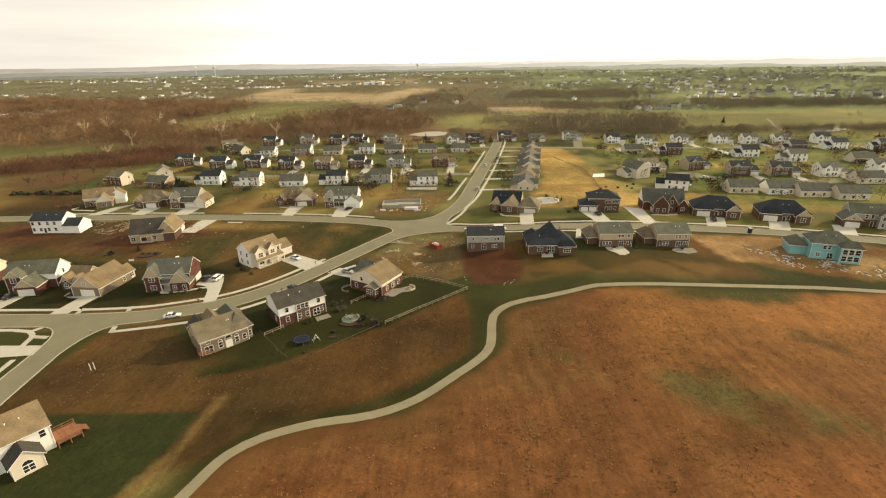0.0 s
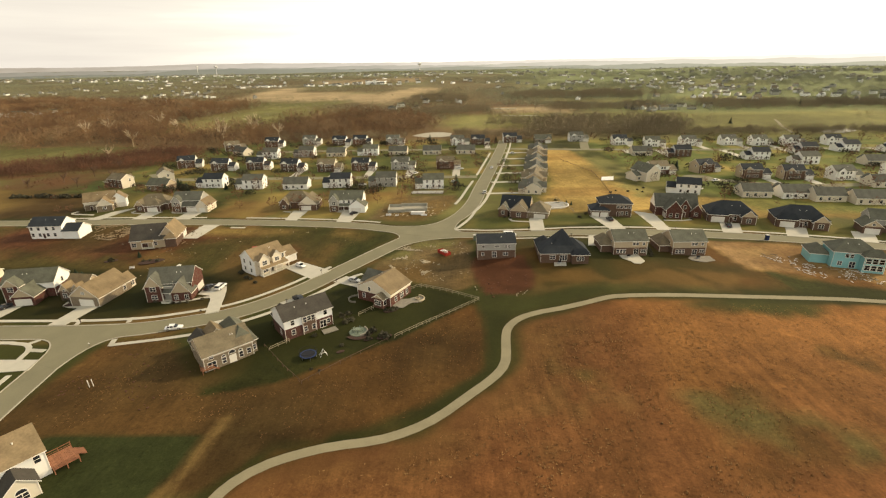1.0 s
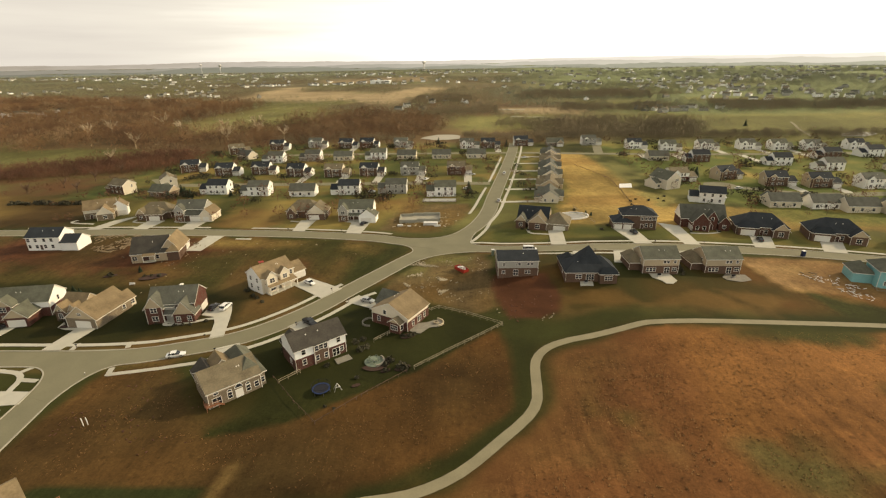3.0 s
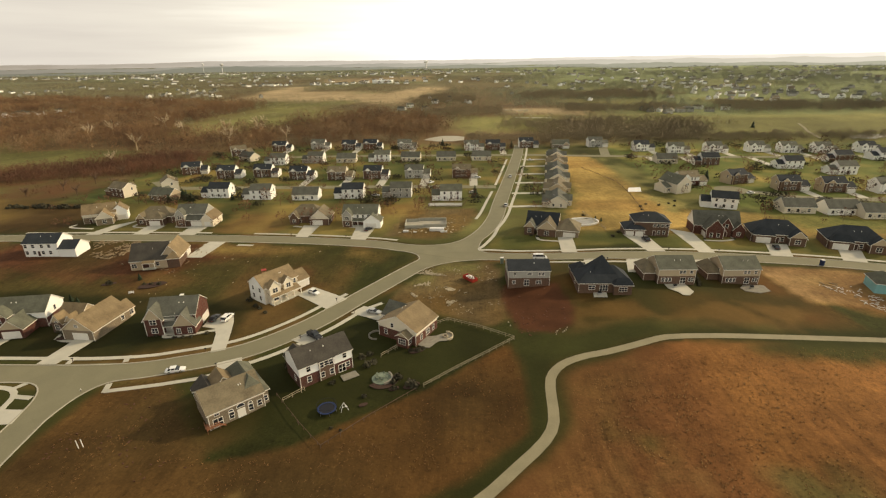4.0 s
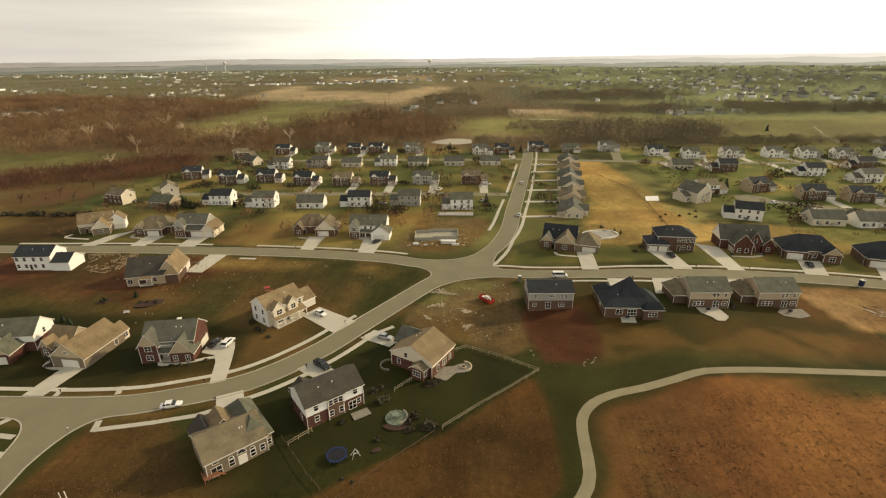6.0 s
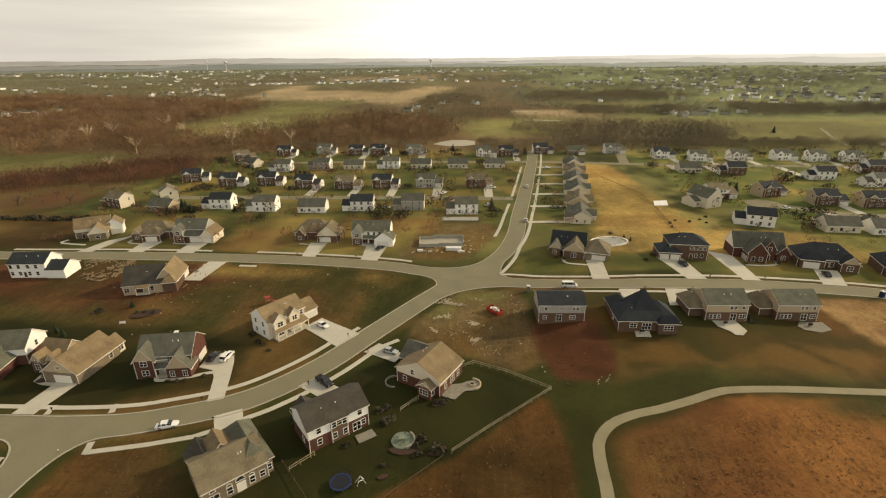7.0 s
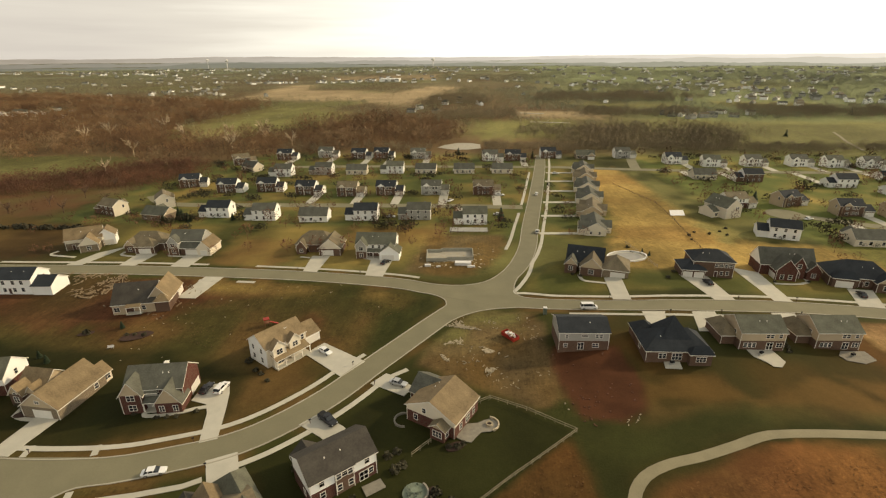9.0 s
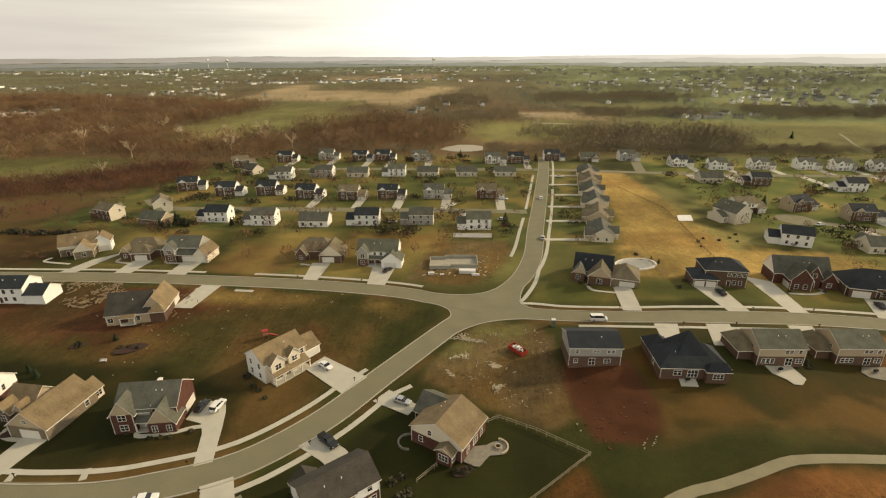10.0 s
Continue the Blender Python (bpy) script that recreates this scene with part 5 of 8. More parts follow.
house(-88.9, 158.1, 9, "red brick two-storey house with grey roof, front gables and white columns",
      [(-6.6, -3.6, 7.2, 6.0, 5.6, "gx", 3.6, "red_brick", "red_brick", 5.6), (-6.8, -5.4, -1.8, -1.0, 5.2, "gy", 3.5, "red_brick", "tan", 5.2), (1.4, -6.4, 7.4, -1.6, 3.1, "gy", 4.0, "red_brick", "tan", 3.1), (-1.8, -4.0, 1.2, -3.0, 5.2, "gx", 0.7, "grey", "grey", 0)],
      "roof_grey", grid_wins(1, "S", (0,), (LO, HI), 1.7, 1.5, 2) + grid_wins(0, "S", (0.2,), (HI,), 1.9, 1.3, 3) + [(2, "S", -1.6, 1.55, 1.1, 1.6, 2), (2, "S", 1.6, 1.55, 1.1, 1.6, 2), (0, "S", -1.0, 1.6, 1.2, 1.5, 2)], [(0, "S", 0.6)], [(0, "E", 1.5, 4.8)],
      chimney=(2.2, 1.6, 9.4, "trim"), porch=(-2.0, -5.6, 1.4, -3.9, 2.8))
# tan shingle puts the roof's sunlit look into its colour
house(-113.7, 157.2, -5, "tan brick ranch house with one long tan gable roof",
      [(-5.0, -7.2, 5.2, 7.0, 3.2, "gy", 4.0, "tan_brick", "tan", 3.2), (-12.4, -1.2, -4.6, 6.4, 3.2, "gx", 3.4, "brown_brick", "tan", 3.2), (-12.0, -3.8, -8.4, -0.4, 3.2, "gy", 2.4, "brown_brick", "tan", 3.2), (-8.2, -2.8, -5.0, 0.0, 3.0, "gy", 2.2, "brown_brick", "tan", 3.0), (0.6, 6.4, 4.8, 9.4, 3.0, "gy", 2.2, "cream", "cream", 0, "roof_tan")],
      "roof_tan", [(2, "S", 0, 1.6, 1.4, 1.6, 2), (0, "S", 0, 4.6, 1.1, 0.8, 2), (0, "E", 4.0, 1.6, 1.2, 1.4, 1), (4, "E", 0, 1.6, 1.8, 1.6, 2)], [(3, "S", 0)], [(0, "S", 0.6, 4.8)], arches=[(2, "S", 0, 3.2, 1.0)])
house(-138.5, 158.9, 10, "grey-roofed house with white gable ends over red brick",
      [(-8.0, -2.5, 8.0, 6.5, 5.2, "gx", 3.4, "red_brick", "white", 3.0), (-6.0, -5.5, -1.0, -2.0, 5.4, "gy", 2.4, "red_brick", "tan", 5.4), (-1.5, -9.0, 5.0, -2.0, 3.1, "gy", 2.8, "red_brick", "tan", 3.1)],
      "roof_olive", grid_wins(1, "S", (0,), (LO, HI), 1.7, 1.5, 2) + grid_wins(0, "E", (0,), (HI,)) + [(0, "S", 2.0, 4.4, 1.6, 1.2, 2)], [(1, "E", 0)], [(2, "S", 0, 4.8)])
house(-162.2, 160.9, 12, "brick house with pale orange gable end and brown roof",
      [(-7.0, -5.0, 7.0, 5.0, 5.2, "gx", 3.4, "red_brick", "cream", 3.0), (1.0, -8.5, 7.0, -4.0, 3.1, "gy", 2.6, "red_brick", "cream", 3.1)],
      "roof_brown", grid_wins(0, "S", (-4, -1), (LO, HI)) + grid_wins(0, "E", (-1.5,), (HI,)), [(0, "S", -2.4)], [(1, "S", 0, 4.8)])
# dark shingle paints the shaded slope, tan shingle the sunlit ones
house(-122.6, 205.2, 14, "unfinished brown house with tan roof and bare back porch",
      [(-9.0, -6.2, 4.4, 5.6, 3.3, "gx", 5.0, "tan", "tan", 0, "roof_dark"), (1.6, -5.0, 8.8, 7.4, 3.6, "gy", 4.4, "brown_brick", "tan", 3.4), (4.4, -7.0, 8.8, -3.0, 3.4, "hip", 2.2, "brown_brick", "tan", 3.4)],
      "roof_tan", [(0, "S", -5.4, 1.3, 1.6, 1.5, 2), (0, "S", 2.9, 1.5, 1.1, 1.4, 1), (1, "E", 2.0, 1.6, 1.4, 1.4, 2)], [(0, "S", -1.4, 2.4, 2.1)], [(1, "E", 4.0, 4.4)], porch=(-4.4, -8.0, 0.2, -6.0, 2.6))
house(-173.1, 213.0, 4, "white two-storey house with charcoal roof on bare soil",
      [(-9.0, -4.5, 5.0, 4.5, 5.6, "gx", 2.8, "white", "white", 0), (5.0, -5.0, 12.0, 3.5, 3.2, "gx", 2.4, "white", "white", 0)],
      "roof_black", grid_wins(0, "S", (-6, -3, 0.5, 3.5), (LO, HI), 1.1, 1.4) + grid_wins(0, "E", (1.5,), (HI,)), [(0, "S", -1.2)])

# ---- north side of the western street ----
house(-182.5, 253.5, 28, "house with tan-lit roof and white garage gable",
      [(-7.0, -3.0, 7.0, 6.0, 4.6, "gx", 3.8, "tan_brick", "cream", 3.0), (-1.0, -8.5, 6.0, -2.0, 3.3, "gy", 3.4, "tan_brick", "cream", 3.0), (5.0, -2.0, 11.5, 5.0, 4.6, "gy", 2.8, "cream", "white", 0)],
      "roof_tan", [(1, "S", 0, 1.6, 1.6, 1.5, 2), (2, "E", -1.5, 3.6, 0.9, 1.2, 1), (2, "E", 1.5, 3.6, 0.9, 1.2, 1)], [(0, "S", -4)], [(2, "S", 0, 4.8)])
house(-152.5, 251.5, 6, "brown brick ranch with brown hip roof beside a dark lawn",
      [(-8.0, -2.0, 8.0, 7.0, 3.3, "hip", 4.0, "brown_brick", "brown_brick", 3.3), (-2.5, -6.0, 5.5, 0.0, 3.2, "hip", 3.0, "brown_brick", "brown_brick", 3.2), (-7.5, -4.5, -3.5, 0, 3.2, "gy", 2.4, "brown_brick", "tan", 3.2)],
      "roof_brown", [(2, "S", 0, 1.6, 1.4, 1.5, 2)], [(0, "S", -3)], [(1, "S", 0, 4.8)])
house(-131.0, 250.6, 2, "grey two-storey house with pale gable and double white garage",
      [(-9.0, -3.0, 5.0, 6.0, 5.6, "gx", 3.4, "brown_brick", "grey", 3.0), (-8.5, -5.5, -4.0, -2.0, 5.6, "gy", 2.6, "brown_brick", "grey", 3.0), (-3.5, -5.0, 4.5, 0.0, 3.2, "gx", 2.4, "brown_brick", "grey", 3.0), (4.0, -6.0, 9.5, 4.0, 3.4, "gy", 2.8, "tan", "cream", 0, "roof_tan")],
      "roof_grey", grid_wins(1, "S", (0,), (LO, HI), 1.6, 1.5, 2) + grid_wins(0, "S", (0, 2.5), (4.6,)) + grid_wins(0, "E", (1,), (4.6,)), [(0, "S", -3)], [(2, "S", 0.4, 4.8), (3, "S", 0, 2.6)])
house(-76.5, 253.5, 2, "brown brick ranch house with grey-brown roof and pale side wall",
      [(-10.0, -2.5, 6.0, 7.5, 3.4, "hip", 4.4, "brown_brick", "brown_brick", 3.4), (1.0, -6.5, 10.0, 4.0, 3.4, "gy", 3.8, "brown_brick", "cream", 3.0), (-9.0, -5.0, -5.0, -1.0, 3.2, "gy", 2.6, "brown_brick", "brown_brick", 3.2)],
      "roof_brown", [(2, "S", 0, 1.6, 1.4, 1.5, 2), (1, "E", 0, 1.6, 1.0, 1.4, 1)], [(0, "S", -3)], [(1, "S", -1, 4.8)])
house(-50.5, 250.0, 0, "olive-grey two-storey house with white gable ends and garage wing",
      [(-9.0, -3.0, 7.5, 6.0, 5.6, "gx", 3.4, "brown_brick", "white", 3.0), (-8.5, -5.5, -4.0, -2.0, 5.6, "gy", 2.8, "brown_brick", "grey", 3.0), (1.5, -7.0, 9.5, 0.0, 3.2, "gy", 3.0, "grey", "white", 0)],
      "roof_olive", grid_wins(1, "S", (0,), (LO, HI), 1.6, 1.5, 2) + grid_wins(0, "S", (-1, 1.5, 4), (4.6,)), [(0, "S", -2)], [(2, "S", -0.5, 4.8)], porch=(-4.2, -5.2, 1.4, -3.0, 2.8))

house(117.5, 311.0, 22, "pale two-storey house with olive roof and broad side gable",
      [(-5.0, -7.0, 5.0, 7.0, 5.6, "gy", 4.0, "cream", "cream", 0), (-9.0, -3.0, -4.5, 6.0, 3.2, "gx", 2.2, "cream", "cream", 0)],
      "roof_olive", grid_wins(0, "S", (1.4, 2.6), (4.9,), 0.9, 1.1) + grid_wins(1, "S", (0,), (LO,), 1.6, 1.4, 2) + grid_wins(0, "E", (-3, 0, 3), (LO, HI)))


# ---- houses farther back: a few kinds, repeated along the streets ----
def far_home(wall, roof, label, low=None, wing=1, w=8.2, ends=False):
    low = low or wall
    cut_at = -1 if ends else 3.0 if low != wall else 0
    return house(0, 0, 0, label,
                 [(-w, -4.2, w * 0.45, 4.2, 5.4, "gx", 2.7, low, wall, cut_at), (w * 0.43, -4.0 - wing, w, 3.8, 3.1, "gx", 2.2, low, wall, cut_at), (-w * 0.85, -5.0, -w * 0.35, -4.0, 5.4, "gy", 1.7, low, wall, cut_at)],
                 roof, grid_wins(0, "S", (-0.6, 1.2, 3.0), (LO, HI), 1.0, 1.4) + grid_wins(2, "S", (0,), (LO, HI), 1.5, 1.4, 2) + grid_wins(0, "N", (-3.6, 0, 3.6), (LO, HI), 1.0, 1.4) + grid_wins(0, "W", (1.4,), (HI,)), [(0, "S", -0.9)], [(1, "S", 0, 3.8)], vents=1)


def far_ranch(wall, roof, label, low=None):
    low = low or wall
    return house(0, 0, 0, label,
                 [(-7.4, -4.3, 7.0, 4.6, 3.3, "gx", 3.2, low, wall, 0 if low == wall else 3.2), (0.8, -7.0, 6.6, -3.0, 3.2, "gy", 2.4, low, wall, 0 if low == wall else 3.2)],
                 roof, grid_wins(0, "S", (-5.5, -3.0), (LO,), 1.1, 1.4) + grid_wins(0, "N", (-5, -1, 4), (LO,), 1.2, 1.4), [(0, "S", -1)], [(1, "S", 0, 4.6)], vents=1)


def row_ranch(wall, roof, label):
    return house(0, 0, 0, label,
                 [(-9.0, -4.5, 8.6, 5.0, 3.3, "gx", 3.0, wall, wall, 0), (1.6, -7.4, 8.0, -3.0, 3.2, "gy", 2.6, wall, wall, 0), (-7.6, -6.0, -2.6, -3.0, 3.2, "gy", 2.2, wall, wall, 0), (-3.0, 3.0, 3.4, 7.6, 3.0, "gy", 2.3, wall, wall, 0)],
                 roof, grid_wins(0, "E", (-2.0, 1.8), (LO,), 0.9, 1.2) + grid_wins(2, "S", (0,), (LO,), 1.6, 1.4, 2) + grid_wins(0, "N", (-6, 6), (LO,), 1.2, 1.4), [(0, "S", 0.4)], [(1, "S", 0, 4.6)], vents=1)


KINDS = {
    "dg": row_ranch("cream", "roof_grey", "low cream house with grey roof and front gables"),
    "do": row_ranch("tan", "roof_brown", "low tan house with brown roof and front gables"),
    "wb": far_home("white", "roof_black", "white two-storey house with charcoal gable roof"),
    "wg": far_home("white", "roof_grey", "white two-storey house with grey gable roof"),
    "cg": far_home("white", "roof_grey", "grey two-storey house with white gable ends", "grey", ends=True),
    "tb": far_home("cream", "roof_brown", "brick two-storey house with brown roof and cream ends", "brown_brick", ends=True),
    "gb": far_home("white", "roof_black", "dark brick two-storey house with white gable ends", "brown_brick", ends=True),
    "bb": far_home("tan", "roof_black", "dark brick two-storey house with charcoal roof", "brown_brick", ends=True),
    "wo": far_home("white", "roof_olive", "white two-storey house with olive-grey roof"),
    "rb": far_home("white", "roof_brown", "red brick house with white gable ends", "red_brick"),
    "rt": far_ranch("cream", "roof_grey", "low cream house with grey roof"),
    "rw": far_ranch("white", "roof_grey", "low white house with grey roof"),
    "ro": far_ranch("tan", "roof_olive", "low tan house with olive roof", "tan_brick"),
}
# kind, middle of the front base in plan, turn
PLACES = [
    ("wb", -146.0, 300.0, 180), ("wg", -120.0, 296.0, 180), ("rw", -92.0, 295.0, 180), ("wb", -68.0, 298.0, 180), ("cg", -41.0, 300.0, 180), ("wo", -12.5, 294.0, 180), ("ro", -174.0, 294.0, 170), ("tb", -206.0, 302.0, 160), ("tb", -186.0, 318.0, 120),
    ("gb", -161, 349, 4), ("gb", -137, 352, 2), ("gb", -110, 345, 0), ("tb", -84, 343, 0), ("gb", -61, 346, 0), ("cg", -34, 348, 0), ("tb", -3, 349, 0), ("gb", -192, 361, 20),
    ("wg", -146, 392, 182), ("cg", -119, 398, 180), ("rt", -94, 400, 180), ("wo", -69, 403, 180), ("rt", -45, 404, 180), ("rt", -18, 405, 180), ("rt", 9, 406, 180),
    ("tb", -190, 430, 30), ("rt", -174, 408, 150), ("gb", -162, 450, 6), ("cg", -131, 460, 0), ("gb", -102, 454, 0), ("gb", -84, 457, 0), ("cg", -54, 456, 0), ("wg", 4, 449, 0), ("gb", 22, 450, 0), ("gb", 51, 461, 0), ("ro", 78, 458, 0),
    ("dg", 46.0, 283.0, -100), ("do", 50.8, 310.5, -100), ("dg", 54.8, 335.5, -100), ("dg", 58.5, 360.0, -100), ("do", 62.5, 385.0, -100), ("dg", 66.5, 410.0, -100),
    ("rb", 132, 326, 10), ("wb", 126.9, 278.8, 162), ("rt", 159.8, 270.7, 178), ("bb", 162, 331, 20), ("bb", 183.0, 314.0, 0), ("rt", 142, 392, 180), ("wb", 142, 441, 0), ("wo", 166, 431, -4), ("gb", 167, 385, 178), ("wg", 229, 434, 0), ("wb", 216, 372, 180), ("wo", 252, 431, 0), ("wg", 276, 428, 0),
    ("rt", 190.6, 261.7, 178), ("rt", 206.0, 256.0, 176), ("rw", 178.0, 268.0, 178), ("bb", 205.0, 310.0, 0), ("wg", 232.0, 308.0, 0), ("rt", 240.0, 290.0, 180), ("wg", 238, 354, 180), ("wb", 298, 400, 180), ("rt", 280, 348, 180), ("gb", 330, 396, 180), ("wg", 270, 316, 0), ("rt", 268, 284, 180), ("gb", 300, 314, 0), ("rt", 239.5, 249.5, 176),
    ("rt", 300, 282, 180), ("wg", 330, 316, 0), ("wb", 310, 430, 0), ("gb", 262, 392, 180), ("wg", 196, 433, 0), ("cg", 110, 462, 0), ("rt", 330, 350, 180), ("wg", 360, 312, 0), ("rt", 345, 282, 180),
]
rng = random.Random(5)
used = set()
for kind, px, py, turn in PLACES:
    m = pose(px, py, height(px, py), 0, 0, turn + rng.uniform(-3, 3))
    if kind in used:
        tagged(copy_thing(KINDS[kind], m), group="houses of the settlement")
    else:
        used.add(kind)
        KINDS[kind].matrix_basis = m
        tagged(KINDS[kind], group="houses of the settlement")

# drives from the streets to the rows of houses
for i, (kind, px, py, turn) in enumerate(PLACES):
    if kind[0] == "d":
        rx = float(np.interp(py, ROAD_D[:, 1], ROAD_D[:, 0])) + HALF
        slab("driveway", [(rx, py - 7.0), (px - 5, py - 6.6), (px - 5, py - 3.2), (rx, py - 4.2)], 0.104, M["concrete"], "narrow pale driveway beside a lawn", "driveway")
    elif px < 40 and turn in (0, 180) and 290 < py < 410:
        far = 320.0 if py < 360 else 422.0
        sgn = 1 if turn == 180 else -1
        gx_ = px - sgn * 5.5
        slab("driveway", [(gx_ - 2.6, py + sgn * 4), (gx_ + 2.6, py + sgn * 4), (gx_ + 2.4, far - sgn * 3), (gx_ - 2.4, far - sgn * 3)], 0.104, M["concrete"], "pale driveway to a garage", "driveway")

# drives of the eastern streets and of the last western row
def road_y(line, x):
    o = np.argsort(line[:, 0])
    return float(np.interp(x, line[o, 0], line[o, 1]))


for kind, px, py, turn in PLACES:
    flip = abs(turn) > 150
    if not (abs(turn) < 12 or flip) or kind[0] == "d":
        continue
    if px > 100 and py < 345:
        line = ROAD_H
    elif px > 100:
        line = ROAD_I
    elif py > 430 and px < 40:
        line = ROAD_G
    else:
        continue
    sgn = 1 if flip else -1
    gx_, ry = px - sgn * 5.6, road_y(line, px - sgn * 5.6)
    if (ry - py) * sgn < 9 or abs(ry - py) > 40 or gx_ < line[:, 0].min():
        continue
    slab("driveway", [(gx_ - 2.6, py + sgn * 4.6), (gx_ + 2.6, py + sgn * 4.6), (gx_ + 2.4, ry - sgn * 3), (gx_ - 2.4, ry - sgn * 3)], 0.104, M["concrete"], "pale driveway to a garage", "driveway")

# ---- woods, distant trees and distant houses ----
def bare_trees(name, places, mat, twigs, label, seed, tall=(9, 17), thick=1.0, limbs=5, spread=0.30):
    """Many leafless trees: a slender trunk, a few rising limbs and a rounded crown of fine twig sprays; places: (x, y)."""
    rng = np.random.RandomState(seed)
    n = len(places)
    px, py = places[:, 0], places[:, 1]
    base = np.stack([px, py, heights(px, py)], 1)
    h = rng.uniform(*tall, n) * (1 + 0.18 * wobble(px, py, 35, seed))
    up = lambda z: np.stack([0 * h, 0 * h, z], 1)
    V = []
    for k in range(3):
        a0, a1 = 2.094 * k, 2.094 * (k + 1)
        r = h * 0.016 * thick ** 0.5
        V.append(np.stack([base + np.stack([np.cos(a) * r, np.sin(a) * r, -0.3 + 0 * r], 1) for a in (a0, a1)] + [base + up(h * 0.8)], 1).reshape(-1, 3))
    for k in range(limbs):
        a, lift = rng.uniform(0, 6.283, n), rng.uniform(0.6, 1.3, n)
        d = np.stack([np.cos(a) * np.cos(lift), np.sin(a) * np.cos(lift), np.sin(lift)], 1)
        side = np.stack([-np.sin(a), np.cos(a), 0 * a], 1) * (h * 0.010 * thick ** 0.5)[:, None]
        p = base + up(h * rng.uniform(0.2, 0.45, n))
        V.append(np.stack([p + side, p - side, p + d * (h * rng.uniform(0.35, 0.5, n))[:, None]], 1).reshape(-1, 3))
    for k in range(twigs):
        a, cz = rng.uniform(0, 6.283, n), rng.uniform(-1, 1, n)
        rr = rng.uniform(0.25, 1, n) ** 0.5
        flat = np.sqrt(1 - cz * cz)
        out = np.stack([np.cos(a) * flat, np.sin(a) * flat, cz], 1)
        p = base + up(h * 0.62) + out * np.stack([h * spread * rr, h * spread * rr, h * 0.36 * rr], 1)
        d = out * 0.8 + np.stack([rng.uniform(-0.5, 0.5, n), rng.uniform(-0.5, 0.5, n), rng.uniform(-0.35, 0.75, n)], 1)
        d /= np.linalg.norm(d, axis=1)[:, None]
        side = np.cross(d, np.stack([np.cos(a + 1.2), np.sin(a + 1.2), rng.uniform(-0.6, 0.6, n)], 1))
        w = (h * 0.036 * thick * rng.uniform(0.5, 1.4, n))[:, None]
        size = (h * rng.uniform(0.07, 0.14, n))[:, None]
        V.append(np.stack([p - d * size * 0.4, p + d * size + side * w, p + d * size * 0.8 - side * w], 1).reshape(-1, 3))
    V = np.concatenate(V)
    me = bpy.data.meshes.new(name)
    me.from_pydata(V.tolist(), [], np.arange(len(V)).reshape(-1, 3).tolist())
    me.materials.append(mat)
    return tagged(new(name, me), label, "trees", kind="stuff")


def scatter(n, x0, y0, x1, y1, seed, keep=None):
    rng = np.random.RandomState(seed)
    x, y = rng.uniform(x0, x1, n), rng.uniform(y0, y1, n)
    k = np.ones(n, bool) if keep is None else keep(x, y, rng)
    return np.stack([x[k], y[k]], 1)


def many_inside(polys, edge=0.0, blur=0.0):
    def test(x, y, rng):
        k = np.zeros(x.shape, bool)
        u, v = x + rng.normal(0, blur, x.shape), y + rng.normal(0, blur, x.shape)
        for q in polys:
            k |= inside(u, v, q)
        return k & (wobble(x, y, 40, 51) + rng.uniform(-0.7, 0.7, x.shape) > -0.75 + edge)
    return test


PASTURES = [
    [(-510, 1040), (-480, 1131), (-500, 1400), (-440, 1420), (-396, 1224), (-224, 1187), (-183, 1180), (-122, 1345), (-50, 1320), (-60, 1240), (-102, 1100), (-130, 890), (-234, 1000), (-323, 985)],
    [(-515, 1840), (-131, 1850), (-120, 1600), (-300, 1610), (-475, 1690)],
    [(-320, 555), (-350, 660), (-340, 945), (-240, 840), (-150, 711), (-190, 649), (-265, 570)],
    [(-600, 480), (-404, 446), (-364, 462), (-300, 452), (-284, 410), (-311, 377), (-345, 371), (-480, 360), (-600, 370)],
    [(0, 700), (123, 712), (118, 650), (93, 562), (10, 552), (-12, 600)],
    [(154, 675), (251, 720), (342, 690), (560, 700), (560, 470), (240, 470), (231, 537)],
    [(160, 830), (330, 840), (330, 940), (160, 930)], [(380, 900), (520, 880), (560, 960), (400, 990)],
    [(49, 810), (116, 815), (182, 775), (154, 725), (53, 735)],
]
in_pasture = many_inside(PASTURES)
WOODS = [
    [(-640, 495), (-404, 458), (-364, 474), (-300, 464), (-270, 432), (-240, 428), (-222, 450), (-176, 480), (-190, 560), (-265, 545), (-330, 540), (-365, 640), (-355, 900), (-483, 951), (-700, 1000), (-980, 1055), (-800, 640)],
    [(-230, 480), (-190, 660), (-134, 720), (-29, 607), (-40, 505), (-127, 478)],
    [(60, 500), (97, 498), (148, 490), (223, 500), (254, 589), (204, 651), (128, 599), (48, 614), (40, 560), (80, 560)],
    [(-92, 880), (-92, 984), (-50, 1103), (0, 1000), (10, 907)], [(-70, 720), (-62, 777), (0, 800), (43, 760), (43, 732), (-8, 706)],
    [(100, 960), (330, 960), (420, 1050), (330, 1150), (120, 1120)], [(120, 735), (260, 730), (330, 780), (160, 815)],
    [(360, 720), (620, 720), (640, 820), (380, 860)],
]
VILLAGE = [(-720, 690), (-600, 700), (-560, 750), (-610, 820), (-700, 830), (-760, 760)]
woods_a = scatter(22000, -1000, 290, -20, 1080, 61, lambda x, y, r: many_inside(WOODS[:2], -0.25, 13.0)(x, y, r) & ~(inside(x, y, VILLAGE) & (r.uniform(0, 1, x.shape) < 0.8)))
pale = wobble(woods_a[:, 0], woods_a[:, 1], 28, 67) + 0.6 * wobble(woods_a[:, 0], woods_a[:, 1], 9, 68) > 0.25
bare_trees("woodland", woods_a[~pale], M["twig"], 60, "brown leafless woodland in low sun", 62, (8, 15), thick=0.55, spread=0.36)
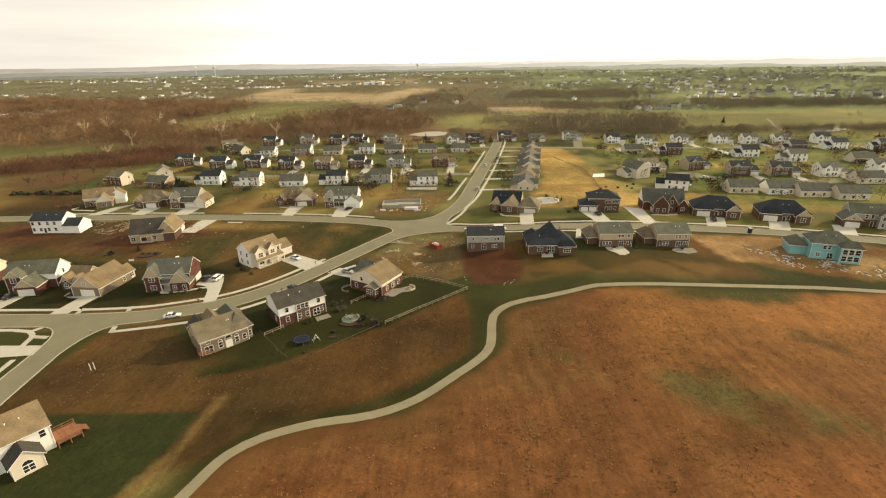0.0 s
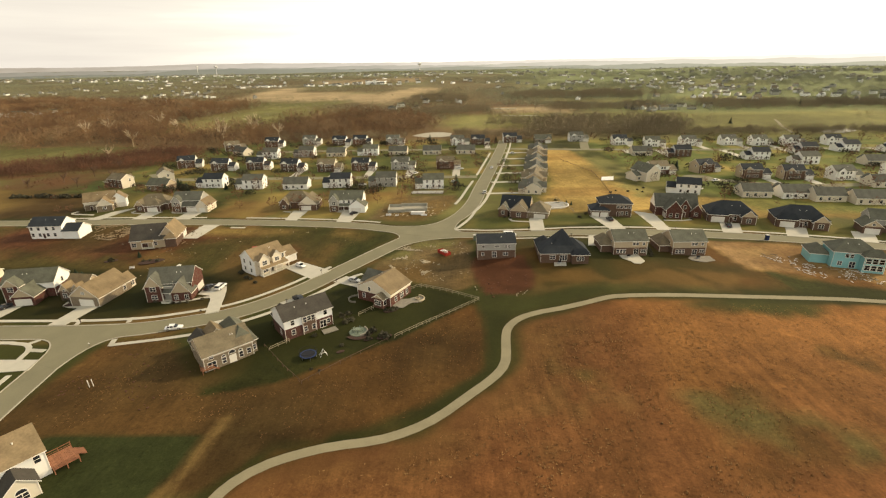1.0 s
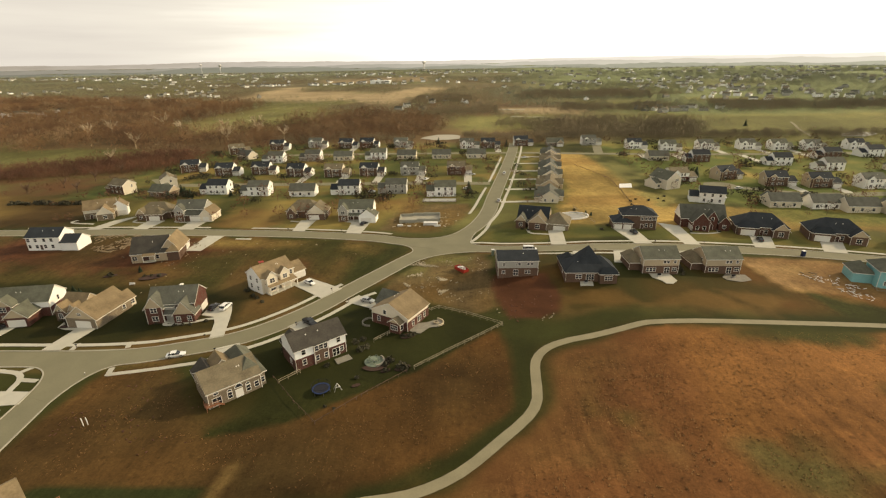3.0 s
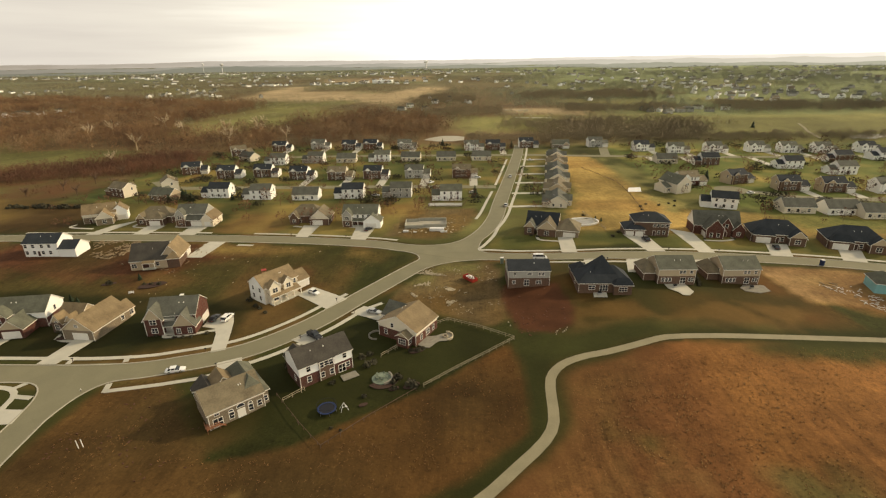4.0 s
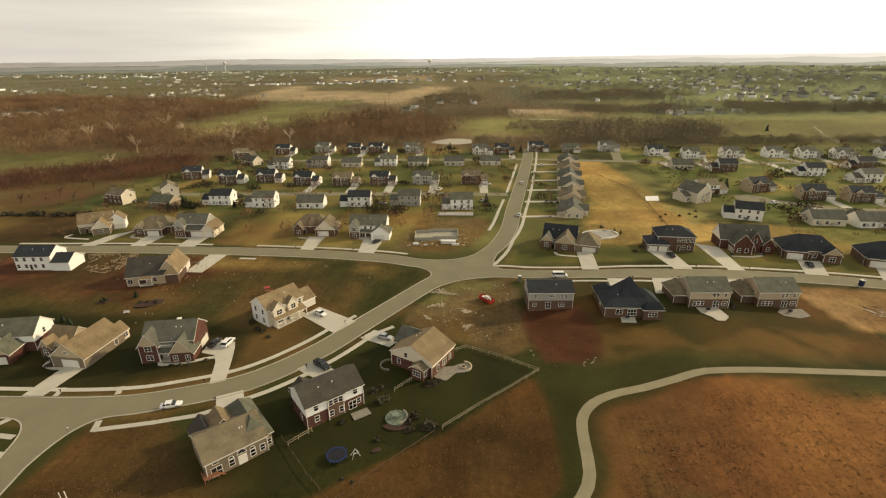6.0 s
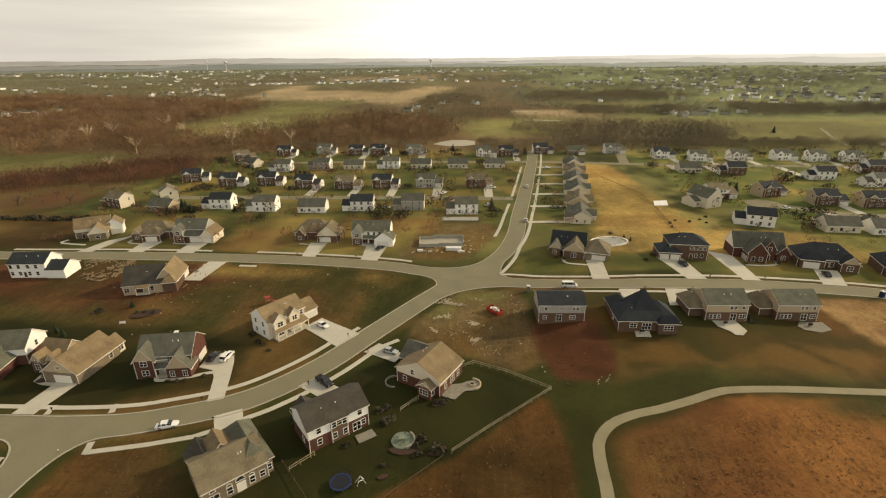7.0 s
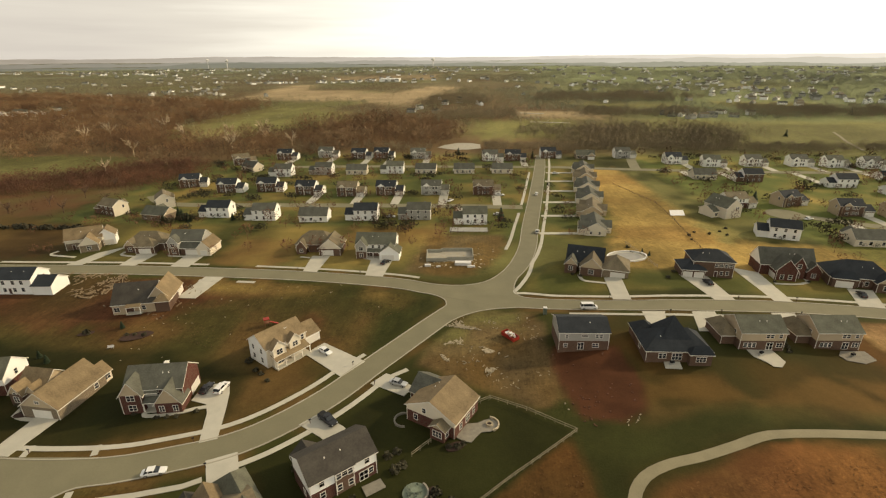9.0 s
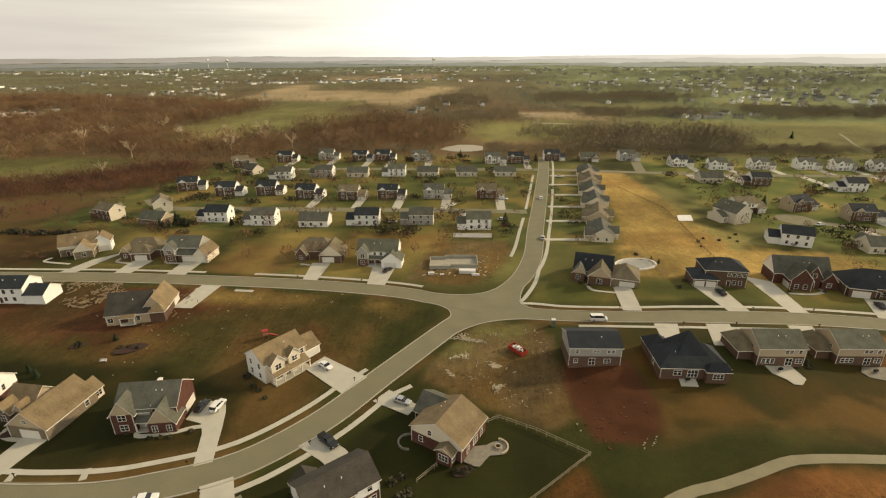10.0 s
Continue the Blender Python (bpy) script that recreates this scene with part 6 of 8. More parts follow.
bare_trees("woodland", woods_a[pale], M["twig_pale"], 60, "paler leafless trees among the brown woods", 69, (8, 16), thick=0.55, spread=0.38)
woods_b = scatter(20000, -100, 480, 650, 1160, 63, many_inside(WOODS[2:], 0.1, 12.0))
bare_trees("woodland", woods_b, M["twig_grey"], 40, "grey-brown leafless copses among pasture", 64, (6, 11), thick=0.85, spread=0.42)
BRUSH = [(-480, 362), (-345, 371), (-311, 377), (-284, 410), (-243, 444), (-206, 402), (-208, 366), (-254, 349), (-302, 332), (-480, 322)]
brush = scatter(9000, -480, 315, -195, 450, 161, many_inside([BRUSH], 0.0, 8.0))
bare_trees("brush_belt", brush, M["twig_brush"], 34, "dark reddish-brown brush between pasture and houses", 162, (2.5, 6.0), thick=0.9, limbs=3, spread=0.45)
rough_w = scatter(700, -480, 268, -215, 345, 163, lambda x, y, r: (wobble(x, y, 22, 164) + r.uniform(-0.5, 0.5, x.shape) > 0.15) & (near_line(x, y, ROAD_F) > 8))
bare_trees("rough_scrub", rough_w, M["twig_brush"], 26, "scattered low scrub on rough reddish grass", 165, (1.2, 3.6), thick=2.4, limbs=2, spread=0.5)
# tree belt right behind the last houses
belt = scatter(2600, -180, 474, 480, 505, 65, lambda x, y, r: (y > 480 + 8 * wobble(x, y, 30, 5)) & ~((x > -46) & (x < -2)) & (r.uniform(0, 1, x.shape) < np.where(x > 0, 0.7, 0.35)))
bare_trees("tree_belt", belt, M["twig_grey"], 44, "leafless tree belt behind the last houses", 66, (5, 9), thick=0.7)


def far_keep(side):
    def test(x, y, rng):
        r = np.hypot(x, y)
        a = np.arctan2(x, y)
        patch = wobble(x, y, 150, 71) + 0.6 * wobble(x, y, 55, 72) + 0.35 * wobble(x, y, 420, 74)
        k = (np.abs(a) < 0.98) & (r < 2790) & (patch > np.where(x < -150, -0.38, -0.16) + rng.uniform(-0.25, 0.25, x.shape)) & ~in_pasture(x, y, rng)
        west = x < -60 + 0.12 * y + 160 * wobble(x, y, 260, 73)
        k &= west if side < 0 else ~west
        return k & (rng.uniform(0, 1, x.shape) < np.clip(1500 / r, 0.25, 1))
    return test


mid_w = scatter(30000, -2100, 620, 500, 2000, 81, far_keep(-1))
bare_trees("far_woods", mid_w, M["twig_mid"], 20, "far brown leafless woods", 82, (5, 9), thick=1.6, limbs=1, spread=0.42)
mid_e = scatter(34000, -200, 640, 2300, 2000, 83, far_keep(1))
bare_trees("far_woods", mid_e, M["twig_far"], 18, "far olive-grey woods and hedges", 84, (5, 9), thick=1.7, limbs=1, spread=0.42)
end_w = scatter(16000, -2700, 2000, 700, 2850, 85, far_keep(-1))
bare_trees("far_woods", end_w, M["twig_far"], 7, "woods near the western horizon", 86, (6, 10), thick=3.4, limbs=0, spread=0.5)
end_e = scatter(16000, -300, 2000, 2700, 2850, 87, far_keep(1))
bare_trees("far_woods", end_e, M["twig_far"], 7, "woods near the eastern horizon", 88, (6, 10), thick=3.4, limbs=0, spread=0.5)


garden = np.vstack([scatter(380, -215, 268, 40, 466, 97), scatter(330, 112, 245, 400, 470, 98), scatter(20, -200, 240, -36, 285, 99)])
keep = np.ones(len(garden), bool)
for line in (ROAD_B, ROAD_D, *MINOR):
    keep &= near_line(garden[:, 0], garden[:, 1], line) > 6
for _, px, py, _t in PLACES:
    keep &= np.hypot(garden[:, 0] - px, garden[:, 1] - py) > 8
bare_trees("garden_trees", garden[keep], M["twig_brush"], 60, "small leafless garden trees between houses", 94, (3.0, 8.0), thick=0.8, spread=0.38)
bush_rng = np.random.RandomState(131)
bushes = []
for _k, px, py, turn in PLACES:
    ca, sa = math.cos(math.radians(turn)), math.sin(math.radians(turn))
    for i in range(7):
        u, v = bush_rng.uniform(-7.5, 7.0), (-5.6 if i < 4 else 5.4) + bush_rng.uniform(-0.5, 0.5)
        bushes.append((px + ca * u - sa * v, py + sa * u + ca * v))
bare_trees("foundation_shrubs", np.array(bushes), M["shrub"], 22, "low dark shrubs along house walls", 132, (1.0, 2.4), thick=3.6, spread=0.6)
clumps = np.vstack([scatter(150, -215, 276, 40, 466, 171), scatter(120, 112, 262, 400, 470, 172)])
clumps = np.vstack([clumps + d for d in ((0, 0), (1.7, 0.3), (-1.5, 0.5), (3.3, -0.2))])
free = np.ones(len(clumps), bool)
for line in (ROAD_B, ROAD_D, *MINOR):
    free &= near_line(clumps[:, 0], clumps[:, 1], line) > 7
for _, px, py, _t in PLACES:
    free &= np.hypot(clumps[:, 0] - px, clumps[:, 1] - py) > 9
bare_trees("yard_shrubs", clumps[free], M["shrub"], 40, "dark shrub clumps along back garden lines", 173, (1.8, 4.0), thick=4.0, spread=0.6)
stray = scatter(900, -700, 330, 900, 1100, 95, lambda x, y, r: in_pasture(x, y, r) & (r.uniform(0, 1, x.shape) < 0.35))
bare_trees("stray_trees", stray, M["twig_grey"], 40, "single leafless trees on pasture", 96, (4, 9), thick=0.7)


def sycamore(x, y, tall, seed, mat="pale_bark"):
    rng = random.Random(seed)
    tree = thing("tree", x, y, 0, "pale-barked leafless tree standing out of the woods", "tree", "pale bare trees")
    bm = bmesh.new()
    add_tube(bm, (0, 0, -0.4), (0.2, 0, tall * 0.4), tall * 0.028, tall * 0.02, 6)
    part("trunk", bm, M[mat], tree)
    bm = bmesh.new()
    for i in range(9):
        a, u = rng.uniform(0, 6.28), rng.uniform(0.28, 0.42)
        p = Vector((0.2 * u / 0.4, 0, tall * u))
        d = Vector((math.cos(a) * 0.75, math.sin(a) * 0.75, rng.uniform(0.6, 1.3))).normalized()
        q = p + d * tall * rng.uniform(0.35, 0.6)
        add_tube(bm, p, q, tall * 0.019, tall * 0.006, 4)
        for j in range(7):
            s = p.lerp(q, rng.uniform(0.3, 1))
            e = s + (d + Vector([rng.uniform(-0.9, 0.9) for _ in range(3)])).normalized() * tall * rng.uniform(0.1, 0.24)
            add_tube(bm, s, e, tall * 0.010, tall * 0.003, 3)
    part("crown", bm, M[mat], tree)


for i, (tx, ty, th) in enumerate(((-386, 514, 20), (-386, 549, 20), (-299, 457, 17), (-279, 396, 12), (-228, 560, 21), (-225, 482, 18), (-304, 543, 19), (-363, 608, 18), (-212, 526, 18), (-236, 505, 17), (-180, 508, 16), (-262, 556, 18))):
    sycamore(tx, ty, th, 90 + i)
for i, (tx, ty, th) in enumerate(((-232, 300, 8), (-250, 312, 8), (-224, 322, 7), (-262, 298, 8), (-243, 330, 9), (-30, 312, 5), (-55, 312, 5), (-240, 352, 9))):
    sycamore(tx, ty, th, 120 + i, "bark")


def conifer(x, y, tall, seed, group="evergreens"):
    rng = random.Random(seed)
    tree = thing("evergreen_tree", x, y, 0, "dark green cone-shaped evergreen tree", "tree", group)
    bm = bmesh.new()
    add_tube(bm, (0, 0, -0.2), (0, 0, tall * 0.5), tall * 0.03, tall * 0.015, 5)
    part("trunk", bm, M["bark"], tree)
    bm = bmesh.new()
    for i in range(230):
        u = rng.uniform(0.05, 1.0)
        r = tall * 0.40 * (1 - u) ** 0.8 * rng.uniform(0.55, 1.0) + 0.12
        a = rng.uniform(0, 6.28)
        c = Vector((0, 0, tall * u))
        o = c + Vector((math.cos(a) * r, math.sin(a) * r, -0.12 * r - rng.uniform(0, 0.2)))
        s = Vector((-math.sin(a), math.cos(a), 0)) * (0.28 * r + 0.08)
        up = Vector((0, 0, 0.25 + 0.15 * r))
        bm.faces.new([bm.verts.new(v) for v in (c, c.lerp(o, 0.7) + s, o, c.lerp(o, 0.7) - s)])
        bm.faces.new([bm.verts.new(v) for v in (c + up, c.lerp(o, 0.8) + s * 0.6 + up * 0.4, o)])
    part("crown", bm, M["needle"], tree)


CONIFERS = [(299, 572, 7), (492, 763, 10), (-160, 291, 6), (-156, 289, 5), (-163, 293, 6.5), (-134, 292, 4), (3, 297, 7), (-168, 287, 4.5),
            (145, 333, 7), (-122, 190, 2.4), (-60.5, 290, 3), (60.5, 249, 1.6), (59, 253, 1.4), (-132, 172, 2.6), (-136, 174, 2.4), (36, 455, 6), (-24, 470, 6)]
for i, (tx, ty, th) in enumerate(CONIFERS):
    conifer(tx, ty, th, 200 + i)


def shrub(x, y, size, seed, mat="shrub", label="round dark bare-twigged garden shrub"):
    rng = random.Random(seed)
    bm = bmesh.new()
    for i in range(70):
        d = Vector((rng.gauss(0, 1), rng.gauss(0, 1), abs(rng.gauss(0, 0.8)))).normalized()
        c = d * size * rng.uniform(0.35, 1.0)
        a = Vector([rng.uniform(-1, 1) for _ in range(3)]).normalized() * size * 0.28
        b = d.cross(a).normalized() * size * 0.22
        bm.faces.new([bm.verts.new(v) for v in (c - a, c + b, c + a, c - b)])
    ob = new("shrub", mesh_of("shrub", bm, M[mat]))
    ob.matrix_basis = pose(x, y, height(x, y) + size * 0.05)
    tagged(ob, label, "shrub", "garden shrubs")


SHRUBS = [(-29.6, 114.0, 0.5), (-27.4, 113.4, 0.45), (-17.9, 127.4, 0.9), (-24.6, 124.5, 0.7), (-17.5, 131.5, 1.3), (-18.5, 130.0, 1.1), (-15.6, 143.4, 0.9), (-13.8, 143.5, 1.0), (-12.6, 144.4, 0.8), (-14.2, 128.9, 1.5), (-13.2, 128.0, 1.3), (-94.9, 152.7, 0.9), (-92.2, 152.0, 0.8), (-81.2, 151.3, 0.7), (-83.6, 151.0, 0.7),
          (-67.6, 168.1, 1.0), (-69.7, 169.6, 1.0), (-73.1, 173.5, 1.3), (-64.6, 165.3, 0.8), (-85.9, 150.8, 0.7), (-77.3, 153.2, 0.8), (74.5, 179.3, 0.9), (75.4, 181.5, 0.9), (75.9, 183.8, 0.9), (76.1, 186.2, 0.9), (63.6, 231.4, 1.0), (59.6, 225.9, 1.0), (81.9, 229.2, 1.0), (-122.5, 153.6, 0.9), (-124.7, 154.5, 0.9), (-139.6, 153.0, 0.8),
          (-28.2, 140.5, 1.2), (-26.6, 141.6, 1.1), (28.8, 228.2, 0.8), (26.4, 230.1, 0.8), (110.3, 228.5, 0.8), (97.6, 227.2, 0.7), (-118.0, 186.2, 0.9), (-115.6, 186.6, 0.8), (-112.4, 186.4, 1.0), (-131.9, 186.8, 1.2), (-130.8, 186.5, 0.9), (-120.6, 152.0, 0.8), (-118.8, 151.6, 0.7), (-121.6, 152.6, 0.7), (-45.6, 139.0, 1.6), (-46.8, 137.0, 1.4), (-26.2, 136.6, 1.3), (-25.0, 138.0, 1.2), (-33.4, 129.6, 0.9)]
SHRUBS += [(87.7, 277.1, 0.9), (86.2, 271.0, 0.7), (97.8, 279.7, 0.9), (104.1, 283.3, 0.8), (109.1, 288.1, 1.0), (105.4, 278.6, 0.8), (54.7, 258.4, 1.0), (54.4, 251.6, 0.9), (92.0, 282.0, 0.7)]
for i, (sx, sy, ss) in enumerate(SHRUBS):
    shrub(sx, sy, ss, 300 + i)
hedge_rng = random.Random(7)
for i in range(16):
    shrub(-250 + i * 3.0 + hedge_rng.uniform(-1, 1), 276 + hedge_rng.uniform(-1.5, 1.5), hedge_rng.uniform(1.8, 2.6), 400 + i, "shrub", "dark leafless hedge clump at the field edge")

# far-off houses, too many and too small to tell apart
rng = np.random.RandomState(91)
V, F, MI = [], [], []
spots = []
for cx, cy, n, sx, sy in ((-655, 755, 26, 55, 40), (-734, 950, 8, 60, 30), (-667, 1180, 26, 120, 90), (-1180, 1320, 22, 220, 90), (-800, 1900, 40, 500, 260), (-289, 1600, 22, 140, 80), (285, 745, 16, 35, 25), (600, 1060, 40, 110, 120), (480, 1230, 22, 120, 70), (400, 1460, 60, 330, 90), (720, 960, 26, 150, 90), (0, 1900, 40, 500, 260), (800, 1500, 70, 400, 240), (-1600, 2300, 60, 700, 300), (-600, 2700, 60, 800, 400), (500, 2600, 45, 800, 400), (1400, 2200, 30, 500, 400), (-1500, 1950, 60, 420, 60), (-700, 1560, 40, 320, 40), (-1100, 2350, 60, 700, 80), (400, 2300, 40, 700, 90), (1200, 1900, 30, 400, 80), (-60, 900, 10, 40, 70)):
    for i in range(n):
        spots.append((rng.normal(cx, sx * 0.8), rng.normal(cy, sy * 0.8)))
for sx, sy in spots:
    r = math.hypot(sx, sy)
    if r > 2740 or sy < 620:
        continue
    k = 1.0 + max(0, r - 1500) / 2500
    w, d, h = rng.uniform(4.5, 7) * k, rng.uniform(3, 4) * k, rng.uniform(3, 5)
    a, z = rng.uniform(0, 3.14), height(sx, sy)
    ca, sa = math.cos(a), math.sin(a)
    P = lambda u, v, t: (sx + ca * u - sa * v, sy + sa * u + ca * v, z + t)
    o = len(V)
    V += [P(-w, -d, -2), P(w, -d, -2), P(w, d, -2), P(-w, d, -2), P(-w, -d, h), P(w, -d, h), P(w, d, h), P(-w, d, h), P(-w, 0, h + 2.6), P(w, 0, h + 2.6)]
    wall, roof = (0, 0, 1, 1)[rng.randint(0, 4)], 3 + rng.randint(0, 2)
    for f, mi in (((0, 1, 5, 4), wall), ((1, 2, 6, 9, 5), wall), ((2, 3, 7, 6), wall), ((3, 0, 4, 8, 7), wall), ((4, 5, 9, 8), roof), ((6, 7, 8, 9), roof)):
        F.append([o + q for q in f])
        MI.append(mi)
me = bpy.data.meshes.new("distant_houses")
me.from_pydata(V, [], F)
for key in ("white", "grey", "tan", "roof_grey", "roof_brown"):
    me.materials.append(M[key])
me.polygons.foreach_set("material_index", MI)
tagged(new("distant_houses", me), "scattered pale houses far off among trees", "houses", kind="stuff")


def water_tower(x, y, tall, bulb, label):
    t = thing("water_tower", x, y, 0, label, "water tower")
    bm = bmesh.new()
    add_tube(bm, (0, 0, -2), (0, 0, 4), bulb * 0.55, bulb * 0.25, 12)
    add_tube(bm, (0, 0, 4), (0, 0, tall - bulb), bulb * 0.25, bulb * 0.25, 12)
    part("stem", bm, M["tarp"], t)
    bm = bmesh.new()
    bmesh.ops.create_uvsphere(bm, u_segments=16, v_segments=10, radius=bulb)
    bmesh.ops.scale(bm, vec=(1, 1, 0.75), verts=bm.verts)
    bmesh.ops.translate(bm, vec=(0, 0, tall - bulb * 0.7), verts=bm.verts)
    part("tank", bm, M["tarp"], t)


water_tower(-1171, 2423, 46, 7.6, "white water tower near the horizon")
water_tower(-228, 2745, 46, 10, "pale water tower with round tank near the horizon")
water_tower(-1238, 2376, 47, 5.0, "small white water tower near the horizon")
slab("warehouse", [(-292, 1560), (-233, 1545), (-228, 1565), (-287, 1582)], 9, M["white"], "long white warehouse among far fields", "building", 14, "")
slab("clearing", [(-44, 503), (-38, 516), (-27, 527), (-14, 527), (-5, 520), (-5, 500), (-16, 493), (-30, 493)], 0.25, M["kerb"], "pale gravel clearing behind the last houses", "clearing")
for strip in ([(47, 784), (86, 773), (88, 778), (48, 791)], [(58, 682), (105, 673), (107, 676), (59, 687)]):
    slab("far_road", strip, 0.3, M["concrete"], "pale road strip in far pasture", "road")
slab("far_pond", [(346, 494), (363, 491), (384, 505), (390, 518), (368, 516), (352, 508)], 0.3, M["concrete"], "pale pond behind the last houses", "pond")
ribbon("far_path", smooth_line([(364, 602), (350, 570), (336, 541), (318, 494)], 6), 1.3, 0.2, M["path"], "pale winding path through pasture", "path")


# backdrop ridges on the horizon, far behind the rest; their haze is an added glow
def ridge(name, r, down, rise, seed, west, east):
    """A long low backdrop ridge; west and east: glow colours that paint the haze at either end; down: radians below the
    skyline.
    """
    m = bpy.data.materials.new(name)
    m.use_nodes = True
    n, l = m.node_tree.nodes, m.node_tree.links
    b = n["Principled BSDF"]
    b.inputs["Base Color"].default_value, b.inputs["Roughness"].default_value = (0.05, 0.05, 0.05, 1), 1.0
    tc, sep, mr, mix = n.new("ShaderNodeTexCoord"), n.new("ShaderNodeSeparateXYZ"), n.new("ShaderNodeMapRange"), n.new("ShaderNodeMix")
    tex, ad = n.new("ShaderNodeTexNoise"), n.new("ShaderNodeMath")
    tex.inputs["Scale"].default_value, tex.inputs["Detail"].default_value = 0.004, 4
    mp = n.new("ShaderNodeMapping")
    mp.inputs["Scale"].default_value = (1, 1, 9)
    ad.operation = "MULTIPLY_ADD"
    ad.inputs[1].default_value = 0.35
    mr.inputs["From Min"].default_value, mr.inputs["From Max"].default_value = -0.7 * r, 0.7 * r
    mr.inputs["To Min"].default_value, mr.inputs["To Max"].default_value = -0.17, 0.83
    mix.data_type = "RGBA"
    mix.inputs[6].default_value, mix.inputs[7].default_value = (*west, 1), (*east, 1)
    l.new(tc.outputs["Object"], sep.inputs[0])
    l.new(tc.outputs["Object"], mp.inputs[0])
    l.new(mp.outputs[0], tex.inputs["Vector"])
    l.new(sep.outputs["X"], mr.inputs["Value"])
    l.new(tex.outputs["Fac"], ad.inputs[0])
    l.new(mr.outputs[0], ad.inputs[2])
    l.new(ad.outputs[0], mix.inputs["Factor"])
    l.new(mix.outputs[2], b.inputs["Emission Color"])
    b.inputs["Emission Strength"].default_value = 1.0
    bm = bmesh.new()
    old = None
    for i in range(701):
        a = -1.2 + 2.4 * i / 700
        u = np.array([a * 40.0])
        wave = float(wobble(u, u * 0, 6.0, seed)[0] + 0.5 * wobble(u, u * 0, 1.7, seed + 1)[0] + 0.3 * wobble(u, u * 0, 0.35, seed + 2)[0])
        x, y = math.sin(a), math.cos(a)
        sky = (height(x * 4627, y * 4627) + 34 * (0.55 + 0.9 * max(0.0, a)) - 73) / 4820 + 0.0018 * min(1.0, max(0.0, a / 0.3))
        top = 73 + r * (sky - down + rise * wave)
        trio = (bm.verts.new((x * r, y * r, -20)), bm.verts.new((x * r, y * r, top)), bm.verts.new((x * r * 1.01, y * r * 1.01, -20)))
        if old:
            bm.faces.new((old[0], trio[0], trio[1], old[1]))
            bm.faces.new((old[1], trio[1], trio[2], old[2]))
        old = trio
    tagged(new("backdrop", mesh_of("backdrop", bm, m)), "backdrop ridge with horizon haze painted as glow", "distance", kind="structure")


# glow colours stand in for haze, brighter on the sun's side
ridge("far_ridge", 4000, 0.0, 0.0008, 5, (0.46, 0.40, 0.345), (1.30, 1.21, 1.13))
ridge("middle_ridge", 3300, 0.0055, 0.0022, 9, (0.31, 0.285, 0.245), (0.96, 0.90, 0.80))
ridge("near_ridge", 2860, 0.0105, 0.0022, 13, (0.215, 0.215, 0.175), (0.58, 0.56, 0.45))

# ---- vehicles ----
def hull(bm, stations, mi=0):
    """Skins a row of cross-sections (x, list of (y, z)) into one closed body."""
    rings = [[bm.verts.new((x, y, z)) for y, z in sec] for x, sec in stations]
    n = len(rings[0])
    for a, b in zip(rings[:-1], rings[1:]):
        for i in range(n):
            j = (i + 1) % n
            bm.faces.new((a[i], a[j], b[j], b[i])).material_index = mi
    bm.faces.new(rings[0][::-1]).material_index = mi
    bm.faces.new(rings[-1]).material_index = mi
    bmesh.ops.recalc_face_normals(bm, faces=bm.faces)


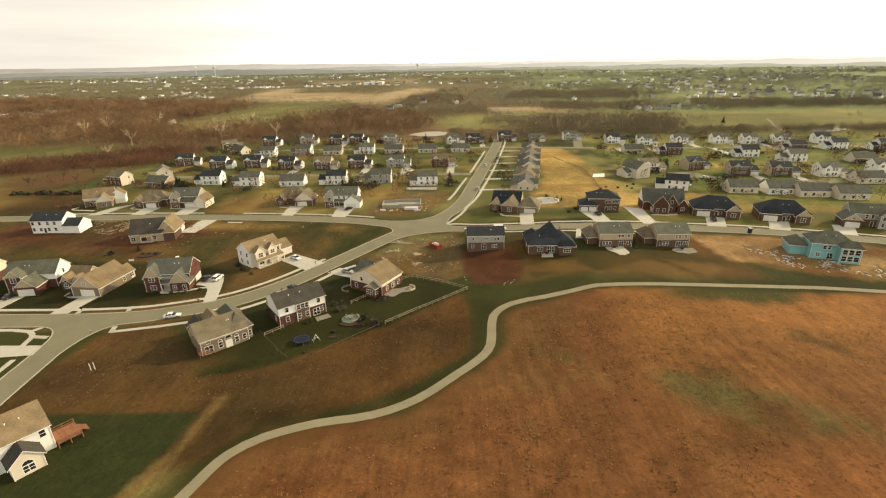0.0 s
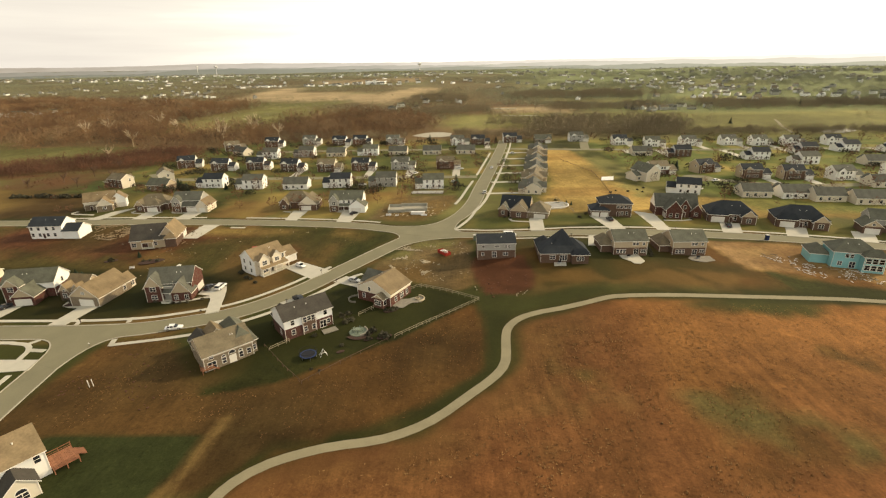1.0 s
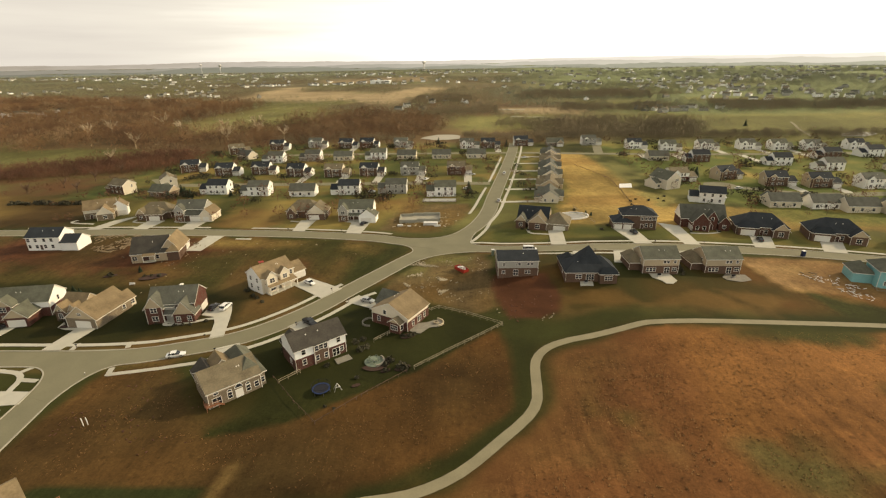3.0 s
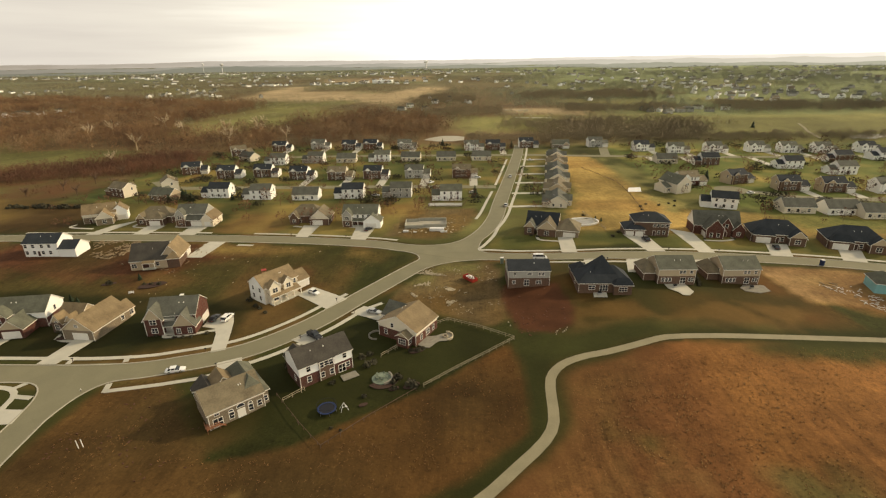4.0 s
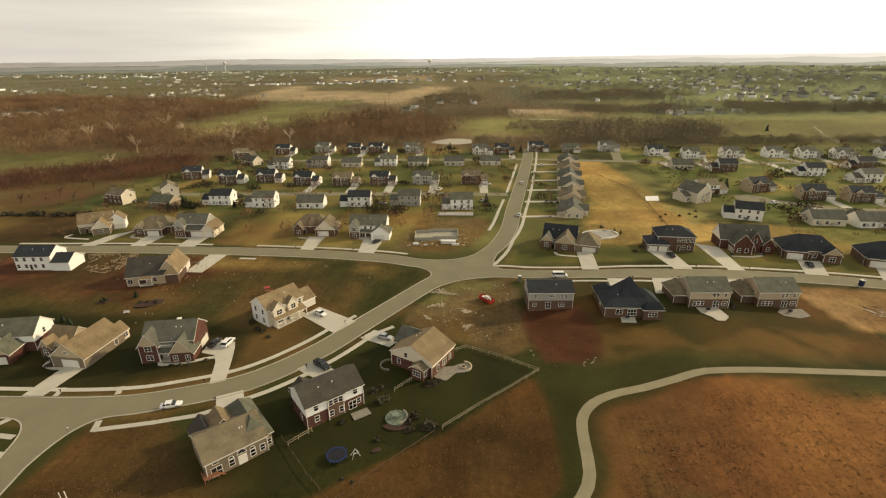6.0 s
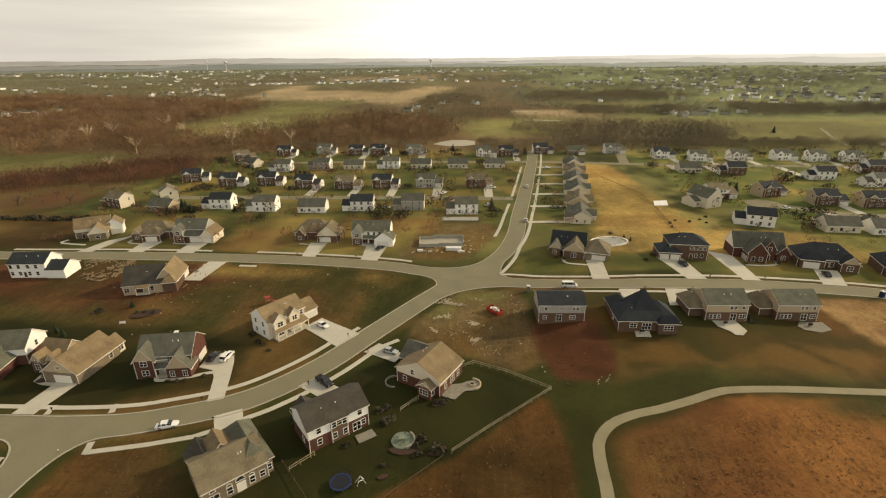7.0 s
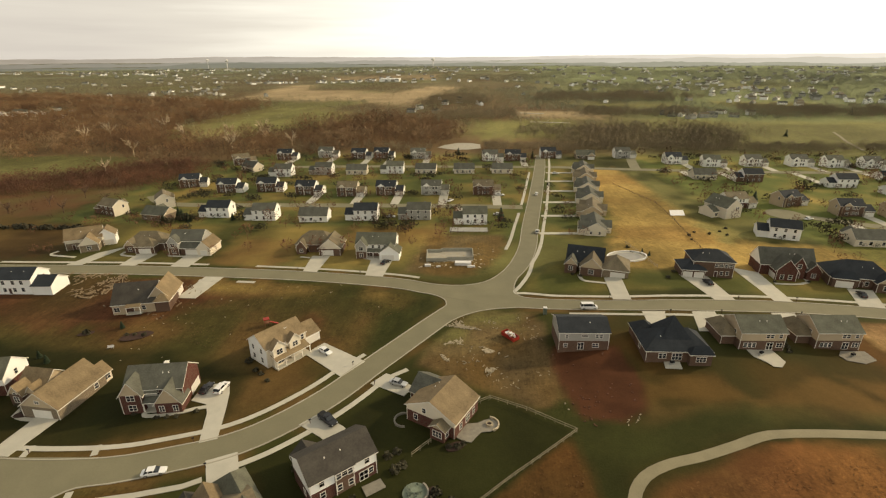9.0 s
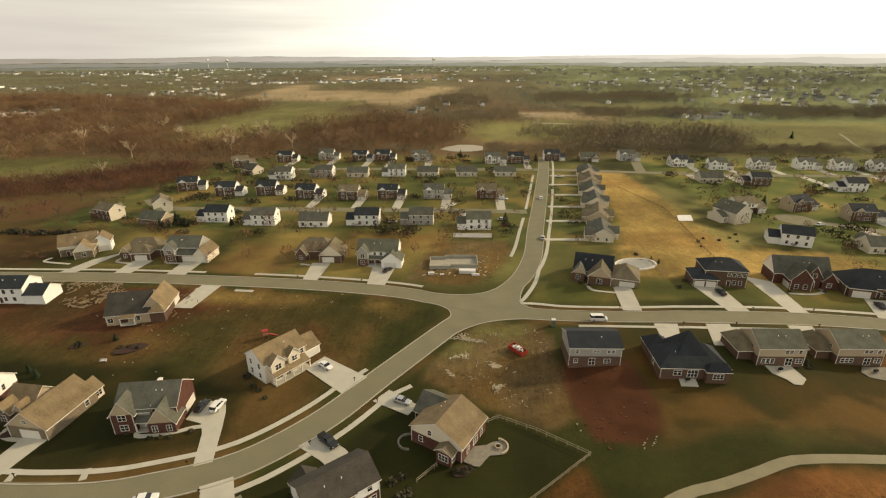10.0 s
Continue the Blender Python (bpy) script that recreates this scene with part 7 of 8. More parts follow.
def car(x, y, turn, paint, label, kind="sedan", z=0.12):
    L, Wd, Hb, Ht = {"sedan": (4.75, 1.82, 0.92, 1.45), "suv": (4.8, 1.92, 1.08, 1.75), "van": (5.3, 2.0, 1.15, 2.05), "pickup": (5.7, 1.98, 1.12, 1.85)}[kind]
    c = thing("van" if kind == "van" else "car", x, y, turn, label, "van" if kind == "van" else "car", "parked vehicles", z=height(x, y) + z)
    def sec(w, z0, z1, r=0.12):
        return [(-w + r, z0), (w - r, z0), (w, z0 + r), (w, z1 - r), (w - r, z1), (-w + r, z1), (-w, z1 - r), (-w, z0 + r)]
    h = Wd / 2
    bm = bmesh.new()
    hull(bm, [(-L / 2, sec(h * 0.86, 0.38, Hb * 0.92)), (-L / 2 + 0.25, sec(h * 0.97, 0.28, Hb)), (-0.2, sec(h, 0.24, Hb + 0.03)), (L / 2 - 1.1, sec(h, 0.26, Hb * 0.97)), (L / 2 - 0.2, sec(h * 0.95, 0.3, Hb * 0.82)), (L / 2, sec(h * 0.82, 0.36, Hb * 0.7))])
    part("body", bm, M[paint], c)
    f0, f1, r0, r1 = {"sedan": (1.05, 0.25, -1.75, -1.1), "suv": (1.15, 0.45, -2.3, -1.95), "van": (1.9, 1.2, -2.6, -2.45), "pickup": (1.3, 0.6, -0.7, -0.5)}[kind]
    bm = bmesh.new()
    hull(bm, [(r0, sec(h * 0.90, Hb - 0.1, Hb + 0.02, 0.03)), (r1, sec(h * 0.80, Hb - 0.1, Ht, 0.1)), (f1, sec(h * 0.80, Hb - 0.1, Ht, 0.1)), (f0, sec(h * 0.90, Hb - 0.1, Hb + 0.02, 0.03))])
    part("cabin_glass", bm, M["car_glass"], c)
    bm = bmesh.new()
    hull(bm, [(r1 - 0.08, sec(h * 0.78, Ht - 0.10, Ht + 0.03, 0.04)), (f1 + 0.08, sec(h * 0.78, Ht - 0.10, Ht + 0.03, 0.04))])
    part("roof", bm, M[paint], c)
    for sx in ((f0 + f1) / 2 - 0.55, (r0 + r1) / 2 + 0.55):
        for sy in (-1, 1):
            part("pillar", box(sx - 0.07, sy * h * 0.86 - 0.05, Hb - 0.05, sx + 0.07, sy * h * 0.86 + 0.02, Ht - 0.05), M[paint], c)
    for sx in (-L / 2 + 0.95, L / 2 - 0.95):
        for sy in (-1, 1):
            bm = bmesh.new()
            add_tube(bm, (0, -0.11, 0), (0, 0.11, 0), 0.34, 0.34, 12)
            w = part("wheel", bm, M["rubber"], c, at=pose(sx, sy * (h - 0.09), 0.34))
            bm = bmesh.new()
            add_tube(bm, (0, -0.13, 0), (0, 0.13, 0), 0.21, 0.21, 8)
            part("rim", bm, M["chrome"], w)
    for sy in (-1, 1):
        part("headlight", box(L / 2 - 0.16, sy * h * 0.66 - 0.2, Hb * 0.6, L / 2 + 0.01, sy * h * 0.66 + 0.2, Hb * 0.74), M["chrome"], c)
        part("tail_light", box(-L / 2 - 0.01, sy * h * 0.66 - 0.16, Hb * 0.66, -L / 2 + 0.1, sy * h * 0.66 + 0.16, Hb * 0.84), M["red"], c)
    if kind == "pickup":
        part("cargo_bed", box(-L / 2 + 0.15, -h * 0.8, Hb, -0.8, h * 0.8, Hb + 0.05), M["rubber"], c)
    return c


car(-75.9, 134.4, 17, "car_white", "white sedan standing at the street kerb", z=0.06)
car(-79.0, 161.2, 84, "car_black", "black car parked in a driveway")
car(-75.0, 161.4, 82, "car_white", "white estate car parked in a driveway", "suv")
car(-52.8, 178.2, -34, "car_white", "white sedan parked in front of a garage")
car(-44.2, 150.6, -38, "car_black", "dark pickup parked on a driveway", "pickup")
car(-29.6, 164.3, -20, "car_silver", "grey hatchback parked on a driveway")
car(26.2, 201.8, 2, "car_white", "white van parked along the kerb", "van", 0.06)
car(19.1, 278.6, 78, "car_silver", "silver car on the straight street", z=0.06)
car(26.6, 346.0, 80, "car_white", "white car on the straight street", z=0.06)
car(71.7, 221.8, 100, "car_black", "black car parked in a driveway")
car(121.4, 218.4, 80, "car_black", "black car parked in a driveway")
car(156.0, 303.0, 20, "car_white", "white car parked by the winding street")
car(137.9, 284.4, 130, "car_white", "white car beside a house")
car(-139.6, 148.9, 70, "car_black", "black car parked before a garage")
car(-46.0, 240.0, 60, "car_black", "dark car parked before a garage")
car(-53.5, 299.0, 10, "car_white", "white car on a driveway")
car(-24.0, 330.0, 60, "car_white", "white car on a driveway")
car(2.0, 305.0, 0, "car_silver", "silver car beside a lawn")
car(5.0, 343.0, 0, "car_white", "white car beside a lawn")
car(46.0, 400.0, 5, "car_white", "white car on a driveway")

# ---- fences ----
def fence(pts, label, high=1.15, mat="fence", step=2.4, rails=(0.5, 1.05), group=""):
    line = np.array(pts, float)
    s = np.concatenate([[0], np.cumsum(np.linalg.norm(np.diff(line, axis=0), axis=1))])
    u = np.unique(np.concatenate([np.arange(0, s[-1], step), s]))
    P = np.stack([np.interp(u, s, line[:, 0]), np.interp(u, s, line[:, 1])], 1)
    f = thing("fence", *P[0], 0, label, "fence", group)
    post = mesh_of("post", box(-0.05, -0.05, -0.3, 0.05, 0.05, high), M[mat])
    for p in P:
        part("post", post, None, f, at=pose(p[0] - P[0][0], p[1] - P[0][1], height(*p) - height(*P[0])))
    for p, q in zip(P[:-1], P[1:]):
        d = q - p
        a = math.degrees(math.atan2(d[1], d[0]))
        for z in rails:
            key = ("rail", round(float(np.hypot(*d)), 1), mat)
            if key not in CACHE:
                CACHE[key] = mesh_of("rail", box(0, -0.025, -0.06, float(np.hypot(*d)), 0.025, 0.06), M[mat])
            part("rail", CACHE[key], None, f, at=pose(p[0] - P[0][0], p[1] - P[0][1], z + height(*p) - height(*P[0]), 0, -math.degrees(math.atan2(height(*q) - height(*p), float(np.hypot(*d)))), a))


fence([(-10.9, 128.0), (-2.9, 135.4), (12.3, 148.2), (2.0, 155.2), (-6.3, 159.2), (-9.6, 157.2)], "weathered timber rail fence round a back lawn")
fence([(-23.3, 140.6), (-19.6, 144.8)], "short weathered timber rail fence beside a house", 1.1)
fence([(-43.2, 122.6), (-39.4, 126.8)], "short weathered timber rail fence at a house corner", 1.1)
fence([(-45.4, 124.6), (-37.0, 115.2), (-30.2, 108.4), (-22.0, 117.4), (-12.6, 126.6)], "low wire fence between two back gardens", 0.9, "bark", 3.0, (0.8,))
fence([(55.3, 263.4), (58.9, 235.1)], "weathered timber fence beside the pool garden", 1.4)
fence([(83.0, 236.5), (85.5, 260.0), (89.5, 300.0), (90.5, 330.0), (78, 372)], "wire garden fence along the straw-coloured grass", 1.2, "bark", 3.5, (0.5, 1.0))
fence([(-20.5, 289.0), (-21.5, 276.0), (-4.0, 276.5), (-1.0, 290.0)], "dark timber fence behind a white house", 1.5, "bark", 2.4)

# ---- back gardens ----
def disc(r0, r1, z0, z1, n=24, a0=0.0, a1=6.2832):
    """A ring or part of one, with height."""
    bm = bmesh.new()
    full = abs(a1 - a0) > 6.28
    ring = []
    for i in range(n if full else n + 1):
        a = a0 + (a1 - a0) * i / n
        c, s = math.cos(a), math.sin(a)
        ring.append([bm.verts.new((r * c, r * s, z)) for r, z in ((r0, z0), (r1, z0), (r1, z1), (r0, z1))])
    m = len(ring)
    for i in range(m if full else m - 1):
        p, q = ring[i], ring[(i + 1) % m]
        for k in range(4):
            bm.faces.new((p[k], q[k], q[(k + 1) % 4], p[(k + 1) % 4]))
    if not full:
        bm.faces.new(ring[0])
        bm.faces.new(ring[-1][::-1])
    bmesh.ops.recalc_face_normals(bm, faces=bm.faces)
    return bm


tramp = thing("trampoline", -31.9, 119.4, 0, "round trampoline with blue edge pad on the lawn", "trampoline")
part("mat", disc(0.02, 1.75, 0.84, 0.88), M["mat_black"], tramp)
part("edge_pad", disc(1.75, 2.15, 0.84, 0.93), M["blue"], tramp)
for i in range(6):
    a = 1.0472 * i
    bm = bmesh.new()
    add_tube(bm, (2.05 * math.cos(a), 2.05 * math.sin(a), -0.05), (2.05 * math.cos(a), 2.05 * math.sin(a), 0.85), 0.05, 0.05, 6)
    part("leg", bm, M["chrome"], tramp)
    bm = bmesh.new()
    add_tube(bm, (2.2 * math.cos(a), 2.2 * math.sin(a), 0.85), (2.25 * math.cos(a), 2.25 * math.sin(a), 1.9), 0.03, 0.03, 6)
    part("net_pole", bm, M["mat_black"], tramp)
part("net_hoop", disc(2.2, 2.25, 1.88, 1.93), M["mat_black"], tramp)
ladder = thing("climbing_frame", -28.2, 120.0, 30, "small white tubular climbing frame on the lawn", "climbing frame")
for p, q in (((-0.9, -0.6, 0), (0, 0, 1.9)), ((-0.9, 0.6, 0), (0, 0, 1.9)), ((0.9, -0.6, 0), (0, 0, 1.9)), ((0.9, 0.6, 0), (0, 0, 1.9)), ((-0.45, -0.3, 0.95), (0.45, -0.3, 0.95))):
    bm = bmesh.new()
    add_tube(bm, p, q, 0.05, 0.05, 6)
    part("tube", bm, M["tarp"], ladder)

patio = thing("round_patio", -21.5, 131.3, 0, "round stone garden patio with low wall and table", "patio")
part("paving", disc(0.05, 2.5, -0.05, 0.14), M["canopy"], patio)
part("low_wall", disc(2.3, 2.65, 0.0, 0.6, 14, -1.2, 1.0), M["stone"], patio)
tb = thing("garden_table", -21.7, 131.4, 0, "round garden table with pale top on the patio", "table", z=height(-21.7, 131.4) + 0.14)
part("tabletop", disc(0.02, 0.7, 0.70, 0.76), M["canopy"], tb)
bm = bmesh.new()
add_tube(bm, (0, 0, 0), (0, 0, 0.72), 0.25, 0.06, 8)
part("pedestal", bm, M["chrome"], tb)
first = None
for i in range(5):
    a = 72 * i
    m = pose(-21.7, 131.4, height(-21.7, 131.4) + 0.14, 0, 0, a) @ pose(1.25, 0, 0, 0, 0, 90)
    if first is None:
        first = thing("garden_chair", -21.7, 131.4, 0, "grey-green garden chair round a table", "chair", "chairs round the garden table", z=height(-21.7, 131.4) + 0.14)
        first.matrix_basis = m
        part("seat", box(-0.25, -0.25, 0.40, 0.25, 0.25, 0.45), M["canopy"], first)
        part("backrest", box(-0.25, -0.28, 0.45, 0.25, -0.23, 0.9), M["canopy"], first)
        for lx in (-0.22, 0.18):
            for ly in (-0.22, 0.18):
                part("leg", box(lx, ly, 0, lx + 0.04, ly + 0.04, 0.4), M["chrome"], first)
    else:
        copy_thing(first, m)
bed = new("mulch_bed", mesh_of("mulch_bed", disc(2.5, 3.9, -0.05, 0.11, 16, -2.4, 0.6), M["mulch"]))
bed.matrix_basis = pose(-21.3, 131.1, height(-21.3, 131.1))
tagged(bed, "curved bed of dark mulch round the patio", "flower bed")
for cx, cy, r in ((-18.0, 127.4, 1.1), (-24.2, 121.6, 0.9), (-14.2, 143.6, 1.9), (-114.6, 186.0, 4.0), (-131.6, 186.6, 2.0), (-119.4, 151.8, 2.6), (-13.9, 128.6, 1.8)):
    bed = new("mulch_bed", mesh_of("mulch_bed", disc(0.05, r, -0.05, 0.10, 14), M["mulch"]))
    bed.matrix_basis = pose(cx, cy, height(cx, cy), 0, 0, 30) @ Matrix.Diagonal((1.2, 0.62, 1, 1))
    tagged(bed, "oval bed of dark mulch with shrubs", "flower bed")
slab("patio", [(-14.6, 147.4), (-13.9, 146.0), (-12.2, 145.0), (-10.8, 144.8), (-9.6, 146.6), (-8.6, 147.9), (-6.4, 148.2), (-4.9, 149.4), (-4.9, 151.2), (-6.2, 152.2), (-7.8, 151.8), (-9.4, 150.8), (-12.4, 150.4)], 0.12, M["stone"], "irregular grey stone patio behind a brick house", "patio")
pit = thing("fire_pit", -6.8, 150.3, 0, "round pale stone fire pit on a patio", "fire pit", z=height(-6.8, 150.3) + 0.12)
part("ring", disc(0.5, 0.8, 0, 0.42), M["rock"], pit)
part("ash", disc(0.02, 0.55, 0, 0.15), M["mulch"], pit)
seat_wall = new("seat_wall", mesh_of("seat_wall", disc(2.0, 2.28, 0, 0.5, 16, -1.2, 1.5), M["rock"]))
seat_wall.matrix_basis = pose(-6.8, 150.3, height(-6.8, 150.3) + 0.12)
tagged(seat_wall, "curved pale stone seat wall round the fire pit", "seat wall")
slab("patio", [(38.6, 169.6), (42.7, 169.4), (43.0, 172.5), (39.0, 172.6)], 0.12, M["concrete"], "pale concrete patio at white patio doors", "patio")
slab("patio", [(63.2, 178.9), (70.1, 179.4), (70.8, 174.2), (68.5, 171.7), (66.4, 171.7), (65.7, 173.5), (63.4, 175.8)], 0.12, M["concrete"], "pale concrete patio with rounded end behind a house", "patio")
slab("patio", [(89.9, 182.0), (96.9, 182.7), (97.0, 178.4), (92.6, 176.3), (88.4, 177.3), (87.8, 179.4)], 0.12, M["stone"], "stone patio with low wall behind a house", "patio")
slab("patio", [(-30.8, 130.2), (-27.4, 132.6), (-28.9, 134.6), (-32.2, 132.4)], 0.12, M["stone"], "small stone patio at a back door", "patio")
light_well = new("retaining_wall", mesh_of("retaining_wall", disc(2.1, 2.4, -0.3, 0.45, 16, 1.2, 4.9), M["stone"]))
light_well.matrix_basis = pose(-26.4, 151.3, height(-26.4, 151.3))
tagged(light_well, "low curved stone wall beside a brick house", "wall")
bench = thing("garden_bench", -118.4, 179.5, 12, "pale wooden bench on thin grass", "bench")
part("seat", box(-0.9, -0.3, 0.40, 0.9, 0.3, 0.46), M["tarp"], bench)
part("backrest", box(-0.9, 0.24, 0.46, 0.9, 0.3, 0.95), M["tarp"], bench)
for u in (-0.8, 0.72):
    part("leg", box(u, -0.28, -0.05, u + 0.08, 0.28, 0.4), M["stone"], bench)
slab("patio", [(-22.0, 285.0), (-4.0, 285.0), (-4.0, 279.0), (-22.0, 279.0)], 0.10, M["pool"], "grey patio behind a white house", "patio")
for px, py in ((65.8, 176.7), (91.4, 179.5), (40.6, 171.1)):
    g = thing("barbecue", px, py, 20, "dark barbecue grill on a patio", "barbecue", z=height(px, py) + 0.12)
    part("lid", box(-0.5, -0.3, 0.55, 0.5, 0.3, 1.05), M["rubber"], g)
    part("cart", box(-0.7, -0.28, 0, 0.7, 0.28, 0.55), M["chrome"], g)
pool = thing("swimming_pool", 50.9, 246.5, 15, "covered oval pool with pale deck behind a brick house", "pool")
for nm, r0, r1, z1, mat in (("deck", 4.2, 5.6, 0.25, "concrete"), ("cover", 0.05, 4.2, 0.18, "pool"), ("coping", 5.6, 6.0, 0.7, "tarp")):
    bm = disc(r0, r1, -0.05, z1, 28)
    bmesh.ops.scale(bm, vec=(1.4, 0.9, 1), verts=bm.verts)
    part(nm, bm, M[mat], pool)
slab("slab", [(93.3, 316.6), (100.7, 317.4), (98.0, 307.6), (90.6, 307.4)], 0.2, M["tarp"], "white concrete slab in the grass", "slab", kind="")
# timber deck of the white house
deck = thing("deck", -69.6, 85.0, 54, "red-brown timber deck with rails behind the white house", "deck")
for i in range(14):
    part("deck_board", box(-2.0 + 0.3 * i, -3.0, 1.0, -1.72 + 0.3 * i, 2.2, 1.06), M["wood"], deck)
for u in (-1.9, 0.1, 2.1):
    for v in (-2.9, 2.1):
        part("deck_post", box(u - 0.08, v - 0.08, -0.2, u + 0.08, v + 0.08, 2.0), M["wood"], deck)
for v in (-2.9, 2.1):
    for z in (1.4, 1.95):
        part("deck_rail", box(-1.9, v - 0.04, z - 0.05, 2.1, v + 0.04, z + 0.05), M["wood"], deck)
for i in range(11):
    part("baluster", box(-1.8 + 0.36 * i, -2.94, 1.05, -1.75 + 0.36 * i, -2.88, 1.9), M["wood"], deck)
for i in range(5):
    part("step", box(2.2 + 0.3 * i, -1.2, 0.8 - 0.2 * i, 2.5 + 0.3 * i, 1.2, 0.86 - 0.2 * i), M["wood"], deck)
# small red back stoop of the tan brick house
stoop = thing("deck", -55.4, 114.0, 43, "small red-brown timber landing with stairs at patio doors", "deck")
part("landing", box(-1.6, -1.2, 0.9, 1.2, 1.0, 1.0), M["wood"], stoop)
for u, v in ((-1.5, -1.1), (1.1, -1.1), (-1.5, 0.9), (1.1, 0.9)):
    part("deck_post", box(u - 0.06, v - 0.06, -0.2, u + 0.06, v + 0.06, 1.9), M["wood"], stoop)
part("deck_rail", box(-1.6, -1.2, 1.8, 1.2, -1.1, 1.9), M["wood"], stoop)
for i in range(4):
    part("step", box(1.2 + 0.28 * i, -1.1, 0.7 - 0.2 * i, 1.5 + 0.28 * i, 0.2, 0.78 - 0.2 * i), M["wood"], stoop)
for dx in (0, 0.75):
    bm = bmesh.new()
    add_tube(bm, (dx, 0, -0.1), (dx - 0.25, 0.15, 1.9), 0.09, 0.09, 6)
    ob = new("marker_post", mesh_of("marker_post", bm, M["tarp"]))
    ob.matrix_basis = pose(-81.5, 107.9 + 0.5 * dx, height(-81.5, 107.9))
    tagged(ob, "white leaning marker post in rough grass", "post", "marker posts")

# ---- building sites ----
skip = thing("skip", 0.2, 185.4, -50, "red steel waste skip on the bare lot", "skip")
for nm, b in (("floor_plate", (-2.4, -1.1, 0.15, 2.4, 1.1, 0.25)), ("side_plate", (-2.6, -1.15, 0.15, 2.6, -1.05, 1.3)), ("side_plate", (-2.6, 1.05, 0.15, 2.6, 1.15, 1.3)), ("end_plate", (-2.6, -1.05, 0.15, -2.5, 1.05, 1.3)), ("end_plate", (2.5, -1.05, 0.15, 2.6, 1.05, 1.3))):
    part(nm, box(*b), M["red"], skip)
for i in range(6):
    for v in (-1.22, 1.15):
        part("rib", box(-2.2 + 0.85 * i, v, 0.15, -2.05 + 0.85 * i, v + 0.07, 1.3), M["red"], skip)
waste_rng = random.Random(33)
for i in range(34):
    a, b, c = waste_rng.uniform(0.2, 0.8), waste_rng.uniform(0.08, 0.3), waste_rng.uniform(0.05, 0.2)
    bm = bmesh.new()
    add_box(bm, -a, -b, -c, a, b, c, turn=pose(waste_rng.uniform(-1.6, 1.6), waste_rng.uniform(-0.6, 0.6), waste_rng.uniform(0.7, 1.3), waste_rng.uniform(-25, 25), waste_rng.uniform(-25, 25), waste_rng.uniform(0, 180)))
    part("waste_board", bm, M["tarp" if i % 3 else "lumber"], skip)
part("waste", box(-2.4, -1.0, 0.25, 2.4, 1.0, 0.8), M["clod"], skip)
play = thing("playset", -75.6, 192.3, 30, "red slide and playset on the grass", "playset")
for nm, b, mt in (("platform", (-0.8, -0.8, 1.2, 0.8, 0.8, 1.3), "wood"), ("roof", (-0.9, -0.9, 2.4, 0.9, 0.9, 2.55), "red")):
    part(nm, box(*b), M[mt], play)
for u in (-0.75, 0.65):
    for v in (-0.75, 0.65):
        part("post", box(u, v, -0.1, u + 0.1, v + 0.1, 2.4), M["wood"], play)
bm = bmesh.new()
add_box(bm, 0, -0.35, -0.05, 3.0, 0.35, 0.05, turn=pose(0.8, 0, 1.3, 0, 26, 0))
part("slide", bm, M["red"], play)
loo = thing("portable_toilet", 127.9, 201.5, 10, "blue plastic portable toilet beside the street", "portable toilet")
part("cabin", box(-0.55, -0.55, 0.05, 0.55, 0.55, 2.1), M["blue"], loo)
part("roof", box(-0.6, -0.6, 2.1, 0.6, 0.6, 2.3), M["tarp"], loo)
part("door", box(-0.4, -0.6, 0.15, 0.4, -0.55, 2.0), M["blue"], loo)
bin_ = thing("portable_toilet", 12.0, 199.0, 0, "dark green portable toilet by the kerb", "portable toilet")
part("cabin", box(-0.55, -0.55, 0.0, 0.55, 0.55, 2.2), M["canopy"], bin_)
part("roof", box(-0.6, -0.6, 2.2, 0.6, 0.6, 2.35), M["tarp"], bin_)
found = thing("foundation", -20.0, 247.0, 3, "new concrete house foundation in bare soil", "foundation")
for b in ((-10.0, -3.6, 0, -9.7, 6.0, 1.5), (9.0, -2.6, 0, 9.3, 7.0, 1.5), (-10.0, 5.7, 0, -4.0, 6.0, 1.5), (-4.0, 5.7, 0, -3.7, 7.3, 1.5), (-4.0, 7.0, 0, 9.3, 7.3, 1.5), (-10.0, -3.9, 0, -2.0, -3.6, 1.5), (-2.0, -3.9, 0, -1.7, -2.3, 1.5), (-2.0, -2.6, 0, 9.3, -2.3, 1.5)):
    part("foundation_wall", box(*b), M["block"], found)
part("base_slab", box(-9.7, -3.6, -0.1, 9.0, 7.0, 0.12), M["kerb"], found)
for i, (u, v, w, d, h) in enumerate(((-14.8, 240.6, 6.5, 3.0, 1.2), (-28.8, 238.6, 2.4, 1.8, 0.7), (-11.6, 238.2, 3.0, 1.4, 0.6), (-24.5, 237.8, 1.6, 1.0, 0.5))):
    st = thing("material_stack", u, v, 4 * i, "pale wrapped stack of building material", "stack", "material stacks")
    for k in range(3):
        part("pack", box(-w / 2, -d / 2 + d * k / 3, -0.05, w / 2, -d / 2 + d * (k + 0.92) / 3, h - 0.12 * k), M["tarp"], st)


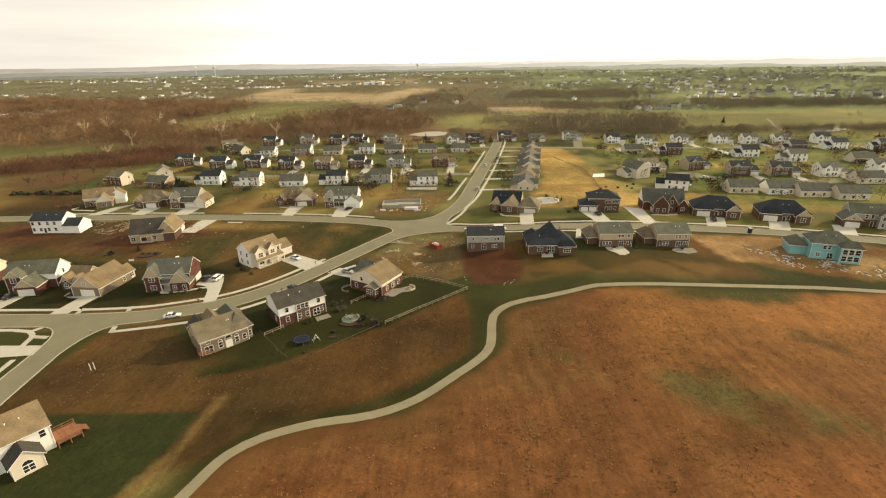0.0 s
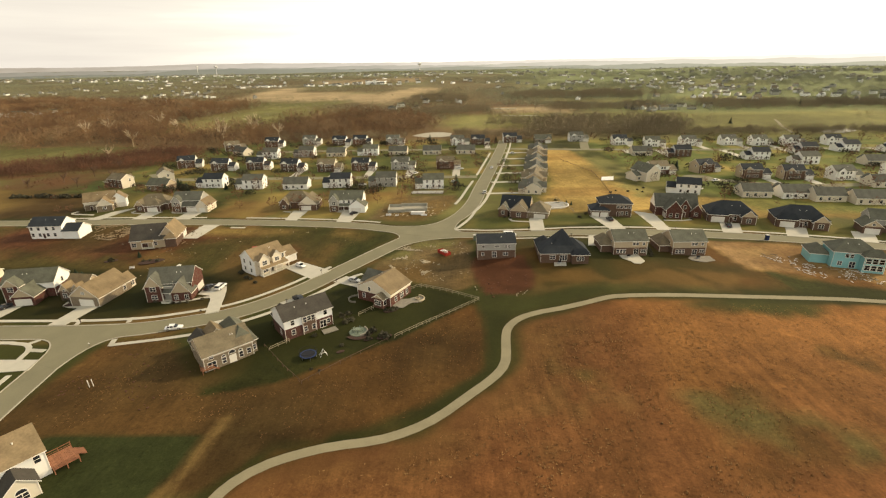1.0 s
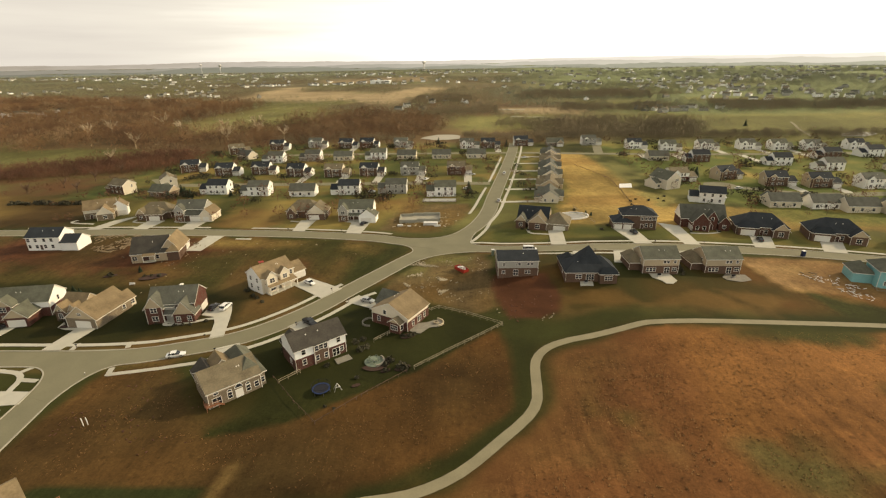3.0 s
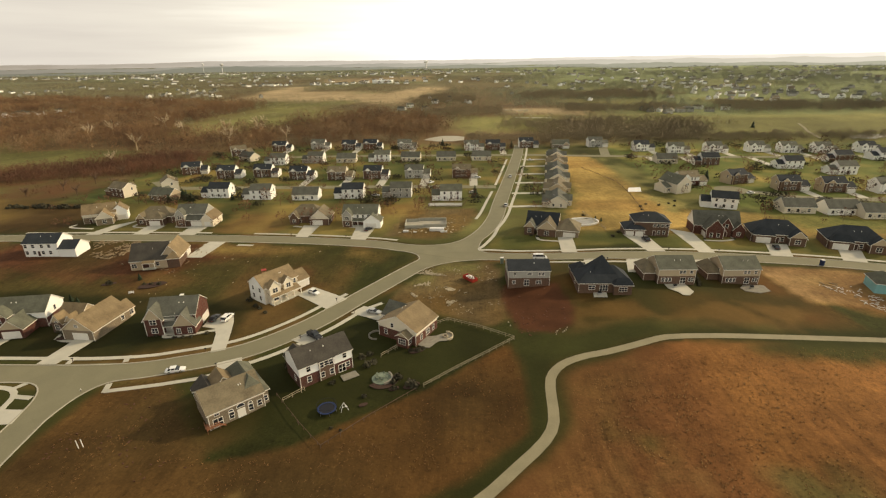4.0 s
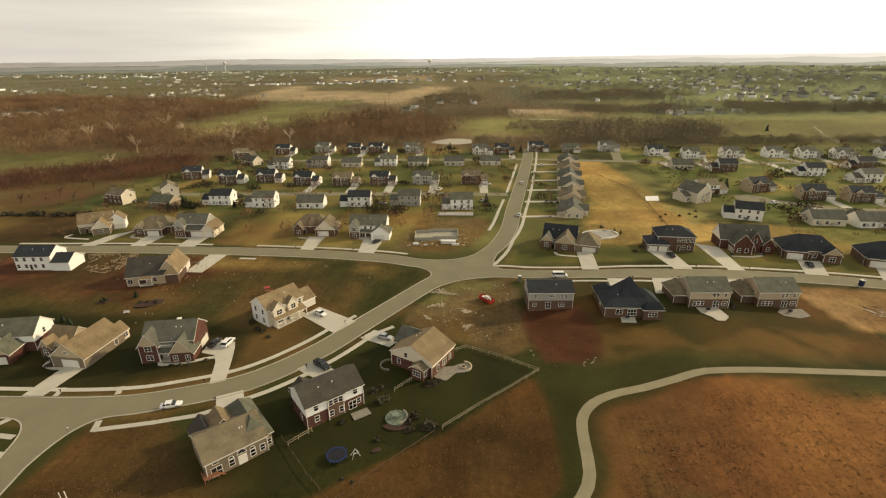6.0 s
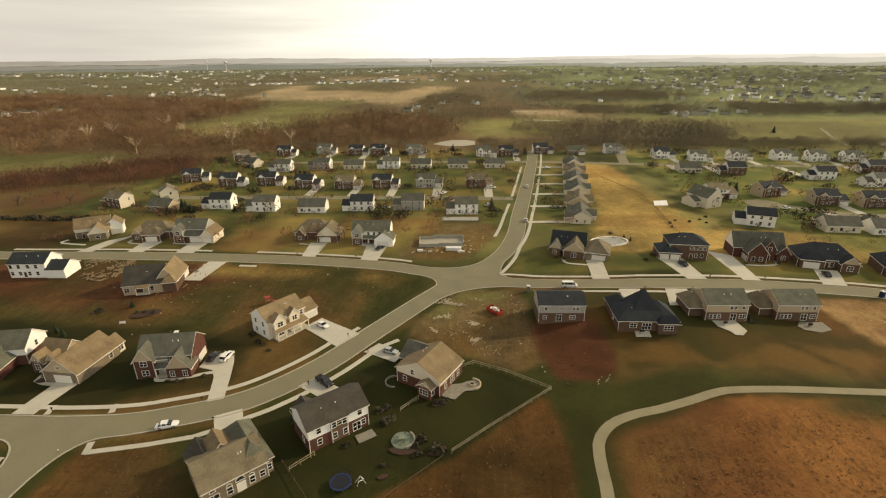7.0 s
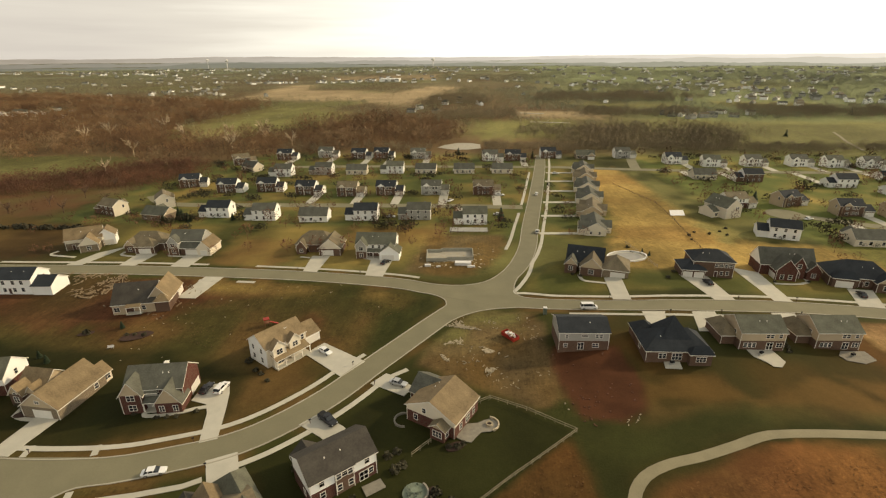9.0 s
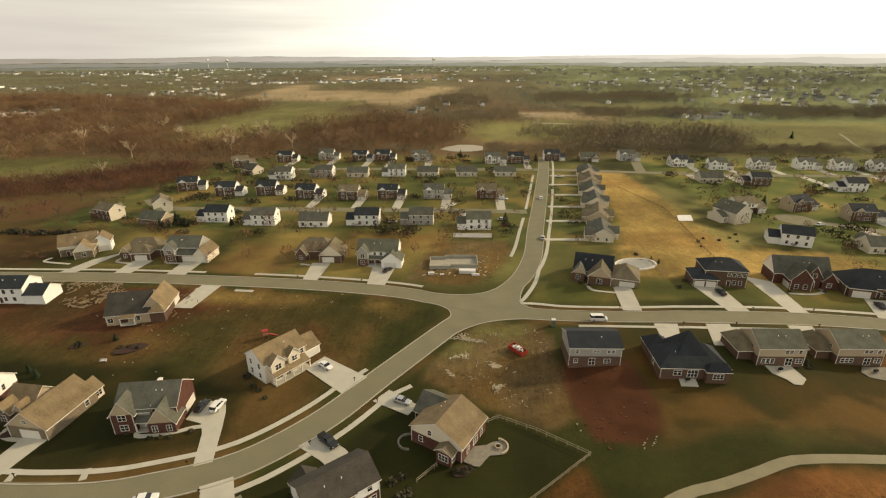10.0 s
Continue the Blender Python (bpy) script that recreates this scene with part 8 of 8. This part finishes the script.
def litter(name, n, poly, mat, label, seed, long=(0.4, 2.6), thin=(0.08, 0.3), flat=(0.04, 0.2), clump=(-0.6, 0.5)):
    """Boards, rubble or scraps lying about a plot."""
    rng = random.Random(seed)
    bm = bmesh.new()
    xs_, ys_ = [p[0] for p in poly], [p[1] for p in poly]
    done = 0
    while done < n:
        x, y = rng.uniform(min(xs_), max(xs_)), rng.uniform(min(ys_), max(ys_))
        if not inside(np.array([x]), np.array([y]), poly)[0] or wobble(np.array([x]), np.array([y]), 5.0, seed)[0] < rng.uniform(*clump):
            continue
        done += 1
        a, b, c = rng.uniform(*long) / 2, rng.uniform(*thin) / 2, rng.uniform(*flat)
        add_box(bm, -a, -b, -0.12, a, b, c, turn=pose(x, y, height(x, y), rng.uniform(-8, 8), rng.uniform(-10, 10), rng.uniform(-0.2, 178.7)))
    tagged(new(name, mesh_of(name, bm, M[mat])), label, "debris", kind="stuff")


litter("lumber_debris", 150, [(-169.0, 225.6), (-145.0, 225.8), (-138.0, 219.0), (-146.0, 206.0), (-157.0, 209.0)], "lumber", "scattered boards and lumber on clay soil", 1, (0.8, 4.2), (0.12, 0.5))
litter("lumber_debris", 34, [(-138.1, 202.2), (-112.1, 194.7), (-104.5, 216.8), (-120.6, 218.8)], "lumber", "scattered boards round the unfinished house", 2, (0.6, 3.0), (0.1, 0.4))
litter("rubble", 150, [(-20.0, 193.0), (-12.0, 201.0), (-2.0, 199.0), (-8.0, 190.0)], "rock", "pale rubble heaped near the kerb", 21, (0.2, 1.3), (0.1, 0.45), (0.02, 0.14), (0.0, 0.5))
litter("rubble", 110, [(-22.0, 181.0), (-14.0, 186.0), (-1.0, 176.0), (-6.0, 169.0), (-16.0, 172.0)], "rock", "pale rubble and boards strewn on the bare lot", 22, (0.2, 1.6), (0.08, 0.35), (0.02, 0.10), (0.0, 0.5))
litter("rubble", 90, [(-22.0, 186.4), (-12.0, 201.9), (7.7, 197.9), (10.4, 181.0), (8.7, 164.9), (-4.0, 161.9), (-24.1, 176.6)], "rock", "pale rubble and scraps on the bare lot", 3, (0.15, 1.0), (0.05, 0.2), (0.01, 0.06), (0.1, 0.6))
litter("board_scraps", 110, [(116.0, 186.0), (124.0, 187.0), (136.0, 173.5), (156.0, 168.0), (158.0, 158.0), (142.0, 158.5), (124.0, 166.0)], "lumber", "boards and scraps round the unfinished house", 24, (0.3, 2.4), (0.08, 0.3), (0.02, 0.10), (-0.1, 0.7))
litter("white_scraps", 150, [(116.0, 186.0), (124.0, 187.0), (136.0, 173.5), (156.0, 168.0), (158.0, 158.0), (142.0, 158.5), (124.0, 166.0)], "tarp", "white building scraps strewn over bare soil", 4, (0.25, 1.9), (0.05, 0.22), (0.01, 0.06), (-0.1, 0.7))
litter("clay_clods", 50, [(7.8, 163.1), (14.7, 148.7), (26.3, 151.5), (29.9, 163.5), (27.2, 179.1), (10.4, 181.0)], "clod", "dark clods along the red clay slope", 5, (0.15, 0.6), (0.12, 0.4), (0.02, 0.12))
litter("rubble", 14, [(8.8, 163.0), (13.8, 147.8), (26.3, 150.6), (28.2, 154.3), (14.7, 150.7)], "rock", "pale stones along the clay's lower edge", 6, (0.12, 0.5), (0.1, 0.35), (0.02, 0.14))
litter("rubble", 80, [(-33.0, 236.0), (-8.0, 237.5), (-2.0, 243.0), (-2.0, 257.8), (-32.0, 258.0)], "rock", "scraps round the new foundation", 7, (0.2, 1.4), (0.15, 0.6), (0.05, 0.25))
litter("field_scraps", 60, [(-92.7, 130.8), (-61.2, 119.6), (-50.8, 97.0), (-86.4, 97.7)], "clod", "stones in rough grass", 8, (0.15, 0.6), (0.1, 0.3), (0.02, 0.12), (0.0, 0.6))
litter("field_scraps", 45, [(-122.0, 153.1), (-71.3, 170.2), (-40.1, 205.6), (-60.1, 222.3), (-110.6, 215.9)], "rock", "scraps on thin turf", 9, (0.12, 0.5), (0.1, 0.3), (0.02, 0.12), (0.0, 0.6))

def tussocks(name, n, area, mat, label, seed, tall, away):
    """Small uneven tufts of dead grass, each a fan of narrow blades."""
    rng = np.random.RandomState(seed)
    x0, y0, x1, y1 = area
    x, y = rng.uniform(x0, x1, n * 3), rng.uniform(y0, y1, n * 3)
    keep = away(x, y) & (wobble(x, y, 11, seed) + 0.7 * wobble(x, y, 3.2, seed + 1) + rng.uniform(-0.9, 0.5, x.shape) > 0.0)
    x, y = x[keep][:n], y[keep][:n]
    z, m = heights(x, y) - 0.12, len(x)
    h, V = rng.uniform(*tall, m), []
    for k in range(7):
        a, lean = rng.uniform(0, 6.283, m), rng.uniform(0.6, 1.8, m)
        foot = np.stack([x + rng.normal(0, 0.10, m), y + rng.normal(0, 0.10, m), z], 1)
        side = np.stack([-np.sin(a), np.cos(a), 0 * a], 1) * (0.03 + 0.20 * h)[:, None]
        tip = foot + np.stack([np.cos(a) * lean * h, np.sin(a) * lean * h, h + 0.12], 1)
        V.append(np.stack([foot - side, foot + side, tip], 1).reshape(-1, 3))
    V = np.concatenate(V)
    me = bpy.data.meshes.new(name)
    me.from_pydata(V.tolist(), [], np.arange(len(V)).reshape(-1, 3).tolist())
    me.materials.append(M[mat])
    tagged(new(name, me), label, "grass", kind="stuff")


off_trail = lambda side: (lambda x, y: (near_line(x, y, TRAIL) > 5) & (inside(x, y, FIELD) == side))
FIELD = [(-60, -120), (-45, 50), (-30.5, 83.8), (0.0, 94.0), (18.9, 110.6), (19.9, 134.1), (42.9, 143.6), (60.0, 146.5), (139.3, 146.2), (200, 137), (200, -120)]
SCRUB = [(-88.0, 127.0), (-70.0, 128.0), (-60.0, 106.0), (-30.0, 106.0), (-8.0, 126.0), (12.0, 145.0), (13.0, 112.0), (-6.0, 95.0), (-31.0, 88.5), (-41.0, 96.0), (-88.0, 94.0)]
tussocks("field_tussocks", 5200, (-30, 66, 135, 146), "straw_tuft", "dead straw-coloured tufts over the dry field", 501, (0.07, 0.17), off_trail(True))
tussocks("field_tussocks", 500, (-30, 66, 135, 146), "dark_tuft", "dull olive-brown tufts over the dry field", 502, (0.08, 0.20), off_trail(True))
tussocks("rough_grass", 2200, (-90, 86, 14, 146), "rough_tuft", "dead tufts on the rough ground", 503, (0.06, 0.15), lambda x, y: inside(x, y, SCRUB))
tussocks("rough_grass", 1800, (-110, 172, 8, 222), "dark_tuft", "thin tufts on the building lots", 504, (0.06, 0.16), lambda x, y: inside(x, y, [(-110, 185), (-80, 178), (-48, 186), (-32, 205), (-45, 216), (-100, 220)]) | inside(x, y, [(-22, 180), (-12, 200), (6, 197), (8, 166), (-4, 164)]))

# ---- kerbside ----
def mailbox(x, y, turn):
    mb = thing("mailbox", x, y, turn, "dark mailbox on a post at the kerb", "mailbox", "mailboxes along the street")
    part("post", box(-0.06, -0.06, -0.2, 0.06, 0.06, 1.1), M["door_dark"], mb)
    bm = bmesh.new()
    hull(bm, [(-0.28, [(-0.12, 1.1), (0.12, 1.1), (0.12, 1.25), (0, 1.34), (-0.12, 1.25)]), (0.28, [(-0.12, 1.1), (0.12, 1.1), (0.12, 1.25), (0, 1.34), (-0.12, 1.25)])])
    part("letter_box", bm, M["mat_black"], mb)


for q in ((-48.1, 149.8, 50), (-35.8, 164.3, 60), (-43.4, 172.4, 60), (-72.5, 143.3, 20), (-107.5, 138.9, 0), (-66.0, 136.3, 30), (34.7, 209.6, 0), (76.5, 210.4, 0), (96.4, 212.3, 0), (50.0, 198.1, 0), (66.0, 199.5, 0), (91.5, 201.9, 0), (-79.0, 231.5, 0), (-54.0, 229.5, 0)):
    mailbox(*q)
hyd = thing("fire_hydrant", -95.3, 126.3, 0, "small pale fire hydrant at the street corner", "fire hydrant")
bm = bmesh.new()
add_tube(bm, (0, 0, -0.1), (0, 0, 0.7), 0.14, 0.12, 8)
part("barrel", bm, M["stone"], hyd)
bm = bmesh.new()
add_tube(bm, (0, 0, 0.7), (0, 0, 0.9), 0.15, 0.03, 8)
part("bonnet", bm, M["tarp"], hyd)
